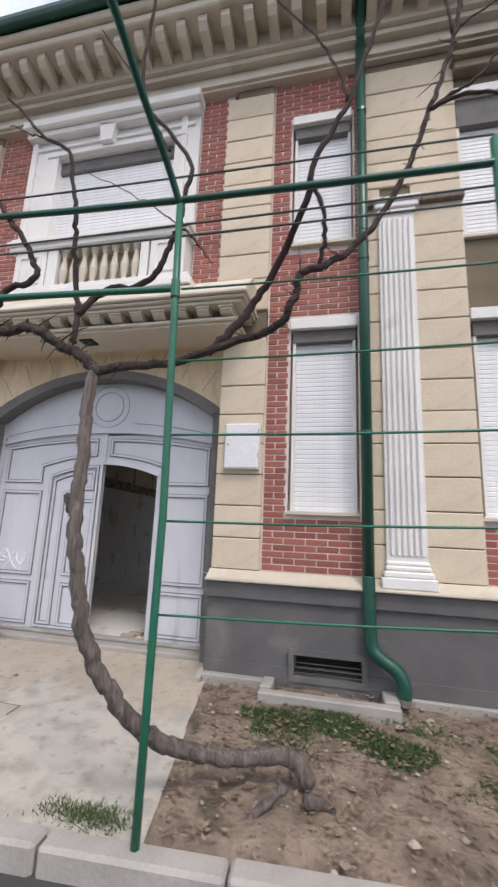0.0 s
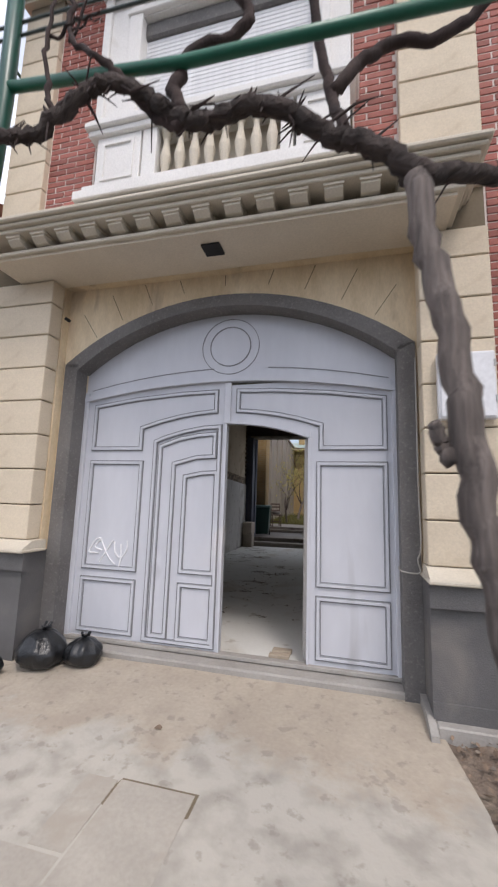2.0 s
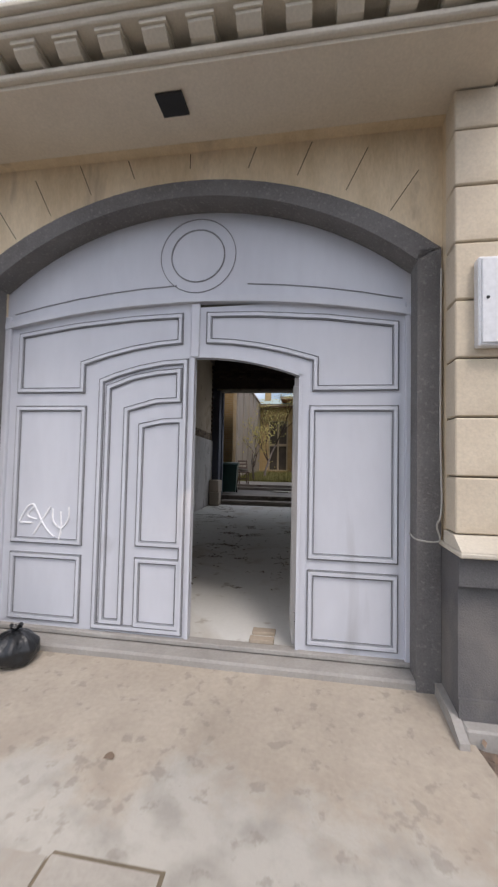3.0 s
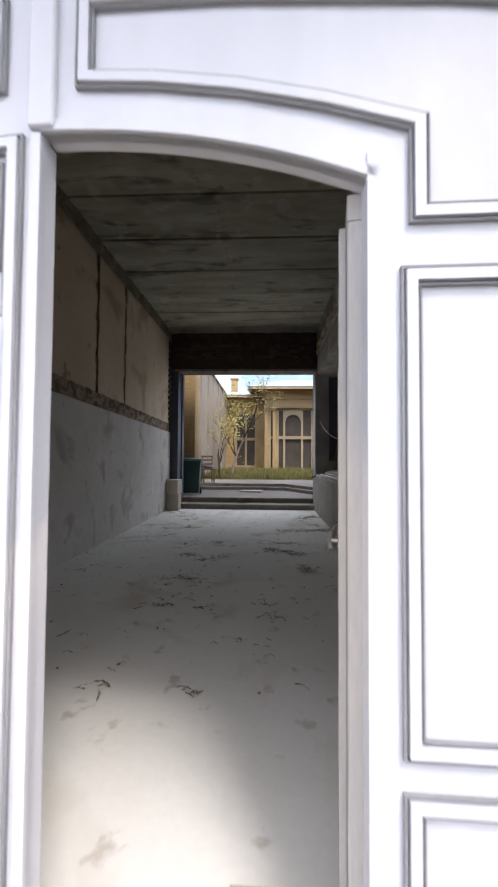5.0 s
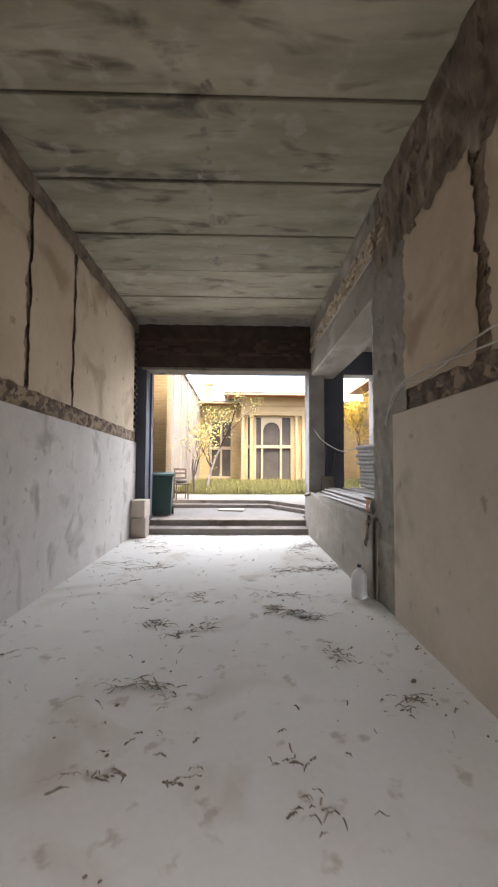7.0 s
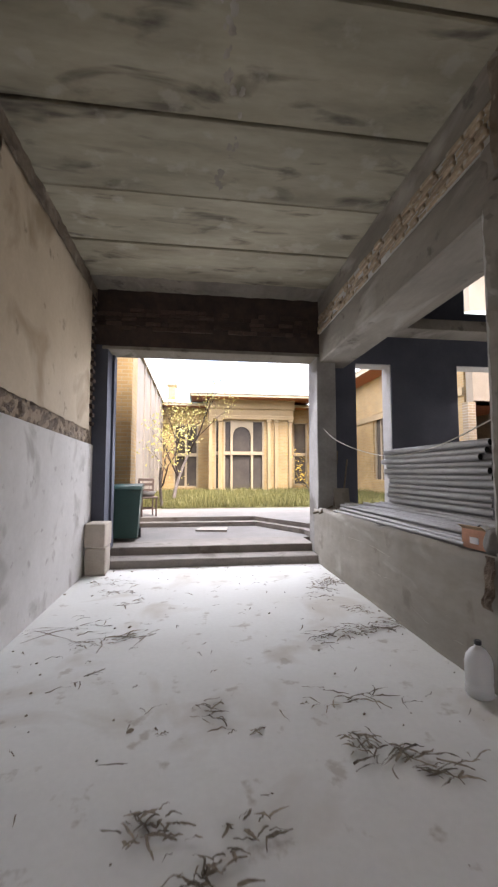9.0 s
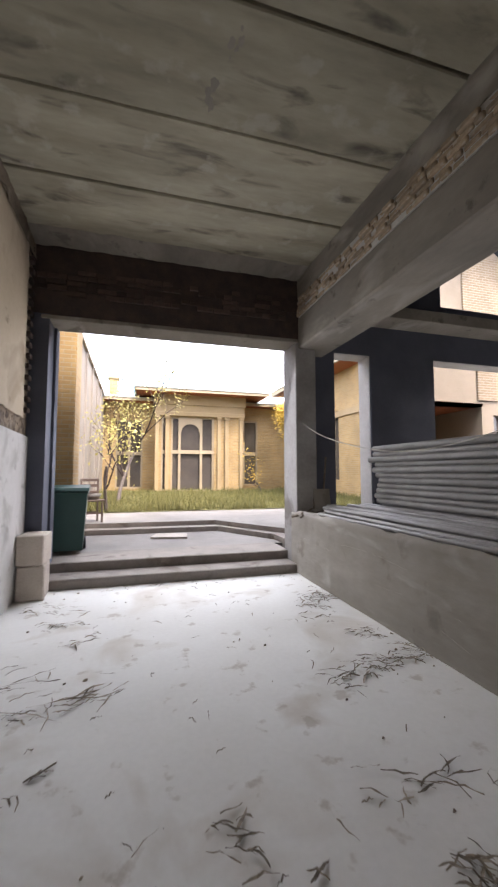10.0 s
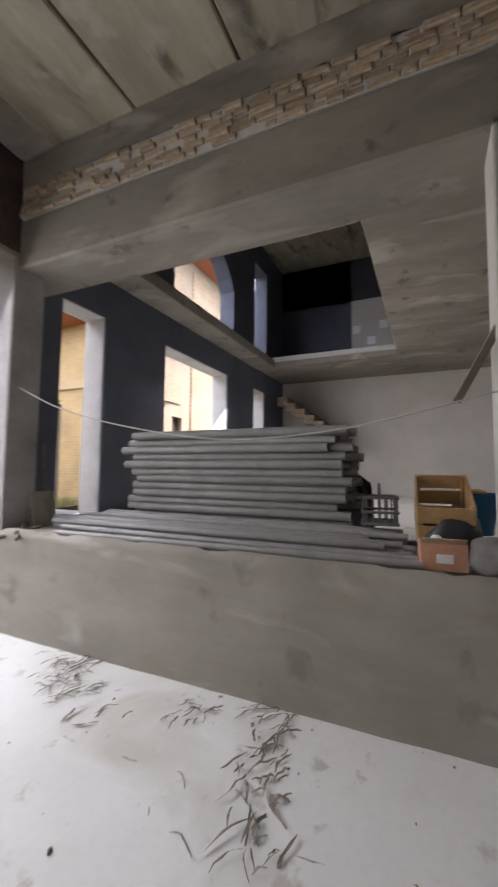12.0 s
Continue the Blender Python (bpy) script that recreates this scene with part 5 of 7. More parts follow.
def vine():
    v = root("grape_vine", "bare old grapevine with gnarled leaning trunk on the trellis", "vine", EXT)
    rng = random.Random(21)
    def limb(name, pts, r0, r1, material="bark", wob=0.06, k=6):
        line = spline(pts, k)
        line = [p + Vector((rng.gauss(0, 0.006), rng.gauss(0, 0.006), rng.gauss(0, 0.006))) for p in line]
        rad = [r * (1 + 0.05 * noise.noise(Vector((i * 0.55, r0 * 90, 2)))) for i, r in enumerate(ramp(r0, r1, len(line)))]
        part(name, Shape().tube(line, rad, 10 if r0 > 0.03 else 7, wob=wob, rng=rng), material, v, smooth=True)
        return line

    limb("trunk", [(2.34, -1.8, -0.145), (2.27, -1.82, -0.034), (2.15, -1.85, 0.01), (2, -1.88, -0.005), (1.79, -1.93, -0.012), (1.58, -2.1, 0.082), (1.43, -2.23, 0.189), (1.32, -2.33, 0.332), (1.24, -2.4, 0.468), (1.16, -2.46, 0.615), (1.09, -2.51, 0.804), (1.05, -2.53, 0.99), (1.02, -2.54, 1.18), (0.974, -2.54, 1.41), (0.958, -2.53, 1.65), (0.939, -2.5, 1.9), (0.892, -2.46, 2.18), (0.886, -2.41, 2.44)], 0.055, 0.040, wob=0.02)
    limb("root", [(2.22, -2.02, -0.058), (2.08, -2.1, -0.158), (1.97, -2.16, -0.259), (1.89, -2.2, -0.359)], 0.032, 0.018)
    limb("root", [(2.35, -2, -0.123), (2.48, -1.9, -0.206), (2.6, -1.86, -0.352)], 0.038, 0.018)
    limb("stub", [(0.93, -2.53, 1.50), (0.90, -2.535, 1.56), (0.885, -2.54, 1.60)], 0.026, 0.018)
    main = limb("branch", [(0.92, -2.41, 2.44), (0.823, -2.41, 2.53), (0.723, -2.41, 2.6), (0.621, -2.42, 2.64), (0.518, -2.44, 2.71), (0.414, -2.46, 2.77), (0.311, -2.46, 2.79), (0.207, -2.46, 2.78), (0.117, -2.46, 2.77), (0.022, -2.48, 2.83), (-0.085, -2.5, 2.9), (-0.218, -2.53, 2.96), (-0.271, -2.55, 2.93), (-0.338, -2.56, 2.87), (-0.48, -2.58, 2.75), (-0.628, -2.6, 2.74), (-0.915, -2.6, 2.83)], 0.037, 0.026, "oldbark")
    limb("branch", [(0.06, -2.47, 2.83), (0.019, -2.46, 2.96), (0.077, -2.44, 3.12), (0.284, -2.4, 3.23), (0.252, -2.42, 3.37), (0.131, -2.44, 3.59), (0.006, -2.45, 3.74), (-0.171, -2.46, 3.99), (-0.391, -2.46, 4.26), (-0.639, -2.46, 4.61), (-0.873, -2.46, 5.01)], 0.027, 0.014, "twig")
    limb("branch", [(0.665, -2.38, 2.69), (0.609, -2.3, 2.95), (0.555, -2.3, 3.27), (0.511, -2.32, 3.58), (0.509, -2.34, 3.82), (0.451, -2.34, 4.08), (0.358, -2.34, 4.43), (0.078, -2.34, 4.63), (-0.146, -2.34, 4.91), (-0.375, -2.34, 5.15)], 0.023, 0.012, "twig")
    limb("branch", [(0.608, -2.3, 2.95), (0.714, -2.27, 3.1), (0.839, -2.24, 3.2), (1.03, -2.22, 3.2), (1.19, -2.2, 3.35), (1.27, -2.2, 3.57), (1.33, -2.2, 3.69), (1.35, -2.2, 3.96), (1.38, -2.2, 4.29), (0.934, -2.2, 4.97), (0.872, -2.2, 5.43), (0.908, -2.2, 5.88), (0.925, -2.2, 6.35)], 0.027, 0.014, "twig")
    r = limb("branch", [(0.844, -2.41, 2.45), (1.02, -2.31, 2.52), (1.34, -2.12, 2.62), (1.78, -2.06, 2.78), (2.1, -2.09, 2.87), (2.23, -2.13, 3.07), (2.27, -2.15, 3.23), (2.44, -2.15, 3.28), (2.7, -2, 3.56), (2.9, -1.9, 3.91), (3.1, -1.9, 4.31), (3.23, -1.9, 4.69), (3.39, -1.9, 5.16), (3.5, -1.9, 5.59), (3.59, -1.9, 6.32)], 0.034, 0.016, "oldbark")
    limb("branch", [(1.58, -2.07, 2.7), (1.77, -2.02, 2.91), (1.9, -1.98, 3.14), (2.08, -2.06, 3.37), (2.32, -2.26, 3.74), (2.37, -2.34, 3.96), (2.58, -2.33, 4.37), (2.77, -2.3, 4.96), (2.96, -2.3, 5.63)], 0.036, 0.012, "twig")
    for pts, a, b in (
        ([(2.61, -2.33, 4.43), (2.52, -2.3, 4.82), (2.31, -2.3, 5.25), (1.83, -2.3, 5.87)], 0.014, 0.006),
        ([(2.37, -2.28, 3.81), (2.44, -2.24, 3.64), (2.44, -2.2, 3.45), (2.41, -2.15, 3.28)], 0.018, 0.016),
        ([(3.24, -1.9, 4.74), (3.46, -1.9, 4.88), (3.64, -1.9, 5.01), (3.79, -1.9, 5.22)], 0.018, 0.008),
        ([(3.28, -1.9, 4.76), (3.53, -1.9, 4.83), (3.91, -1.9, 4.8), (4.31, -1.9, 4.92)], 0.018, 0.010),
        ([(3.45, -1.9, 5.46), (3.64, -1.9, 5.61), (3.97, -1.9, 5.79)], 0.010, 0.005),
        ([(3.45, -1.9, 5.48), (3.41, -1.9, 5.98), (3.47, -1.9, 6.53)], 0.012, 0.008),
        ([(0.064, -2.46, 2.76), (-0.076, -2.46, 2.87), (-0.196, -2.48, 3.02), (-0.271, -2.5, 3.1), (-0.437, -2.5, 3.25), (-0.473, -2.5, 3.47)], 0.024, 0.01),
        ([(-0.338, -2.55, 2.9), (-0.451, -2.56, 2.88), (-0.493, -2.56, 3.04), (-0.499, -2.56, 3.26), (-0.502, -2.56, 3.46)], 0.014, 0.006),
        ([(-0.501, -2.55, 3.21), (-0.398, -2.55, 3.25), (-0.274, -2.55, 3.27)], 0.008, 0.004),
        ([(-0.458, -2.5, 3.25), (-0.406, -2.5, 3.4), (-0.282, -2.5, 3.55)], 0.007, 0.003),
        ([(-0.448, -2.5, 3.29), (-0.395, -2.5, 3.32), (-0.311, -2.5, 3.33)], 0.006, 0.003),
        ([(1.33, -2.2, 3.69), (1.41, -2.2, 3.64), (1.51, -2.2, 3.5), (1.62, -2.2, 3.35)], 0.012, 0.005),
        ([(1.35, -2.3, 3.64), (1.14, -2.3, 3.83), (0.936, -2.3, 3.97), (0.492, -2.3, 4.26)], 0.006, 0.003),
        ([(0.477, -2.3, 5.73), (0.857, -2.25, 5.14), (1.06, -2.2, 4.68), (1.2, -2.2, 4.41)], 0.006, 0.012),
        ([(0.08, -2.34, 4.62), (-0.058, -2.34, 4.69), (-0.29, -2.34, 4.83)], 0.008, 0.004),
        ([(0.612, -2.25, 2.98), (0.678, -2.25, 3.08), (0.718, -2.25, 3.13)], 0.01, 0.006),
    ):
        limb("shoot", pts, a, b, "twig", wob=0.2, k=5)
    # short dead spurs with a knot at the base
    sp = random.Random(77)
    for line, y0 in ((main, 6), (r, 10)):
        for i in range(y0, len(line) - 4, 5):
            p, a = Vector(line[i]), sp.uniform(0, 6.28)
            d = Vector((math.cos(a), 0.25 * math.sin(a * 3), math.sin(a) * 0.7 + 0.4)).normalized()
            L = sp.uniform(0.05, 0.26)
            q = p + d * L * 0.5 + Vector((sp.gauss(0, 0.02), 0, sp.gauss(0, 0.02)))
            part("spur", Shape().tube([p, p + d * 0.03, q, p + d * L], [0.012, 0.007, 0.005, 0.002], 6), "twig", v, smooth=True)
    tw = Shape()
    for line in (main, r):
        for p in line[6:]:
            for _ in range(3):
                if rng.random() < 0.4:
                    q = p + Vector((rng.gauss(0, 0.05), rng.gauss(0, 0.03), rng.gauss(-0.01, 0.05)))
                    tw.tube([p, (p + q) / 2 + Vector((0, 0, 0.01)), q], [0.006, 0.004, 0.002], 4)
    tagged(part("bark_litter", tw, "twig", v), "loose bark shreds and tendrils", kind="stuff")


vine()

# ---- passage ----
XL, XR, CEIL, END = -2.82, 0.92, 4.56, 9.8
single("floor", Shape().box(XL - 0.3, XR + 0.1, 0.30, END + 0.05, -0.5, 0.0), "pfloor", "dusty bare concrete passage floor", "floor", kind="structure")


def passage_ceiling():
    sh = Shape()
    ys = [0.30] + [1.06 + i * 1.0 for i in range(9)]
    ys[-1] = 9.45
    rng = random.Random(3)
    for a, b in zip(ys, ys[1:]):
        dz = rng.uniform(-0.008, 0.008)
        sh.box(XL - 0.2, XR + 0.3, a + 0.012, b - 0.012, CEIL + dz, CEIL + 0.25, 0.012)
    sh.box(XL - 0.2, XR + 0.3, 0.2, 10.2, CEIL + 0.2, CEIL + 0.4)
    single("ceiling", sh, "ceil", "precast concrete plank ceiling with dark joints", "ceiling", kind="structure")
    single("trim_ceiling_patch", Shape().grid(lambda u, v: (XL + (XR - XL) * u, 9.0 + 0.42 * v + 0.04 * noise.noise(Vector((u * 9, v, 2))) * (1 - v), CEIL - 0.03 * v - 0.012 - 0.02 * noise.noise(Vector((u * 20, v * 4, 5)))), 50, 6), "beam", "rough mortar fillet under the ceiling", "trim", kind="structure")

    # ragged mortar blots in a line across the planks
    rng = random.Random(12)
    st = Shape()
    for _ in range(46):
        y = rng.uniform(3.9, 6.9)
        if min(abs(y - q) for q in ys) < 0.06:
            continue
        x, s, k = -0.95 + 0.16 * noise.noise(Vector((y * 0.9, 0, 3))) + rng.gauss(0, 0.03), rng.uniform(0.012, 0.045), rng.uniform(0, 9)
        n = 11
        rim = [(x + s * (0.7 + 0.6 * noise.noise(Vector((k, i * 1.7, 1)))) * math.cos(6.283 * i / n), y + 1.7 * s * (0.7 + 0.6 * noise.noise(Vector((k, i * 1.7, 5)))) * math.sin(6.283 * i / n), CEIL - 0.009) for i in range(n)]
        st.add(rim + [(x, y, CEIL - 0.014)], [(i, (i + 1) % n, n) for i in range(n)])
    single("trim_ceiling_mortar", st, "beam", "mortar blots across the ceiling planks", "trim", kind="structure")


passage_ceiling()


def rough(name, parent, fn, nu, nv, amp, seed, material="chase", label=""):
    """A broken, uneven strip: fn gives point and outward normal."""
    def g(u, v):
        p, nrm = fn(u, v)
        k = amp * (noise.noise(Vector((u * nu * 0.31 + seed, v * nv * 0.43, seed))) + 0.5 * noise.noise(Vector((u * nu * 0.9, v * nv * 0.9, seed + 4))))
        return tuple(Vector(p) + Vector(nrm) * k)
    return part(name, Shape().grid(g, nu, nv), material, parent, label)


def left_wall():
    w = single("wall_west", Shape().box(XL - 0.35, XL - 0.03, 0.25, END + 0.1, -0.5, 5.0), "slot", "passage wall with chased plaster", "wall", kind="structure")
    part("lower_plaster", Shape().prism([(0.25, -0.1), (END - 0.25, -0.1), (END - 0.25, 1.95), (0.25, 2.17)], "x", XL - 0.07, XL), "lowwall", w, "grey-blue worn plaster below the chase")
    cuts = [0.25, 2.05, 2.14, 3.47, 3.58, 4.97, 5.07, 6.12, 6.20, 9.20]
    for a, b in zip(cuts[::2], cuts[1::2]):
        n = max(6, int((b - a) * 12))
        sh = Shape()
        # plaster panel with ragged upright and lower edges
        def g(u, v, a=a, b=b):
            y = a + (b - a) * u + ((0.05 * noise.noise(Vector((v * 9, u * 3, a))) + 0.03 * noise.noise(Vector((v * 31, u * 3, a)))) if u in (0, 1) else 0)
            low = 2.40 - 0.025 * y
            z = low + (4.36 - low) * v + (0.03 * noise.noise(Vector((y * 6, 1, 4))) if v in (0, 1) else 0)
            return (XL - 0.008, y, z)
        sh.grid(g, n, 60)
        part("upper_plaster", sh, "upwall", w, "tan plaster panel between chases")
    rough("belt_chase", w, lambda u, v: ((XL - 0.03, 0.25 + (END - 0.5) * u, 2.155 - 0.0235 * (END - 0.5) * u + 0.26 * v), (1, 0, 0)), 220, 7, 0.028, 2)
    rough("top_band", w, lambda u, v: ((XL + 0.02 - 0.02 * v, 0.25 + (END - 0.3) * u, 4.30 + 0.28 * v), (1, 0, 0)), 200, 6, 0.02, 9, "rustband", "stained bond beam under the ceiling")
    # toothed brick ends
    tooth = shared(Shape().box(-0.04, 0.02, 0, 0.13, 0, 0.062, 0.006), "sootbrick", "brick")
    for i in range(16):
        piece("brick", tooth, w, pose(XL, 9.27 + (0.03 if i % 2 else 0), 2.25 + i * 0.14))
    return w


left_wall()
dark_post = single("wall_dark_post", Shape().box(XL - 0.3, -2.62, 9.45, 10.05, -0.1, 3.6).box(-2.625, -2.585, 9.8, 10.02, 0.24, 3.54), "navyrender", "dark navy end of the passage wall", "wall", kind="structure")


def right_wall():
    x = XR
    w = single("wall_east", Shape().box(x + 0.035, x + 0.35, 0.25, 5.42, -0.5, 5.0), "slot", "passage wall with chased plaster", "wall", kind="structure")
    part("lower_plaster", Shape().box(x, x + 0.07, 0.25, 4.82, -0.1, 2.0, 0.01), "lowtan", w, "worn plaster below the chase")
    for a, b in ((0.25, 1.9), (2.0, 3.25), (3.40, 4.52)):
        def g(u, v, a=a, b=b):
            y = a + (b - a) * u + ((0.07 * noise.noise(Vector((v * 7, u * 3, a))) + 0.04 * noise.noise(Vector((v * 25, u * 3, a)))) if u in (0, 1) else 0)
            z = 2.19 + 1.48 * v + (0.05 * noise.noise(Vector((y * 5, 1, 4))) if v in (0, 1) else 0)
            return (x + 0.01, y, z)
        part("upper_plaster", Shape().grid(g, 20, 60), "upwall", w, "tan plaster panel between chases")
    rough("belt_chase", w, lambda u, v: ((x + 0.03, 0.25 + 4.6 * u, 1.97 + 0.25 * v), (-1, 0, 0)), 110, 7, 0.03, 5)
    rough("top_band", w, lambda u, v: ((x + 0.005 + 0.0 * v, 0.25 + 5.05 * u, 3.62 + 0.96 * v + (1 - v) ** 2 * (0.16 * noise.noise(Vector((u * 11, 1, 3))) + 0.08 * noise.noise(Vector((u * 40, 1, 3))))), (-1, 0, 0)), 110, 12, 0.03, 7, "rustband", "stained concrete bond beam")
    rough("jamb_face", w, lambda u, v: ((x + 0.015, 4.50 + 0.92 * u, -0.02 + 3.95 * v), (-1, 0, 0)), 16, 70, 0.022, 12, "beam", "broken concrete jamb")
    part("jamb_end", Shape().box(x + 0.02, x + 0.35, 5.415, 5.455, 0.9, 3.5, 0.01), "jamb", w)
    for p in ([(x - 0.02, 4.9, 2.0), (x - 0.03, 4.5, 2.22), (x - 0.02, 4.0, 2.2), (x - 0.02, 3.2, 2.32), (x - 0.01, 2.2, 2.26), (x - 0.01, 0.6, 2.28)], [(x - 0.02, 4.95, 1.9), (x - 0.04, 4.7, 2.15), (x - 0.03, 4.2, 2.28), (x - 0.02, 3.0, 2.22), (x - 0.01, 1.4, 2.3)]):
        part("cable", Shape().tube(spline(p, 6), 0.008, 6), "rope", w, "loose pale cable along the chase", smooth=True)
    return w


right_wall()


def parapet():
    x = XR - 0.03

    def g(u, v):
        y = 5.30 + (9.62 - 5.30) * u
        z = -0.05 + 0.98 * v
        k = 0.012 * noise.noise(Vector((y * 2.2, z * 2.2, 1))) + 0.006 * noise.noise(Vector((y * 9, z * 9, 1)))
        if v == 1:
            z -= 0.05 * max(0, noise.noise(Vector((y * 4.1, 3, 1)))) + 0.16 * max(0, (y - 9.35) / 0.27) ** 2
            k += 0.015
        return (x - 0.02 + 0.05 * v * 0 + k + (0.02 if v > 0.97 else 0), y, z)

    sh = Shape().grid(g, 110, 26)
    p = single("wall_parapet", sh, "parapet", "rough low concrete retaining wall beside the passage", "parapet", kind="structure", smooth=True)
    part("core", Shape().box(x + 0.015, x + 0.32, 5.30, 9.62, -0.3, 0.875), "parapet", p)
    part("chipped_top", Shape().grid(lambda u, v: (x - 0.012 + 0.36 * v, 5.30 + 4.32 * u, 0.905 + 0.02 * noise.noise(Vector((u * 60, v * 4, 2))) - (0.05 * max(0, noise.noise(Vector(((5.3 + 4.32 * u) * 4.1, 3, 1)))) + 0.03 if v == 0 else 0)), 110, 6), "parapet", p)
    for pts in ([(5.9, 0.34), (6.6, 0.40), (7.4, 0.36), (8.0, 0.41)], [(6.9, 0.62), (7.5, 0.66), (8.3, 0.63)], [(5.5, 0.22), (6.1, 0.17), (6.5, 0.24)], [(8.2, 0.5), (8.9, 0.56), (9.3, 0.52)]):
        line = [Vector((x - 0.018, q.x + 0.0, q.y + 0.008 * noise.noise(Vector((q.x * 14, 2, 1))))) for q in spline([(a, b, 0) for a, b in pts], 12)]
        part("crack", Shape().tube(line, [0.0015 + 0.004 * abs(noise.noise(Vector((i * 0.7, 4, 2)))) for i in range(len(line))], 4), "parapet", p, "raised mortar seam")
    return p


parapet()


def main_beam():
    b = single("beam", Shape().box(XR + 0.02, XR + 0.60, 5.36, 9.8, 3.44, 3.94, 0.02).box(XR + 0.06, XR + 0.5, 5.0, 9.8, 3.94, 4.56).box(XR + 0.58, XR + 0.70, 5.36, 9.8, 3.60, 3.72), "beam", "deep concrete beam over the side opening", "beam", kind="structure")
    part("upper_render", Shape().grid(lambda u, v: (XR + 0.01 + 0.01 * noise.noise(Vector((u * 20, v * 3, 1))), 4.9 + 4.9 * u, 4.245 + 0.325 * v - (0.03 * noise.noise(Vector((u * 50, 0, 7))) if v == 0 else 0)), 90, 6), "beam", b)
    part("mortar", Shape().box(XR + 0.022, XR + 0.07, 5.05, 9.6, 3.94, 4.25), "jamb", b, "pale mortar between the bricks")
    rng = random.Random(5)
    kinds = [shared(Shape().box(-0.06, 0.0, 0, w, 0, 0.053, 0.008), "oldbrick", "brick") for w in (0.09, 0.12, 0.21, 0.16)]
    for r in range(5):
        y = 5.05 - 0.11 * (r % 2)
        while y < 9.55:
            k = rng.choice((0, 1, 2, 2, 3))
            if rng.random() > 0.08:
                piece("brick", kinds[k], b, pose(XR + 0.064 + rng.uniform(-0.02, 0.018), y, 3.95 + r * 0.059, 0, rng.uniform(-2, 2), rng.uniform(-1.5, 1.5)))
            y += (0.09, 0.12, 0.21, 0.16)[k] + 0.010
    return b


main_beam()


def end_lintel():
    l = single("wall_end_lintel", Shape().box(XL - 0.1, XR + 0.5, 9.46, 9.9, 3.56, 4.62), "sootbrick", "sooty brown lintel over the courtyard opening", "lintel", kind="structure")
    rng = random.Random(8)
    me = [shared(Shape().box(0, w, -0.05, 0.0, 0, 0.066, 0.006), "sootbrick", "brick") for w in (0.24, 0.12)]
    for r in range(5):
        x = XL + 0.15 - 0.12 * (r % 2)
        while x < XR - 0.2:
            k = 0 if rng.random() < 0.7 else 1
            if rng.random() < 0.72:
                piece("brick", me[k], l, pose(x, 9.465 + rng.uniform(-0.008, 0.02), 3.86 + r * 0.075))
            x += (0.25, 0.13)[k]
    part("soffit_render", Shape().box(XL + 0.1, XR + 0.02, 9.44, 9.92, 3.53, 3.59, 0.01), "beam", l)
    return l


end_lintel()
single("wall_far_pier", Shape().box(XR - 0.03, 1.23, 9.45, 9.98, -0.1, 3.56, 0.012), "pier", "pale rendered pier at the courtyard opening", "pier", kind="structure")
single("wall_front_return", Shape().box(-3.2, -2.14, 0.02, 0.14, -0.4, 4.8).box(1.09, 2.0, 0.02, 0.14, -0.4, 4.8), "upwall", "plain wall beside the gate inside", "wall", kind="structure", m=EXT)
single("wall_front_head", Shape().box(-2.9, 1.8, 0.11, 0.2, 3.3, 4.9), "upwall", "plain wall over the gate inside", "wall", kind="structure", m=EXT)

# ---- side room ----
RF = 0.88
OPEN = [(1.745, 2.455, RF, 3.555), (3.79, 6.03, 1.25, 3.58), (7.43, 8.15, 1.25, 3.57), (7.45, 8.25, 4.62, 6.85), (4.0, 6.28, 4.62, 5.35)]


def black_wall():
    sh = Shape().holed(1.22, 10.0, -0.3, 7.6, 9.8, 10.15, OPEN[:4] + [(4.0, 6.28, 4.62, 6.35)])
    up = arc(4.0, 5.55, 5.14, 6.30, 6.28, 17)
    for a, b in zip(up, up[1:]):
        sh.prism([a, b, (b[0], 6.36), (a[0], 6.36)], "y", 9.8, 10.15)
    w = single("wall_north", sh, "navyrender", "dark navy wall with window openings", "wall", kind="structure")
    for x0, x1, z0, z1 in OPEN[:3]:
        rv = Shape().box(x1 - 0.012, x1 + 0.004, 9.83, 10.17, z0, z1 + 0.004).box(x0 - 0.004, x0 + 0.012, 9.83, 10.17, z0, z1 + 0.004).box(x0, x1, 9.83, 10.17, z1 - 0.012, z1 + 0.004)
        part("reveal", rv, "jamb", w, "pale plastered reveal")
    return w


black_wall()
single("floor_side_room", Shape().box(1.22, 10.0, 3.2, 10.2, 0.5, RF), "pfloor", "dusty raised concrete floor of the side room", "floor", kind="structure")
single("wall_room_east", Shape().box(9.6, 9.9, 3.0, 10.0, 0.5, 7.6), "roomwall", "plain grey plastered wall", "wall", kind="structure")
single("wall_room_south", Shape().box(1.2, 9.8, 3.0, 3.25, 0.5, 7.6).box(XR + 0.33, 1.6, 3.2, 5.3, 0.5, 4.6), "roomwall", "plain grey plastered wall", "wall", kind="structure")
single("ceiling_upper", Shape().box(0.8, 10.0, 3.0, 10.3, 7.5, 7.7), "ceil", "dark concrete ceiling of the upper floor", "ceiling", kind="structure")
single("wall_upper_west", Shape().box(0.95, 1.2, 3.0, 10.0, 4.56, 7.6), "navyrender", "dark upper wall over the beam", "wall", kind="structure")
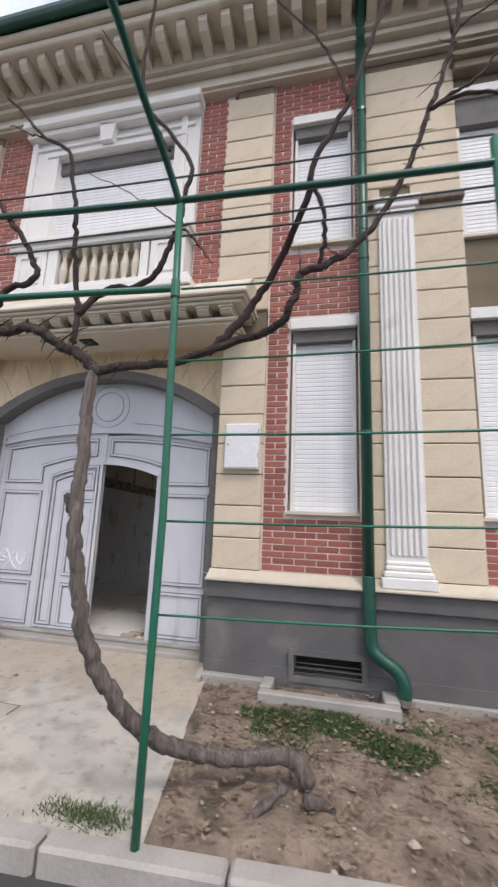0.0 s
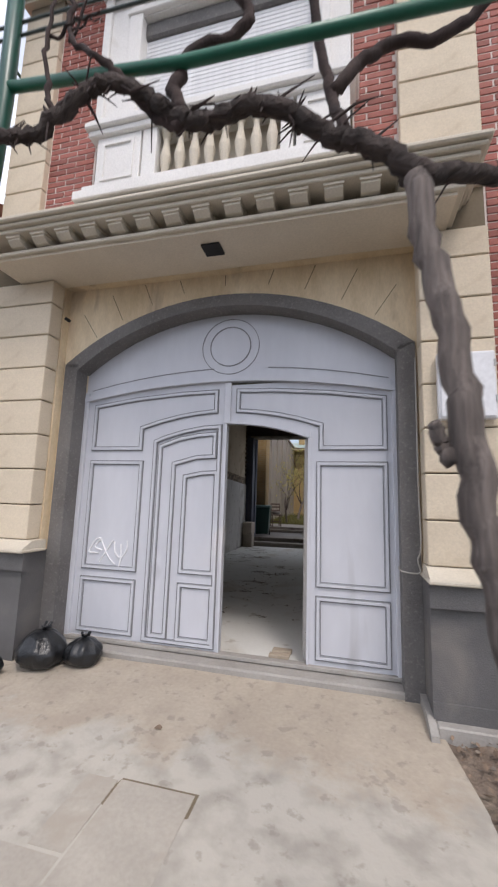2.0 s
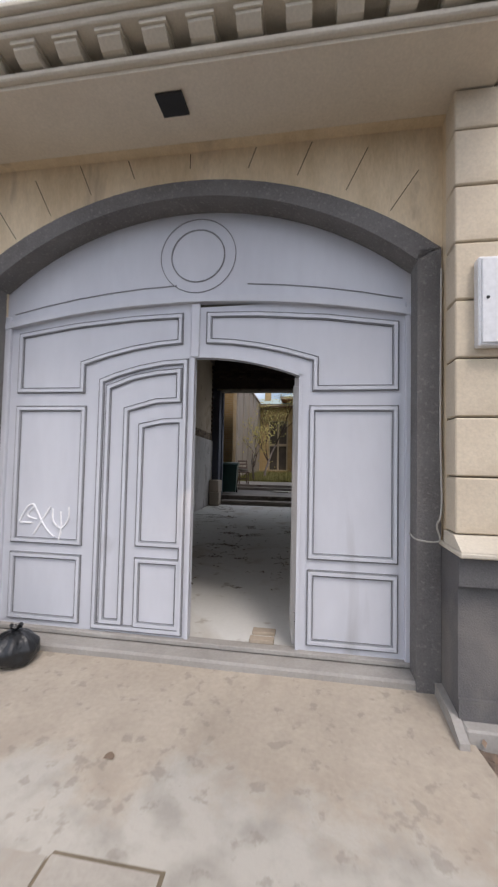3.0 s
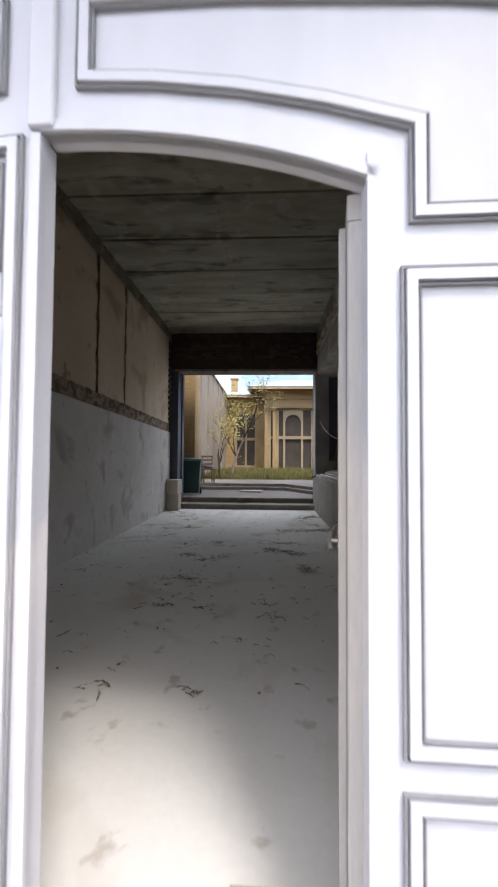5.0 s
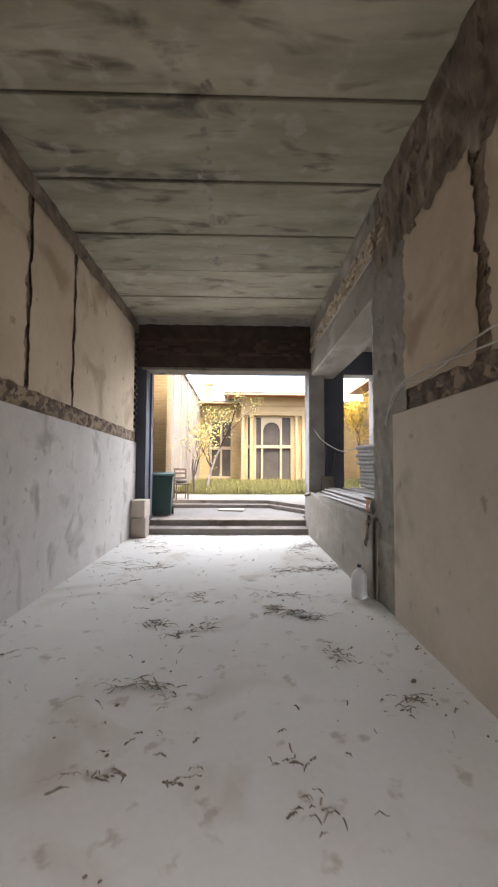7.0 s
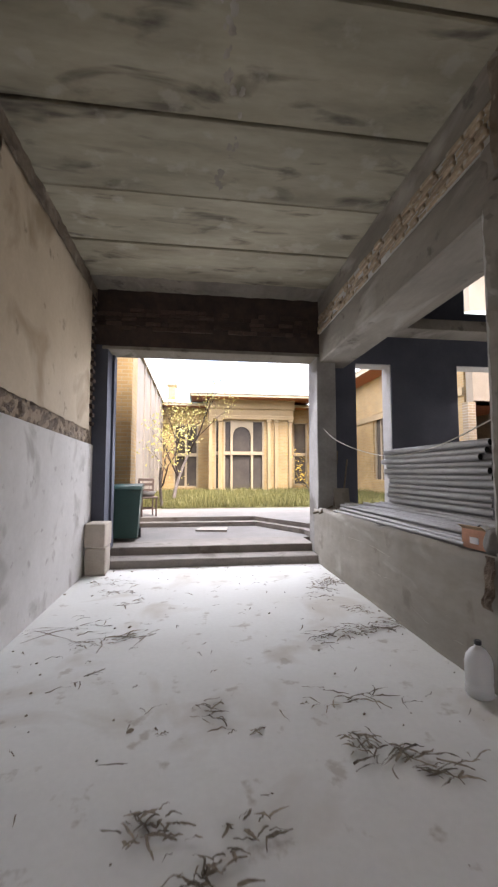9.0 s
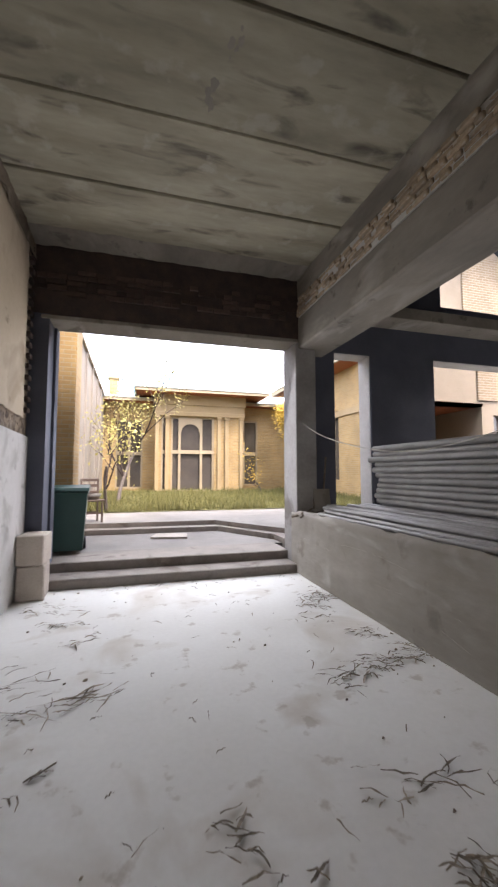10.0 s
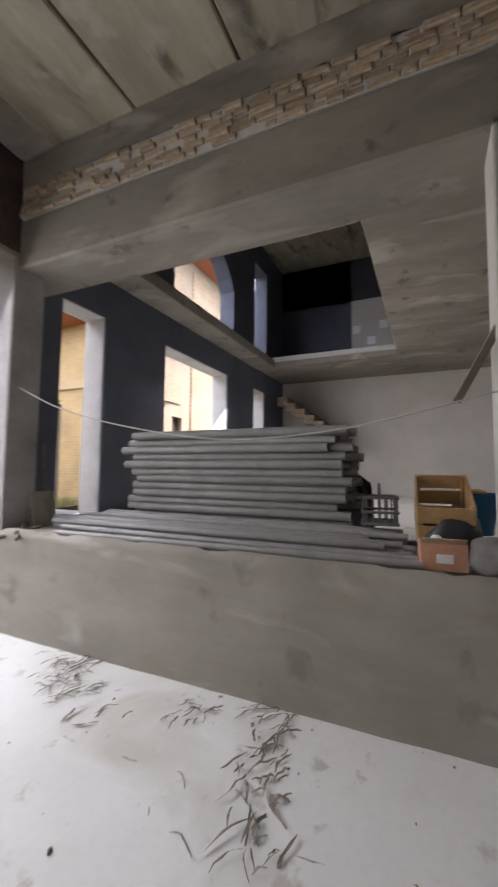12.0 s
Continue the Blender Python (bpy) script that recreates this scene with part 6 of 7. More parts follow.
mz = single("ceiling_mezzanine", Shape().box(1.3, 9.7, 3.1, 6.42, 4.10, 4.30, 0.01).box(7.66, 9.7, 6.42, 9.95, 4.10, 4.30, 0.01).box(1.25, 7.66, 9.32, 9.85, 4.08, 4.28, 0.01).box(1.3, 2.47, 6.42, 9.32, 4.04, 4.24, 0.01), "beam", "concrete gallery slab round the open void", "slab", kind="structure")
single("trim_gallery_edge", Shape().box(7.60, 7.655, 6.42, 9.4, 4.22, 4.335, 0.01), "jamb", "pale concrete edge of the gallery", "trim", kind="structure")
single("wall_upper_dark", Shape().box(9.56, 9.6, 7.75, 9.9, 4.3, 7.5).box(9.56, 9.6, 3.3, 9.9, 6.3, 7.5), "navyrender", "dark navy part of the upper wall", "wall", kind="structure")
single("wall_upper_patch", Shape().box(9.55, 9.6, 6.6, 7.75, 4.3, 6.3), "roomwall", "pale plastered patch of the upper wall", "wall", kind="structure")
for y, z, s in ((6.78, 5.42, 0.22), (7.5, 5.35, 0.22), (7.1, 5.0, 0.22)):
    single("sticker", Shape().box(9.53, 9.546, y, y + s, z, z + s), "chalk", "square white sheet on the upper wall", "paper sheet", group="white sheets on the wall")


def stair():
    sh = Shape()
    for i in range(7):
        sh.box(8.2, 9.6, 7.75 + i * 0.24, 8.01 + i * 0.24, 2.2 + i * 0.17, 2.42 + i * 0.17)
    single("stair", sh, "rustband", "dark concrete stair flight against the wall", "stair", kind="structure")


stair()


def pipes():
    rng = random.Random(31)
    r = 0.040

    def pipe(y0, y1, x, z, rad, yaw=0.0, tilt=0.0):
        t = root("pipe", "grey plastic pipe in the stack on the ledge", "pipe", pose(x, y0, z, tilt, 0, yaw), group="stacked grey pipes")
        key = round(y1 - y0, 1), rad
        if key not in made:
            L = key[0]
            # a near-black plug in each pipe gives its hollow end the shade
            made[key] = shared(Shape().tube([(0, 0, 0), (0, L / 2, 0), (0, L, 0)], rad, 12, cap=False).tube([(0, 0.004, 0), (0, L - 0.004, 0)], rad * 0.86, 12, cap=False).add([], []), "pipe", "tube"), shared(Shape().tube([(0, 0.02, 0), (0, L - 0.02, 0)], rad * 0.84, 10), "pipein", "bore")
            made[key][0].shade_smooth()
        piece("tube", made[key][0], t)
        piece("bore", made[key][1], t)

    made = {}
    # loose lower layer by the edge
    for i in range(13):
        x = 1.0 + i * 0.062
        y0 = 5.95 + rng.uniform(-0.1, 0.25)
        pipe(y0, y0 + rng.choice((3.0, 3.2, 3.2)), x, RF + 0.055 + 0.012 * (i % 2), 0.026, rng.uniform(-2.2, 1.5), rng.uniform(-0.4, 0.4))
    for i in range(7):
        y0 = 6.0 + rng.uniform(-0.1, 0.3)
        pipe(y0, y0 + 3.0, 1.18 + i * 0.09, RF + 0.112 + 0.004 * i, 0.026, rng.uniform(-3.0, 2.0), rng.uniform(-0.3, 0.3))
    # the stack
    for k in range(13):
        for i in range(7):
            x = 1.80 + i * 2.06 * r + (r if k % 2 else 0) - 0.03 * k * 0.2
            y0 = 6.46 + rng.uniform(-0.12, 0.12) + 0.03 * (k % 3)
            pipe(y0, y0 + 2.2, x, RF + 0.04 + r + k * 2 * r * 0.90, r, rng.uniform(-0.5, 0.5))


pipes()
# black sheet added for the shade in the gaps between pipe ends
single("plastic_sheet", Shape().grid(lambda u, v: (2.34 + 0.2 * v + 0.03 * noise.noise(Vector((u * 6, v * 3, 1))), 6.32 + 0.3 * u + 0.03 * noise.noise(Vector((u * 9, v * 9, 8))), RF + 0.0 + (0.58 * (1 - v)) * (1 - 0.2 * (2 * u - 1) ** 2) + 0.04 * noise.noise(Vector((u * 8, v * 8, 3)))), 20, 14), "bag", "black sheet added as shade in the gaps behind the pipes", "plastic sheet", smooth=True)


def basket():
    b = root("basket", "grey plastic mesh basket with handle", "basket", pose(1.80, 6.19, RF + 0.19, 0, 0, 8))
    for i in range(9):
        x = -0.17 + i * 0.0425
        for y in (-0.13, 0.118):
            part("rib", Shape().box(x - 0.006, x + 0.006, y, y + 0.012, 0.0, 0.22), "greyplastic", b)
    for i in range(5):
        y = -0.1 + i * 0.05
        for x in (-0.18, 0.168):
            part("rib", Shape().box(x, x + 0.012, y - 0.006, y + 0.006, 0, 0.22), "greyplastic", b)
    for z in (0.0, 0.09, 0.2):
        rm = Shape().box(-0.19, 0.19, -0.14, -0.12, z, z + 0.02, 0.004).box(-0.19, 0.19, 0.12, 0.14, z, z + 0.02, 0.004).box(-0.19, -0.17, -0.12, 0.12, z, z + 0.02, 0.004).box(0.17, 0.19, -0.12, 0.12, z, z + 0.02, 0.004)
        part("rim", rm, "greyplastic", b)
    part("bottom", Shape().box(-0.17, 0.17, -0.12, 0.12, 0.0, 0.012), "greyplastic", b)
    part("handle", Shape().tube(spline([(-0.17, 0, 0.21), (-0.08, 0, 0.30), (0.08, 0, 0.30), (0.17, 0, 0.21)], 5), 0.009, 8), "greyplastic", b, smooth=True)


basket()


def crate():
    c = root("crate", "pale wooden fruit crate tipped towards the passage", "crate", pose(1.66, 5.74, RF + 0.17, 0, -16, 4))
    for sx, h in ((-0.2, 0.27), (0.19, 0.36)):
        for sy in (-0.165, 0.14):
            part("corner_post", Shape().box(sx, sx + 0.025, sy, sy + 0.025, 0.0, h, 0.003), "wood", c)
    for z in (0.012, 0.145):
        part("slat", Shape().box(-0.213, -0.2, -0.178, 0.178, z, z + 0.115, 0.003), "wood", c)
    for z in (0.012, 0.135, 0.258):
        part("slat", Shape().box(0.215, 0.228, -0.178, 0.178, z, z + 0.105, 0.003), "wood", c)
    for y in (-0.178, 0.165):
        part("side_board", Shape().prism([(-0.2, 0.01), (0.215, 0.01), (0.215, 0.36), (-0.2, 0.265)], "y", y, y + 0.013), "wood", c)
    part("bottom", Shape().box(-0.2, 0.215, -0.165, 0.165, 0.0, 0.012), "wood", c)


crate()


def carton():
    c = root("carton", "small printed cardboard box full of odds and ends", "box", pose(1.09, 5.76, 0.915, 0, 0, 6) @ Matrix.Diagonal((0.8, 0.82, 0.85, 1)))
    part("sides", Shape().box(-0.12, 0.12, -0.15, -0.142, 0, 0.18).box(-0.12, 0.12, 0.142, 0.15, 0, 0.18).box(-0.12, -0.112, -0.142, 0.142, 0, 0.18).box(0.112, 0.12, -0.142, 0.142, 0, 0.18), "carton", c, "orange printed sides")
    part("bottom", Shape().box(-0.112, 0.112, -0.142, 0.142, 0, 0.012), "cartonin", c)
    part("flap", Shape().prism([(-0.12, 0.18), (-0.17, 0.215), (-0.165, 0.222), (-0.112, 0.186)], "y", -0.14, 0.14), "cartonin", c)
    part("printed_bar", Shape().box(-0.1225, -0.12, -0.06, 0.05, 0.05, 0.11), "metalwhite", c, "unreadable white print")
    cont = Shape()
    for x, y, z, s in ((-0.03, -0.06, 0.15, 0.05), (0.04, 0.03, 0.16, 0.055), (-0.02, 0.08, 0.15, 0.045)):
        cont.lathe([(0.3 * s, z - s), (s, z - 0.3 * s), (s, z + 0.4 * s), (0.4 * s, z + s)], 10, x, y)
    part("contents", cont, "metalwhite", c, smooth=True)


carton()


def clutter():
    def sack(x, y, z, s, seed, material, label):
        sh = Shape()

        def g(u, v):
            t, ph = 2 * math.pi * u, math.pi * v
            k = 1 + 0.25 * noise.noise(Vector((math.cos(t) * 2 + seed, math.sin(t) * 2, v * 3)))
            return (s * 0.5 * math.sin(ph) ** 0.6 * k * math.cos(t), s * 0.5 * math.sin(ph) ** 0.6 * k * math.sin(t), s * 0.8 * (1 - math.cos(ph)) / 2)
        sh.grid(g, 24, 14)
        single("sack", sh, material, label, "sack", m=pose(x, y, z), smooth=True)

    sack(1.04, 5.49, 0.90, 0.27, 2, "sack", "grey bundled sack at the edge of the ledge")
    sack(1.58, 5.70, RF, 0.42, 5, "darkplastic", "dark stuffed bag beside the crate")
    t = root("plastic_tub", "blue plastic tub beside the crate", "tub", pose(2.07, 5.50, RF + 0.12))
    part("body", Shape().lathe([(0.13, 0), (0.17, 0.30), (0.18, 0.30), (0.18, 0.32), (0.165, 0.32), (0.125, 0.02)], 20), "blue", t, smooth=True)
    part("board", Shape().box(-0.25, 0.22, -0.06, 0.12, 0.325, 0.345, 0.003), "wood", t, "thin plank across the tub")
    single("storage_box", Shape().box(-0.14, 0.14, -0.10, 0.10, 0, 0.28, 0.01), "blue", "blue lidded storage box", "storage box", m=pose(2.22, 5.22, RF + 0.12))
    rag = Shape().grid(lambda u, v: (0.86 - 0.03 * v + 0.02 * noise.noise(Vector((u * 6, v * 5, 2))), 5.36 + 0.10 * u + 0.03 * noise.noise(Vector((v * 4, 1, 1))), 0.93 - 0.36 * v), 6, 14)
    single("rag", rag, "chase", "dirty brown rag hanging over the wall edge", "rag")
    pk = root("plank", "weathered plank leaning at the jamb", "plank", HERE)
    part("board", Shape().tube([(1.06, 5.42, 2.35), (1.12, 5.66, 1.9)], 0.03, 4), "oldwood", pk)


clutter()

single("rope", Shape().tube(spline([(1.0, 9.53, 2.30), (1.03, 8.9, 2.03), (1.06, 8.1, 1.83), (1.06, 7.2, 1.71), (1.05, 6.3, 1.76), (1.0, 5.33, 1.96)], 8), 0.006, 6), "rope", "pale slack line strung across the opening", "line", smooth=True)
for pts in ([(1.15, 9.4, 0.95), (1.3, 9.62, 1.9)], [(1.3, 9.42, 0.93), (1.52, 9.72, 1.75)]):
    single("stick", Shape().tube(pts, 0.016, 7), "oldwood", "thin dark stick leaning on the pier", "stick", group="sticks by the pier")
for pts in ([(0.80, 9.1, 0.86), (1.25, 9.58, 0.97)], [(0.86, 9.2, 0.9), (1.6, 9.5, 0.93)], [(0.78, 9.4, 0.84), (1.15, 9.25, 0.92)]):
    single("batten", Shape().tube(pts, 0.02, 4), "oldwood", "short broken batten on the wall end", "batten", group="battens on the wall end")
single("rubble", Shape().prism([(9.35, 0.9), (9.58, 0.9), (9.55, 1.22), (9.42, 1.25)], "x", 1.16, 1.42), "parapet", "broken concrete lump by the pier", "rubble")

# ---- things on the passage floor ----
bt = root("bottle", "large empty milky plastic water bottle on the floor", "bottle", pose(0.755, 5.43, 0.0, 0, 0, 0) @ Matrix.Scale(0.84, 4))
part("body", Shape().lathe([(0.09, 0), (0.105, 0.015), (0.105, 0.08), (0.098, 0.10), (0.105, 0.12), (0.105, 0.26), (0.095, 0.31), (0.06, 0.36), (0.026, 0.385), (0.024, 0.41)], 20), "bottle", bt, smooth=True)
part("cap", Shape().lathe([(0.028, 0.40), (0.028, 0.43), (0.024, 0.435)], 14), "darkplastic", bt)
for z, a in ((0.0, 2), (0.403, -3)):
    single("concrete_block", Shape().box(-0.15, 0.15, -0.2, 0.2, 0, 0.40 if z == 0 else 0.355, 0.015), "block", "pale concrete block stacked by the wall", "block", group="stacked blocks", m=pose(-2.655, 9.25, z, 0, 0, a))


def weeds():
    rng = random.Random(17)

    def blade(sh, x, y, L, a, w):
        """A dry curled blade lying on the floor."""
        pts = []
        bend = rng.gauss(0, 0.5)
        for i in range(6):
            t = i / 5
            pts.append((x, y, 0.005 + 0.018 * rng.random() * math.sin(math.pi * t), w * (0.35 + math.sin(math.pi * (0.15 + 0.8 * t)))))
            a += bend / 5 + rng.gauss(0, 0.10)
            x, y = x + L / 5 * math.cos(a), y + L / 5 * math.sin(a)
        v, f = [], []
        for i, (px, py, pz, pw) in enumerate(pts):
            s, c = math.sin(a) * pw, math.cos(a) * pw
            v += [(px - s, py + c, pz + rng.uniform(0, 0.008)), (px, py, pz + 0.004), (px + s, py - c, pz + rng.uniform(0, 0.006))]
            if i:
                k = 3 * i
                f += [(k - 3, k - 2, k + 1, k), (k - 2, k - 1, k + 2, k + 1)]
        sh.add(v, f)

    for cx, cy, sx, sy, n, L in (
        (-1.08, 5.50, 0.05, 0.06, 9, 0.13), (-1.0, 5.36, 0.03, 0.08, 4, 0.16), (-0.83, 5.25, 0.06, 0.03, 3, 0.18), (-0.06, 5.50, 0.10, 0.05, 11, 0.20),
        (-0.31, 5.46, 0.09, 0.03, 7, 0.18), (-0.22, 5.06, 0.10, 0.07, 20, 0.16), (-0.08, 4.93, 0.10, 0.06, 20, 0.18), (0.06, 4.80, 0.10, 0.05, 16, 0.18),
        (-1.38, 5.30, 0.02, 0.03, 4, 0.06), (-1.36, 4.72, 0.08, 0.07, 22, 0.10), (-1.43, 4.64, 0.10, 0.04, 8, 0.14), (-1.02, 4.59, 0.12, 0.08, 12, 0.10),
        (-1.10, 4.45, 0.10, 0.07, 18, 0.11), (-0.85, 4.62, 0.06, 0.08, 6, 0.16), (-1.80, 6.70, 0.16, 0.07, 20, 0.24), (-2.36, 7.04, 0.22, 0.04, 5, 0.50),
        (-2.2, 6.72, 0.20, 0.03, 4, 0.55), (-1.90, 6.05, 0.06, 0.04, 3, 0.16), (-2.02, 5.92, 0.06, 0.04, 3, 0.16), (-2.15, 6.6, 0.06, 0.08, 7, 0.14),
        (0.72, 8.25, 0.10, 0.24, 34, 0.20), (0.48, 8.0, 0.14, 0.16, 20, 0.20), (0.34, 6.68, 0.10, 0.05, 12, 0.18), (0.82, 6.72, 0.06, 0.10, 16, 0.16),
        (0.70, 6.62, 0.12, 0.04, 12, 0.20), (0.60, 7.15, 0.10, 0.10, 12, 0.15), (-2.13, 8.12, 0.16, 0.10, 14, 0.22), (-2.3, 8.6, 0.2, 0.12, 12, 0.26),
        (-2.0, 7.7, 0.10, 0.14, 8, 0.15), (-1.0, 9.36, 0.8, 0.04, 22, 0.2), (-1.25, 3.64, 0.16, 0.05, 26, 0.14), (-1.06, 3.52, 0.03, 0.08, 8, 0.12),
        (0.18, 4.05, 0.10, 0.10, 26, 0.10), (0.02, 6.53, 0.14, 0.04, 6, 0.22), (0.53, 3.45, 0.16, 0.07, 22, 0.10), (-0.35, 2.94, 0.08, 0.04, 10, 0.09),
        (-1.26, 2.88, 0.12, 0.05, 12, 0.10), (-0.29, 2.65, 0.06, 0.08, 12, 0.08), (-0.90, 2.81, 0.06, 0.04, 8, 0.07), (-0.72, 1.58, 0.05, 0.03, 7, 0.07),
        (-1.26, 1.60, 0.08, 0.04, 6, 0.10), (-0.02, 6.44, 0.05, 0.10, 11, 0.13), (0.20, 6.50, 0.14, 0.05, 9, 0.15), (0.40, 6.56, 0.10, 0.08, 10, 0.13),
        (0.34, 7.7, 0.05, 0.20, 8, 0.2), (-1.0, 3.1, 0.3, 0.2, 10, 0.07), (-0.4, 2.2, 0.3, 0.2, 8, 0.06), (0.1, 3.2, 0.3, 0.2, 8, 0.07),
    ):
        sh = Shape()
        lean = rng.uniform(-0.6, 0.3)
        for _ in range(n):
            blade(sh, rng.gauss(cx, sx * 0.7), rng.gauss(cy, sy * 0.7), L * rng.uniform(0.35, 1.1), lean + rng.gauss(0, 0.55) + math.pi * (rng.random() < 0.5), rng.uniform(0.0022, 0.0068))
        single("dry_weeds", sh, "debris", "dry grey-brown weed stalks strewn on the floor", "dry weeds", kind="stuff")
    sh = Shape()
    for _ in range(240):
        y = rng.uniform(0.8, 9.6)
        x = rng.uniform(XL + 0.1, XR - 0.1) if rng.random() < 0.55 else rng.choice((rng.gauss(XL + 0.25, 0.15), rng.gauss(XR - 0.2, 0.15)))
        x = min(max(x, XL + 0.03), XR - 0.05)
        q = abs(rng.gauss(0, 0.007)) + 0.002
        sh.tube([(x - q, y, 0.004), (x, y + q * 0.4, 0.006), (x + q * 0.6, y + q, 0.004)], [q * 0.3, q * 0.7, q * 0.3], 5)
    for _ in range(110):
        blade(sh, rng.uniform(XL + 0.2, XR - 0.2), rng.uniform(1.5, 9.5), rng.uniform(0.04, 0.16), rng.uniform(0, 6.28), rng.uniform(0.001, 0.004))
    single("floor_litter", sh, "debris", "crumbs, leaves and twigs on the dusty floor", "litter", kind="stuff")


weeds()

# ---- courtyard ----
PZ, CZ = 0.26, 0.45
single("courtyard_steps_lower", Shape().box(-2.62, XR - 0.03, 9.44, 9.95, -0.1, 0.13, 0.012).box(-2.9, XR, 9.85, 10.6, -0.1, PZ, 0.012), "stepc", "two worn concrete steps up to the court", "steps", kind="structure")
single("pavement_court", Shape().box(-3.0, 3.2, 10.55, 13.2, -0.2, PZ - 0.004), "paving", "stained concrete landing in the court", "pavement", kind="structure")


def upper_steps():
    s = root("courtyard_steps_upper", "two angled concrete steps round the landing", "steps", kind="structure")
    for d, z in ((0.0, 0.355), (0.30, CZ)):
        inner = [(-3.0, 12.35 + d), (0.25, 12.3 + d), (1.05 + d * 0.8, 10.9), (1.05 + d * 0.8, 10.25)]
        outer = [(5, 10.25), (5, 15.2), (-3.0, 15.2)]
        part("step", Shape().prism(inner + outer, "z", 0.0, z), "stepc" if z < CZ else "paving", s)
        edge = Shape()
        for a, b in zip(inner, inner[1:]):
            v = Vector((b[0] - a[0], b[1] - a[1], 0)).normalized()
            q = Vector((-v.y, v.x, 0)) * 0.012
            edge.prism([(a[0] - q.x, a[1] - q.y), (b[0] - q.x, b[1] - q.y), (b[0] + q.x, b[1] + q.y), (a[0] + q.x, a[1] + q.y)], "z", z - 0.09, z - 0.006)
        part("riser", edge, "stepc", s)


upper_steps()
single("paving_slab", Shape().prism([(-1.18, 11.55), (-0.52, 11.4), (-0.45, 11.9), (-1.05, 12.0)], "z", PZ, PZ + 0.035), "slab", "loose concrete slab lying on the landing", "slab")


def lawn():
    sh = Shape().grid(lambda u, v: (-4 + 16 * u, 14.8 + 11 * v, CZ + 0.02 + 0.10 * v + 0.05 * noise.noise(Vector((u * 8, v * 8, 1)))), 40, 30)
    single("ground_lawn", sh, "lawnsoil", "rough lawn of the court", "lawn", kind="structure")
    rng = random.Random(41)
    g = Shape()
    for _ in range(26000):
        x, y = rng.uniform(-3, 8), 14.85 + 9.0 * rng.random() ** 1.4
        z = CZ + 0.02 + 0.1 * (y - 14.8) / 11
        tall = 1.6 if noise.noise(Vector((x * 0.9, y * 0.9, 2))) > 0.1 else 0.9
        h, a = rng.uniform(0.08, 0.2) * tall, rng.uniform(0, 6.28)
        w = 0.012
        g.add([(x - w * math.cos(a), y - w * math.sin(a), z), (x + w * math.cos(a), y + w * math.sin(a), z), (x + rng.gauss(0, 0.06), y + rng.gauss(0, 0.06), z + h)], [(0, 1, 2)])
    single("lawn_grass", g, "lawn", "unmown yellow-green grass", "grass", kind="stuff")


lawn()


def west_boundary():
    w = single("wall_boundary", Shape().box(-3.4, -3.02, 10.2, 26, 0, 5.3), "panelwall", "tall pale boundary wall of the court", "wall", kind="structure")
    part("brick_column", Shape().box(-3.02, -2.52, 11.3, 12.0, PZ, 5.6), "cbricky", w, "yellow brick column")
    part("brick_face", Shape().box(-3.0, -2.54, 11.28, 11.3, PZ, 5.6), "cbrick", w)
    for i in range(6):
        y = 13.2 + i * 1.9
        part("post", Shape().box(-3.02, -2.965, y, y + 0.22, CZ, 5.35), "panelwall", w)
    part("coping", Shape().box(-3.45, -2.95, 12.0, 26, 5.3, 5.4), "cplaster", w)


west_boundary()


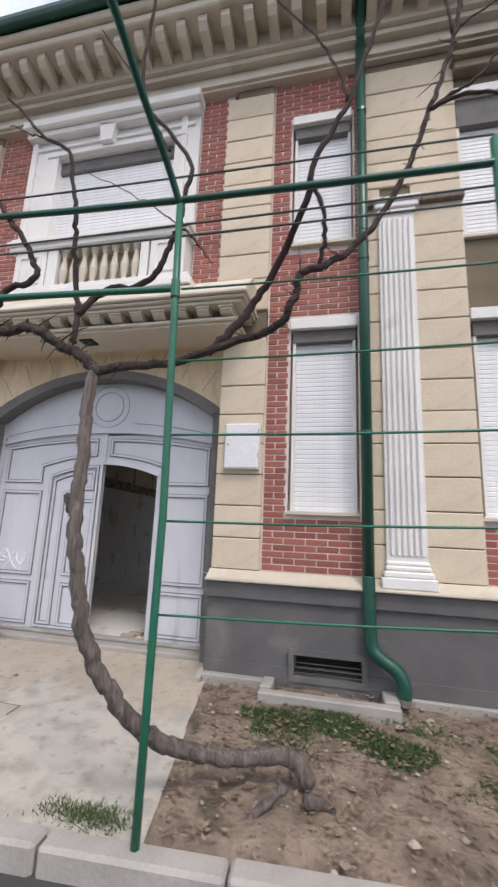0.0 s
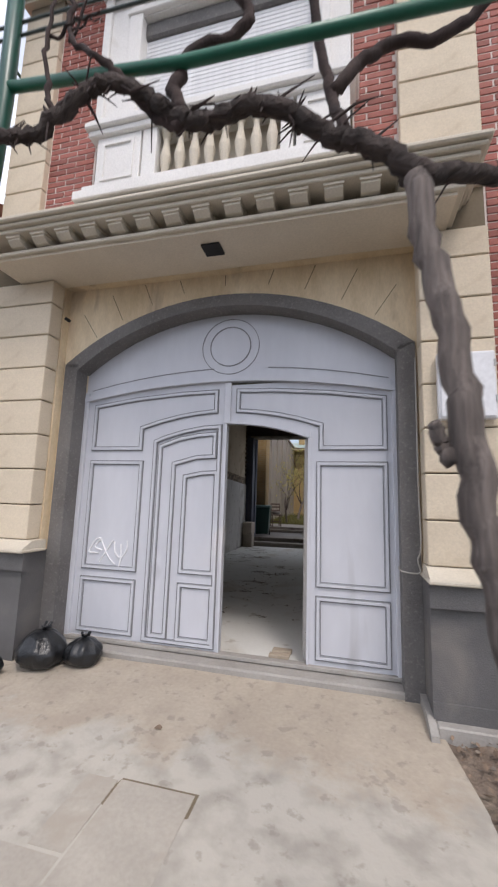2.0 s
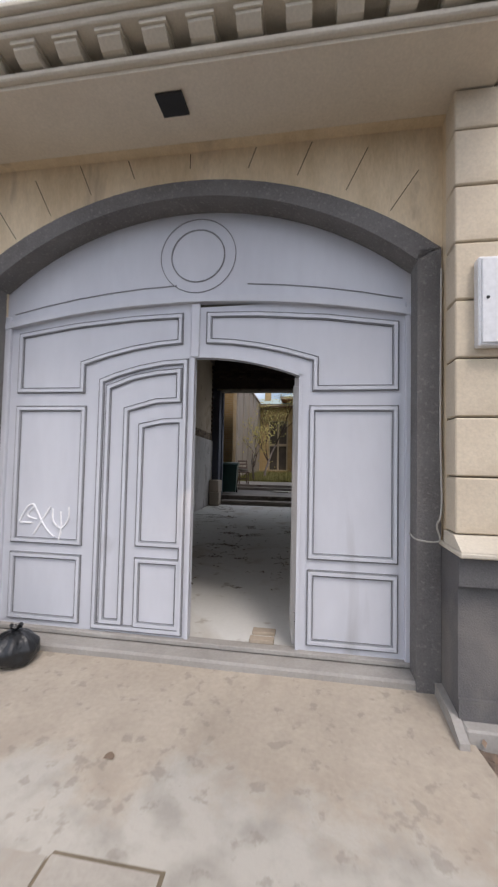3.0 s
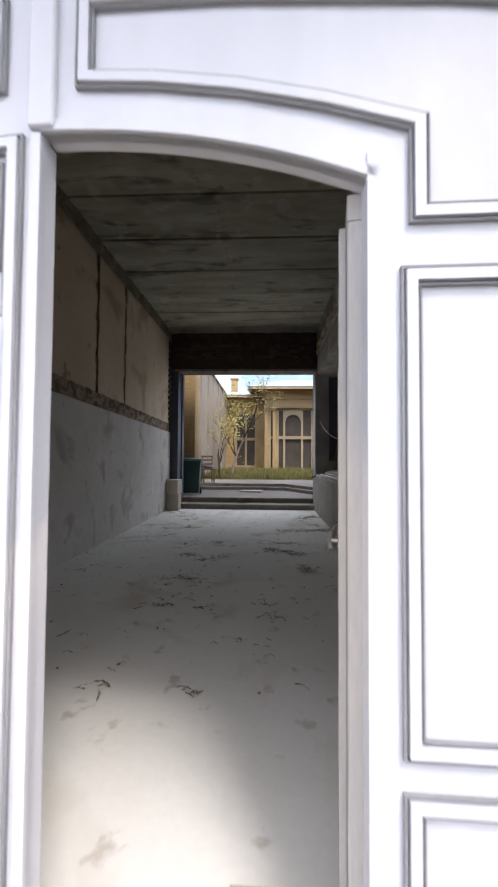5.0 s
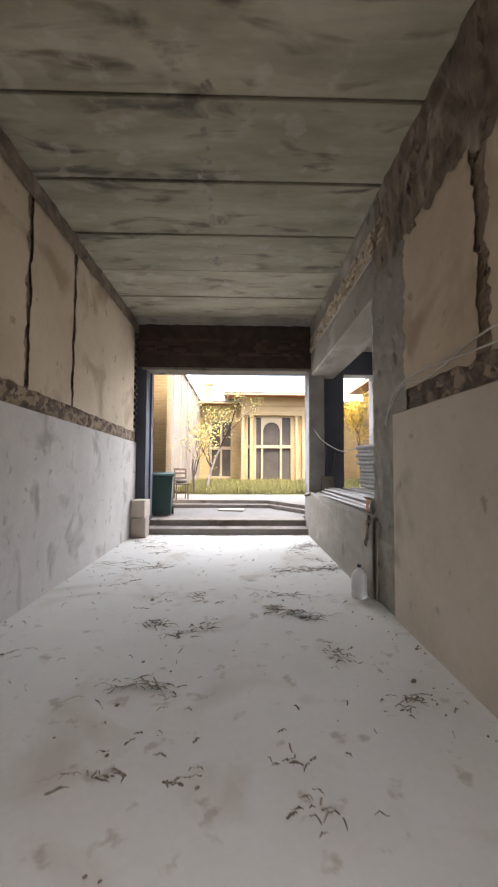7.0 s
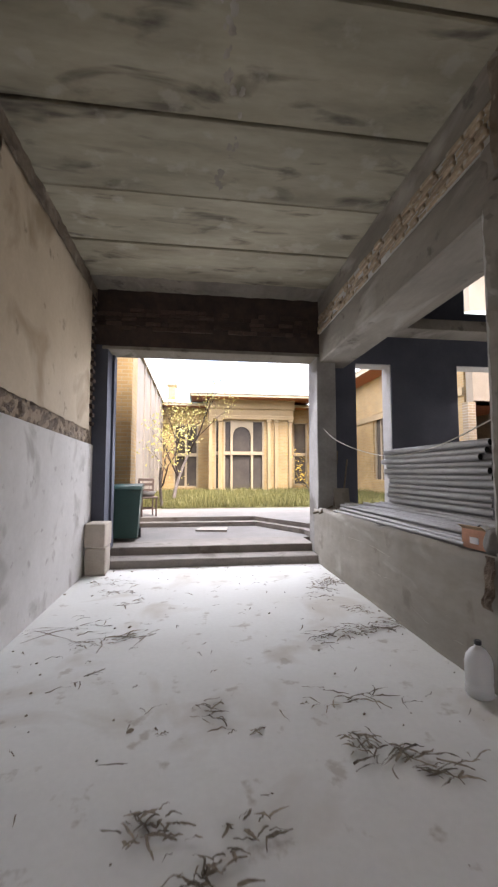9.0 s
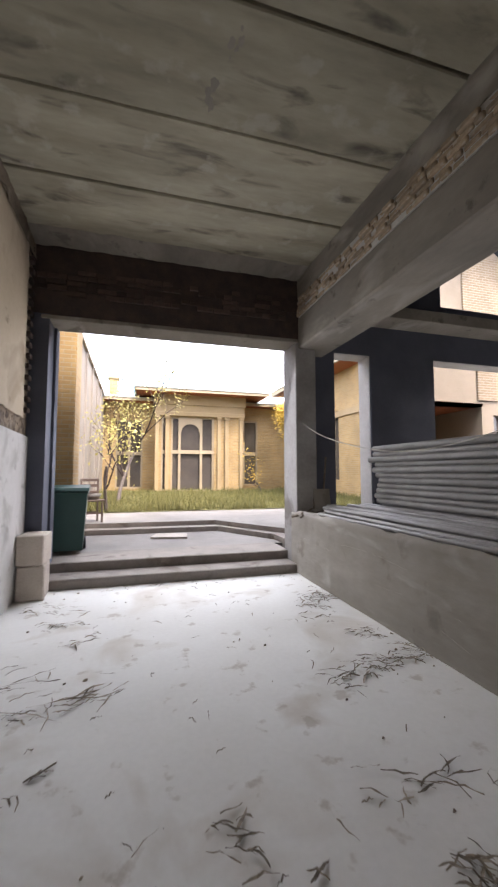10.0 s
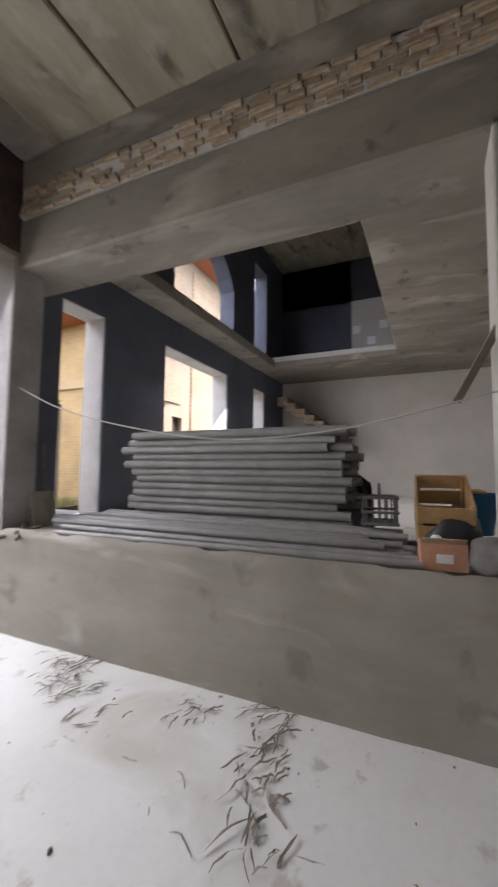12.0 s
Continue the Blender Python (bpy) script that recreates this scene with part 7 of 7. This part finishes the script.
def main_house():
    h = root("villa", "yellow brick villa across the court with wide red eaves", "house", HERE)
    Y = 24.0
    body = Shape().holed(-6, 9, 0.3, 5.3, Y + 1.2, Y + 1.5, [(-2.40, -1.08, 0.70, 4.22), (4.36, 5.18, 0.80, 4.4)])
    part("wall", body, "cbrick", h, "yellow brick wall")
    bay = Shape().holed(-0.44, 3.97, 0.3, 4.5, Y, Y + 0.3, [(0.28, 2.45, 0.55, 4.33), (-0.20, 0.16, 0.60, 4.33)])
    part("bay_wall", bay, "cbrick", h)
    part("bay_side", Shape().box(-0.44, -0.2, Y + 0.3, Y + 1.2, 0.3, 5.4).box(3.73, 3.97, Y + 0.3, Y + 1.2, 0.3, 5.4), "cbricky", h)
    part("architrave", Shape().box(-0.55, 4.08, Y - 0.15, Y + 1.2, 4.36, 4.56, 0.01).box(-0.52, 4.05, Y - 0.12, Y + 1.2, 4.56, 4.92).box(-0.60, 4.13, Y - 0.2, Y + 1.2, 4.92, 5.42), "cstucco", h, "plain stucco band under the eaves")
    for x in (-0.52, -0.02, 2.62, 3.02, 3.80):
        part("column", Shape().box(x, x + 0.18, Y - 0.12, Y + 0.05, 0.4, 4.36, 0.01).box(x - 0.04, x + 0.22, Y - 0.16, Y, 4.22, 4.36, 0.01), "cstucco", h)

    def win(x0, x1, z0, z1, y, bars, tr):
        wd = part("window", Shape().box(x0, x1, y + 0.12, y + 0.15, z0, z1), "glass", h, "tall dark glazed window")
        fr = Shape().box(x0, x0 + 0.08, y, y + 0.15, z0, z1).box(x1 - 0.08, x1, y, y + 0.15, z0, z1).box(x0, x1, y, y + 0.15, z1 - 0.08, z1).box(x0, x1, y, y + 0.15, z0, z0 + 0.08)
        for b in bars:
            fr.box(b - 0.06, b + 0.06, y - 0.01, y + 0.15, z0, z1)
        for t in tr:
            fr.box(x0, x1, y - 0.015, y + 0.15, t - 0.09, t + 0.09)
        part("frame", fr, "cframe", wd)
        return wd

    w = win(0.28, 2.45, 0.55, 4.33, Y + 0.05, (0.70, 1.80), (2.55,))
    ar = arc(0.76, 3.5, 1.25, 3.98, 1.74, 12)
    sp = Shape()
    for a, b in zip(ar, ar[1:]):
        sp.prism([a, b, (b[0], 4.27), (a[0], 4.27)], "y", Y + 0.06, Y + 0.16)
    part("spandrel", sp, "cframe", w)
    win(-0.20, 0.16, 0.60, 4.33, Y + 0.05, (), (2.55,))
    win(-2.40, -1.08, 0.70, 4.22, Y + 1.22, (-1.74,), (2.5,))
    win(4.36, 5.18, 0.80, 4.4, Y + 1.22, (), (2.55,))
    # eaves and roof
    part("eaves_soffit", Shape().box(-1.45, 5.1, Y - 1.0, Y + 1.2, 5.42, 5.48).box(-6, 9, Y + 0.4, Y + 1.3, 5.15, 5.22), "redsoffit", h, "red boarded eaves")
    part("fascia", Shape().box(-1.50, 5.15, Y - 1.06, Y - 1.0, 5.40, 5.55).box(-6, 9, Y + 0.34, Y + 0.4, 5.12, 5.27), "cframe", h)
    rf = Shape()
    rf.add([(-1.55, Y - 1.1, 5.55), (5.2, Y - 1.1, 5.55), (5.2, Y + 8, 5.55), (-1.55, Y + 8, 5.55), (0.7, Y + 2.5, 6.6), (3.0, Y + 2.5, 6.6), (3.0, Y + 6, 6.6), (0.7, Y + 6, 6.6)], [(0, 1, 5, 4), (1, 2, 6, 5), (2, 3, 7, 6), (3, 0, 4, 7), (4, 5, 6, 7), (0, 3, 2, 1)])
    rf.add([(-6, Y + 0.3, 5.27), (9, Y + 0.3, 5.27), (9, Y + 5, 6.35), (-6, Y + 5, 6.35), (9, Y + 8, 5.27), (-6, Y + 8, 5.27)], [(0, 1, 2, 3), (3, 2, 4, 5), (0, 5, 4, 1)])
    part("roof", rf, "croof", h, "pale green metal roof")
    ch = part("chimney", Shape().box(-2.9, -2.45, Y + 3, Y + 3.45, 5.6, 6.75, 0.02), "cbrick", h)
    part("cap", Shape().box(-2.98, -2.37, Y + 2.92, Y + 3.53, 6.75, 6.87, 0.02), "cstucco", ch)


main_house()


def east_wing():
    h = root("villa_wing", "yellow brick side wing with deep red-boarded eaves", "house", HERE)
    part("wall", Shape().holed(14.0, 25.2, 0.3, 6.0, 7.0, 7.3, [(16.0, 17.3, 0.5, 3.6), (19.2, 20.4, 1.2, 4.2)], axis="x"), "cbricky", h, "yellow brick wall")
    for a, b, z0, z1 in ((16.0, 17.3, 0.5, 3.6), (19.2, 20.4, 1.2, 4.2)):
        wd = part("window", Shape().box(7.15, 7.2, a, b, z0, z1), "glass", h)
        part("frame", Shape().box(7.08, 7.2, a, a + 0.08, z0, z1).box(7.08, 7.2, b - 0.08, b, z0, z1).box(7.08, 7.2, a, b, z1 - 0.1, z1).box(7.08, 7.2, (a + b) / 2 - 0.05, (a + b) / 2 + 0.05, z0, z1), "cframe", wd)
    part("band", Shape().box(6.93, 7.0, 14.0, 25.2, 3.9, 4.15), "cstucco", h)
    part("eave", Shape().box(6.05, 7.3, 13.2, 25.2, 5.85, 5.95), "redsoffit", h, "red boarded eaves")
    part("fascia", Shape().box(6.0, 6.05, 13.15, 25.2, 5.82, 6.05), "cframe", h)
    part("roof", Shape().add([(5.95, 13.1, 6.05), (5.95, 25.4, 6.05), (10.5, 25.4, 7.5), (10.5, 15, 7.5), (14.0, 13.1, 6.05), (14, 25.4, 6.05)], [(0, 1, 2, 3), (0, 3, 4), (3, 2, 5, 4)]), "croof", h, "pale green metal roof")
    # the plastered wall nearer to the passage
    g = root("villa_porch", "unfinished plastered frame with brick infill and porch", "house", HERE)
    part("wall", Shape().holed(7.0, 26, 0.3, 9.2, 13.6, 13.9, [(7.02, 8.9, 0.5, 3.55), (9.35, 9.9, 1.6, 3.3)]), "cplaster", g, "tan plastered wall")
    part("brick_column", Shape().box(6.74, 6.995, 13.5, 13.75, 0.4, 3.6), "pbrick", g)
    for x0, x1, z0, z1 in ((8.75, 9.75, 3.75, 4.75), (10.4, 13.4, 0.6, 8.8), (8.3, 9.9, 5.4, 8.4), (13.8, 25.5, 0.6, 8.8)):
        part("brick_infill", Shape().box(x0, x1, 13.55, 13.6, z0, z1), "pbrick", g, "pale brick infill panel")
    part("porch_ceiling", Shape().box(7.002, 8.95, 13.6, 16, 3.55, 3.65), "redsoffit", g, "red boarded porch ceiling")
    part("porch_back", Shape().box(7.2, 8.95, 16, 16.1, 0.3, 3.6).box(8.9, 8.95, 13.9, 16, 0.3, 3.6), "cplaster", g)
    part("window", Shape().box(9.35, 9.9, 13.8, 13.84, 1.6, 3.3), "glass", g)
    part("eave", Shape().box(6.8, 26, 12.6, 13.7, 9.1, 9.2), "redsoffit", g)
    part("roof", Shape().prism([(12.5, 9.2), (14.5, 10), (17, 10), (17, 9.2)], "x", 6.7, 26), "rooftile", g)


east_wing()


def wheelie_bin():
    b = root("wheelie_bin", "dark green wheeled rubbish bin by the steps", "bin", pose(-2.47, 10.66, PZ, 0, 0, 4))
    part("body", Shape().add([(-0.21, -0.26, 0.06), (0.21, -0.26, 0.06), (0.21, 0.24, 0.06), (-0.21, 0.24, 0.06), (-0.27, -0.33, 0.95), (0.27, -0.33, 0.95), (0.27, 0.30, 0.95), (-0.27, 0.30, 0.95)], [(0, 3, 2, 1), (4, 5, 6, 7), (0, 1, 5, 4), (1, 2, 6, 5), (2, 3, 7, 6), (3, 0, 4, 7)]), "bin", b)
    part("rim", Shape().box(-0.29, 0.29, -0.35, 0.32, 0.92, 0.965, 0.012), "bin", b)
    part("lid", Shape().prism([(-0.37, 0.965), (0.34, 0.965), (0.34, 1.02), (0.1, 1.045), (-0.34, 1.01)], "x", -0.295, 0.295), "bin", b)
    part("handle", Shape().tube([(-0.25, 0.38, 0.97), (0.25, 0.38, 0.97)], 0.018, 8).box(-0.25, -0.2, 0.3, 0.39, 0.95, 0.99).box(0.2, 0.25, 0.3, 0.39, 0.95, 0.99), "bin", b)
    for x in (-0.24, 0.2):
        wh = part("wheel", Shape().tube([(x, 0.24, 0.1), (x + 0.045, 0.24, 0.1)], 0.1, 18), "black", b)
        part("hub", Shape().tube([(x - 0.003, 0.24, 0.1), (x + 0.048, 0.24, 0.1)], 0.04, 10), "darkplastic", wh)


wheelie_bin()


def court_chair():
    c = root("chair", "old dark wooden chair with things piled on it", "chair", pose(-2.36, 12.95, CZ, 0, 0, 20))
    for x in (-0.19, 0.16):
        for y in (-0.19, 0.16):
            part("leg", Shape().box(x, x + 0.035, y, y + 0.035, 0, 0.44 if y < 0 else 0.9, 0.004), "chairwood", c)
    part("seat", Shape().box(-0.22, 0.22, -0.22, 0.22, 0.44, 0.48, 0.01), "chairwood", c)
    for z in (0.6, 0.74, 0.86):
        part("back_slat", Shape().box(-0.19, 0.19, 0.165, 0.185, z, z + 0.06, 0.004), "chairwood", c)
    part("stretcher", Shape().box(-0.17, 0.17, -0.185, -0.165, 0.18, 0.21).box(-0.17, 0.17, 0.165, 0.185, 0.18, 0.21), "chairwood", c)
    single("basin", Shape().lathe([(0.14, 0), (0.2, 0.12), (0.21, 0.12), (0.15, 0.02)], 16), "sack", "grey basin on the old chair", "basin", m=pose(-2.36, 12.95, CZ + 0.48), smooth=True)


court_chair()


def tree(name, x, y, z, height, seed, leaves, leafmat, label, spread=0.9):
    rng = random.Random(seed)
    t = root(name, label, "tree", pose(x, y, z))
    tips = []

    def grow(p, d, L, r, depth, nm):
        pts = [p]
        for i in range(4):
            d = (d + Vector((rng.gauss(0, 0.16), rng.gauss(0, 0.16), 0.10))).normalized()
            pts.append(pts[-1] + d * L / 4)
        part_shape = Shape().tube(pts, ramp(r, r * 0.55, 5), 6)
        acc.append(part_shape)
        tips.append(pts[-1])
        tips.append(pts[2])
        if depth:
            for i in range(rng.choice((2, 3, 3))):
                q = pts[rng.choice((2, 3, 4, 4))]
                a = rng.uniform(0, 6.28)
                grow(q, (d + Vector((math.cos(a), math.sin(a), 0.1)) * spread).normalized(), L * rng.uniform(0.55, 0.8), r * 0.5, depth - 1, "")

    acc = []
    grow(Vector((0, 0, -0.1)), Vector((0.05, 0, 1)), height * 0.42, height * 0.014, 4, "trunk")
    part("trunk", acc[0], "bark", t)
    br = Shape()
    for s in acc[1:]:
        br.add(s.v, s.f)
    part("branch", br, "twig", t)
    lf = Shape()
    for _ in range(leaves):
        c = rng.choice(tips) + Vector((rng.gauss(0, 0.16), rng.gauss(0, 0.16), rng.gauss(0, 0.16)))
        s = rng.uniform(0.03, 0.06)
        u = Vector((rng.gauss(0, 1), rng.gauss(0, 1), rng.gauss(0, 1))).normalized()
        v = u.orthogonal().normalized()
        lf.add([c - u * s, c - v * s * 0.6, c + u * s, c + v * s * 0.6], [(0, 1, 2, 3)])
    if leaves:
        part("crown", lf, leafmat, t)


tree("tree", -2.15, 15.0, CZ, 3.6, 5, 260, "gleaf", "young nearly bare tree with a few pale leaves")
tree("tree", -2.0, 18.0, CZ, 5.2, 8, 900, "gleaf", "slender tree with thin yellow-green foliage")
tree("tree", 5.3, 20.0, CZ, 4.6, 13, 2600, "yleaf", "small tree full of yellow autumn leaves", 0.6)
tree("tree", 4.2, 21.5, CZ, 2.2, 19, 120, "yleaf", "low bare shrub before the brick wall", 1.2)

bricks_and_blocks()
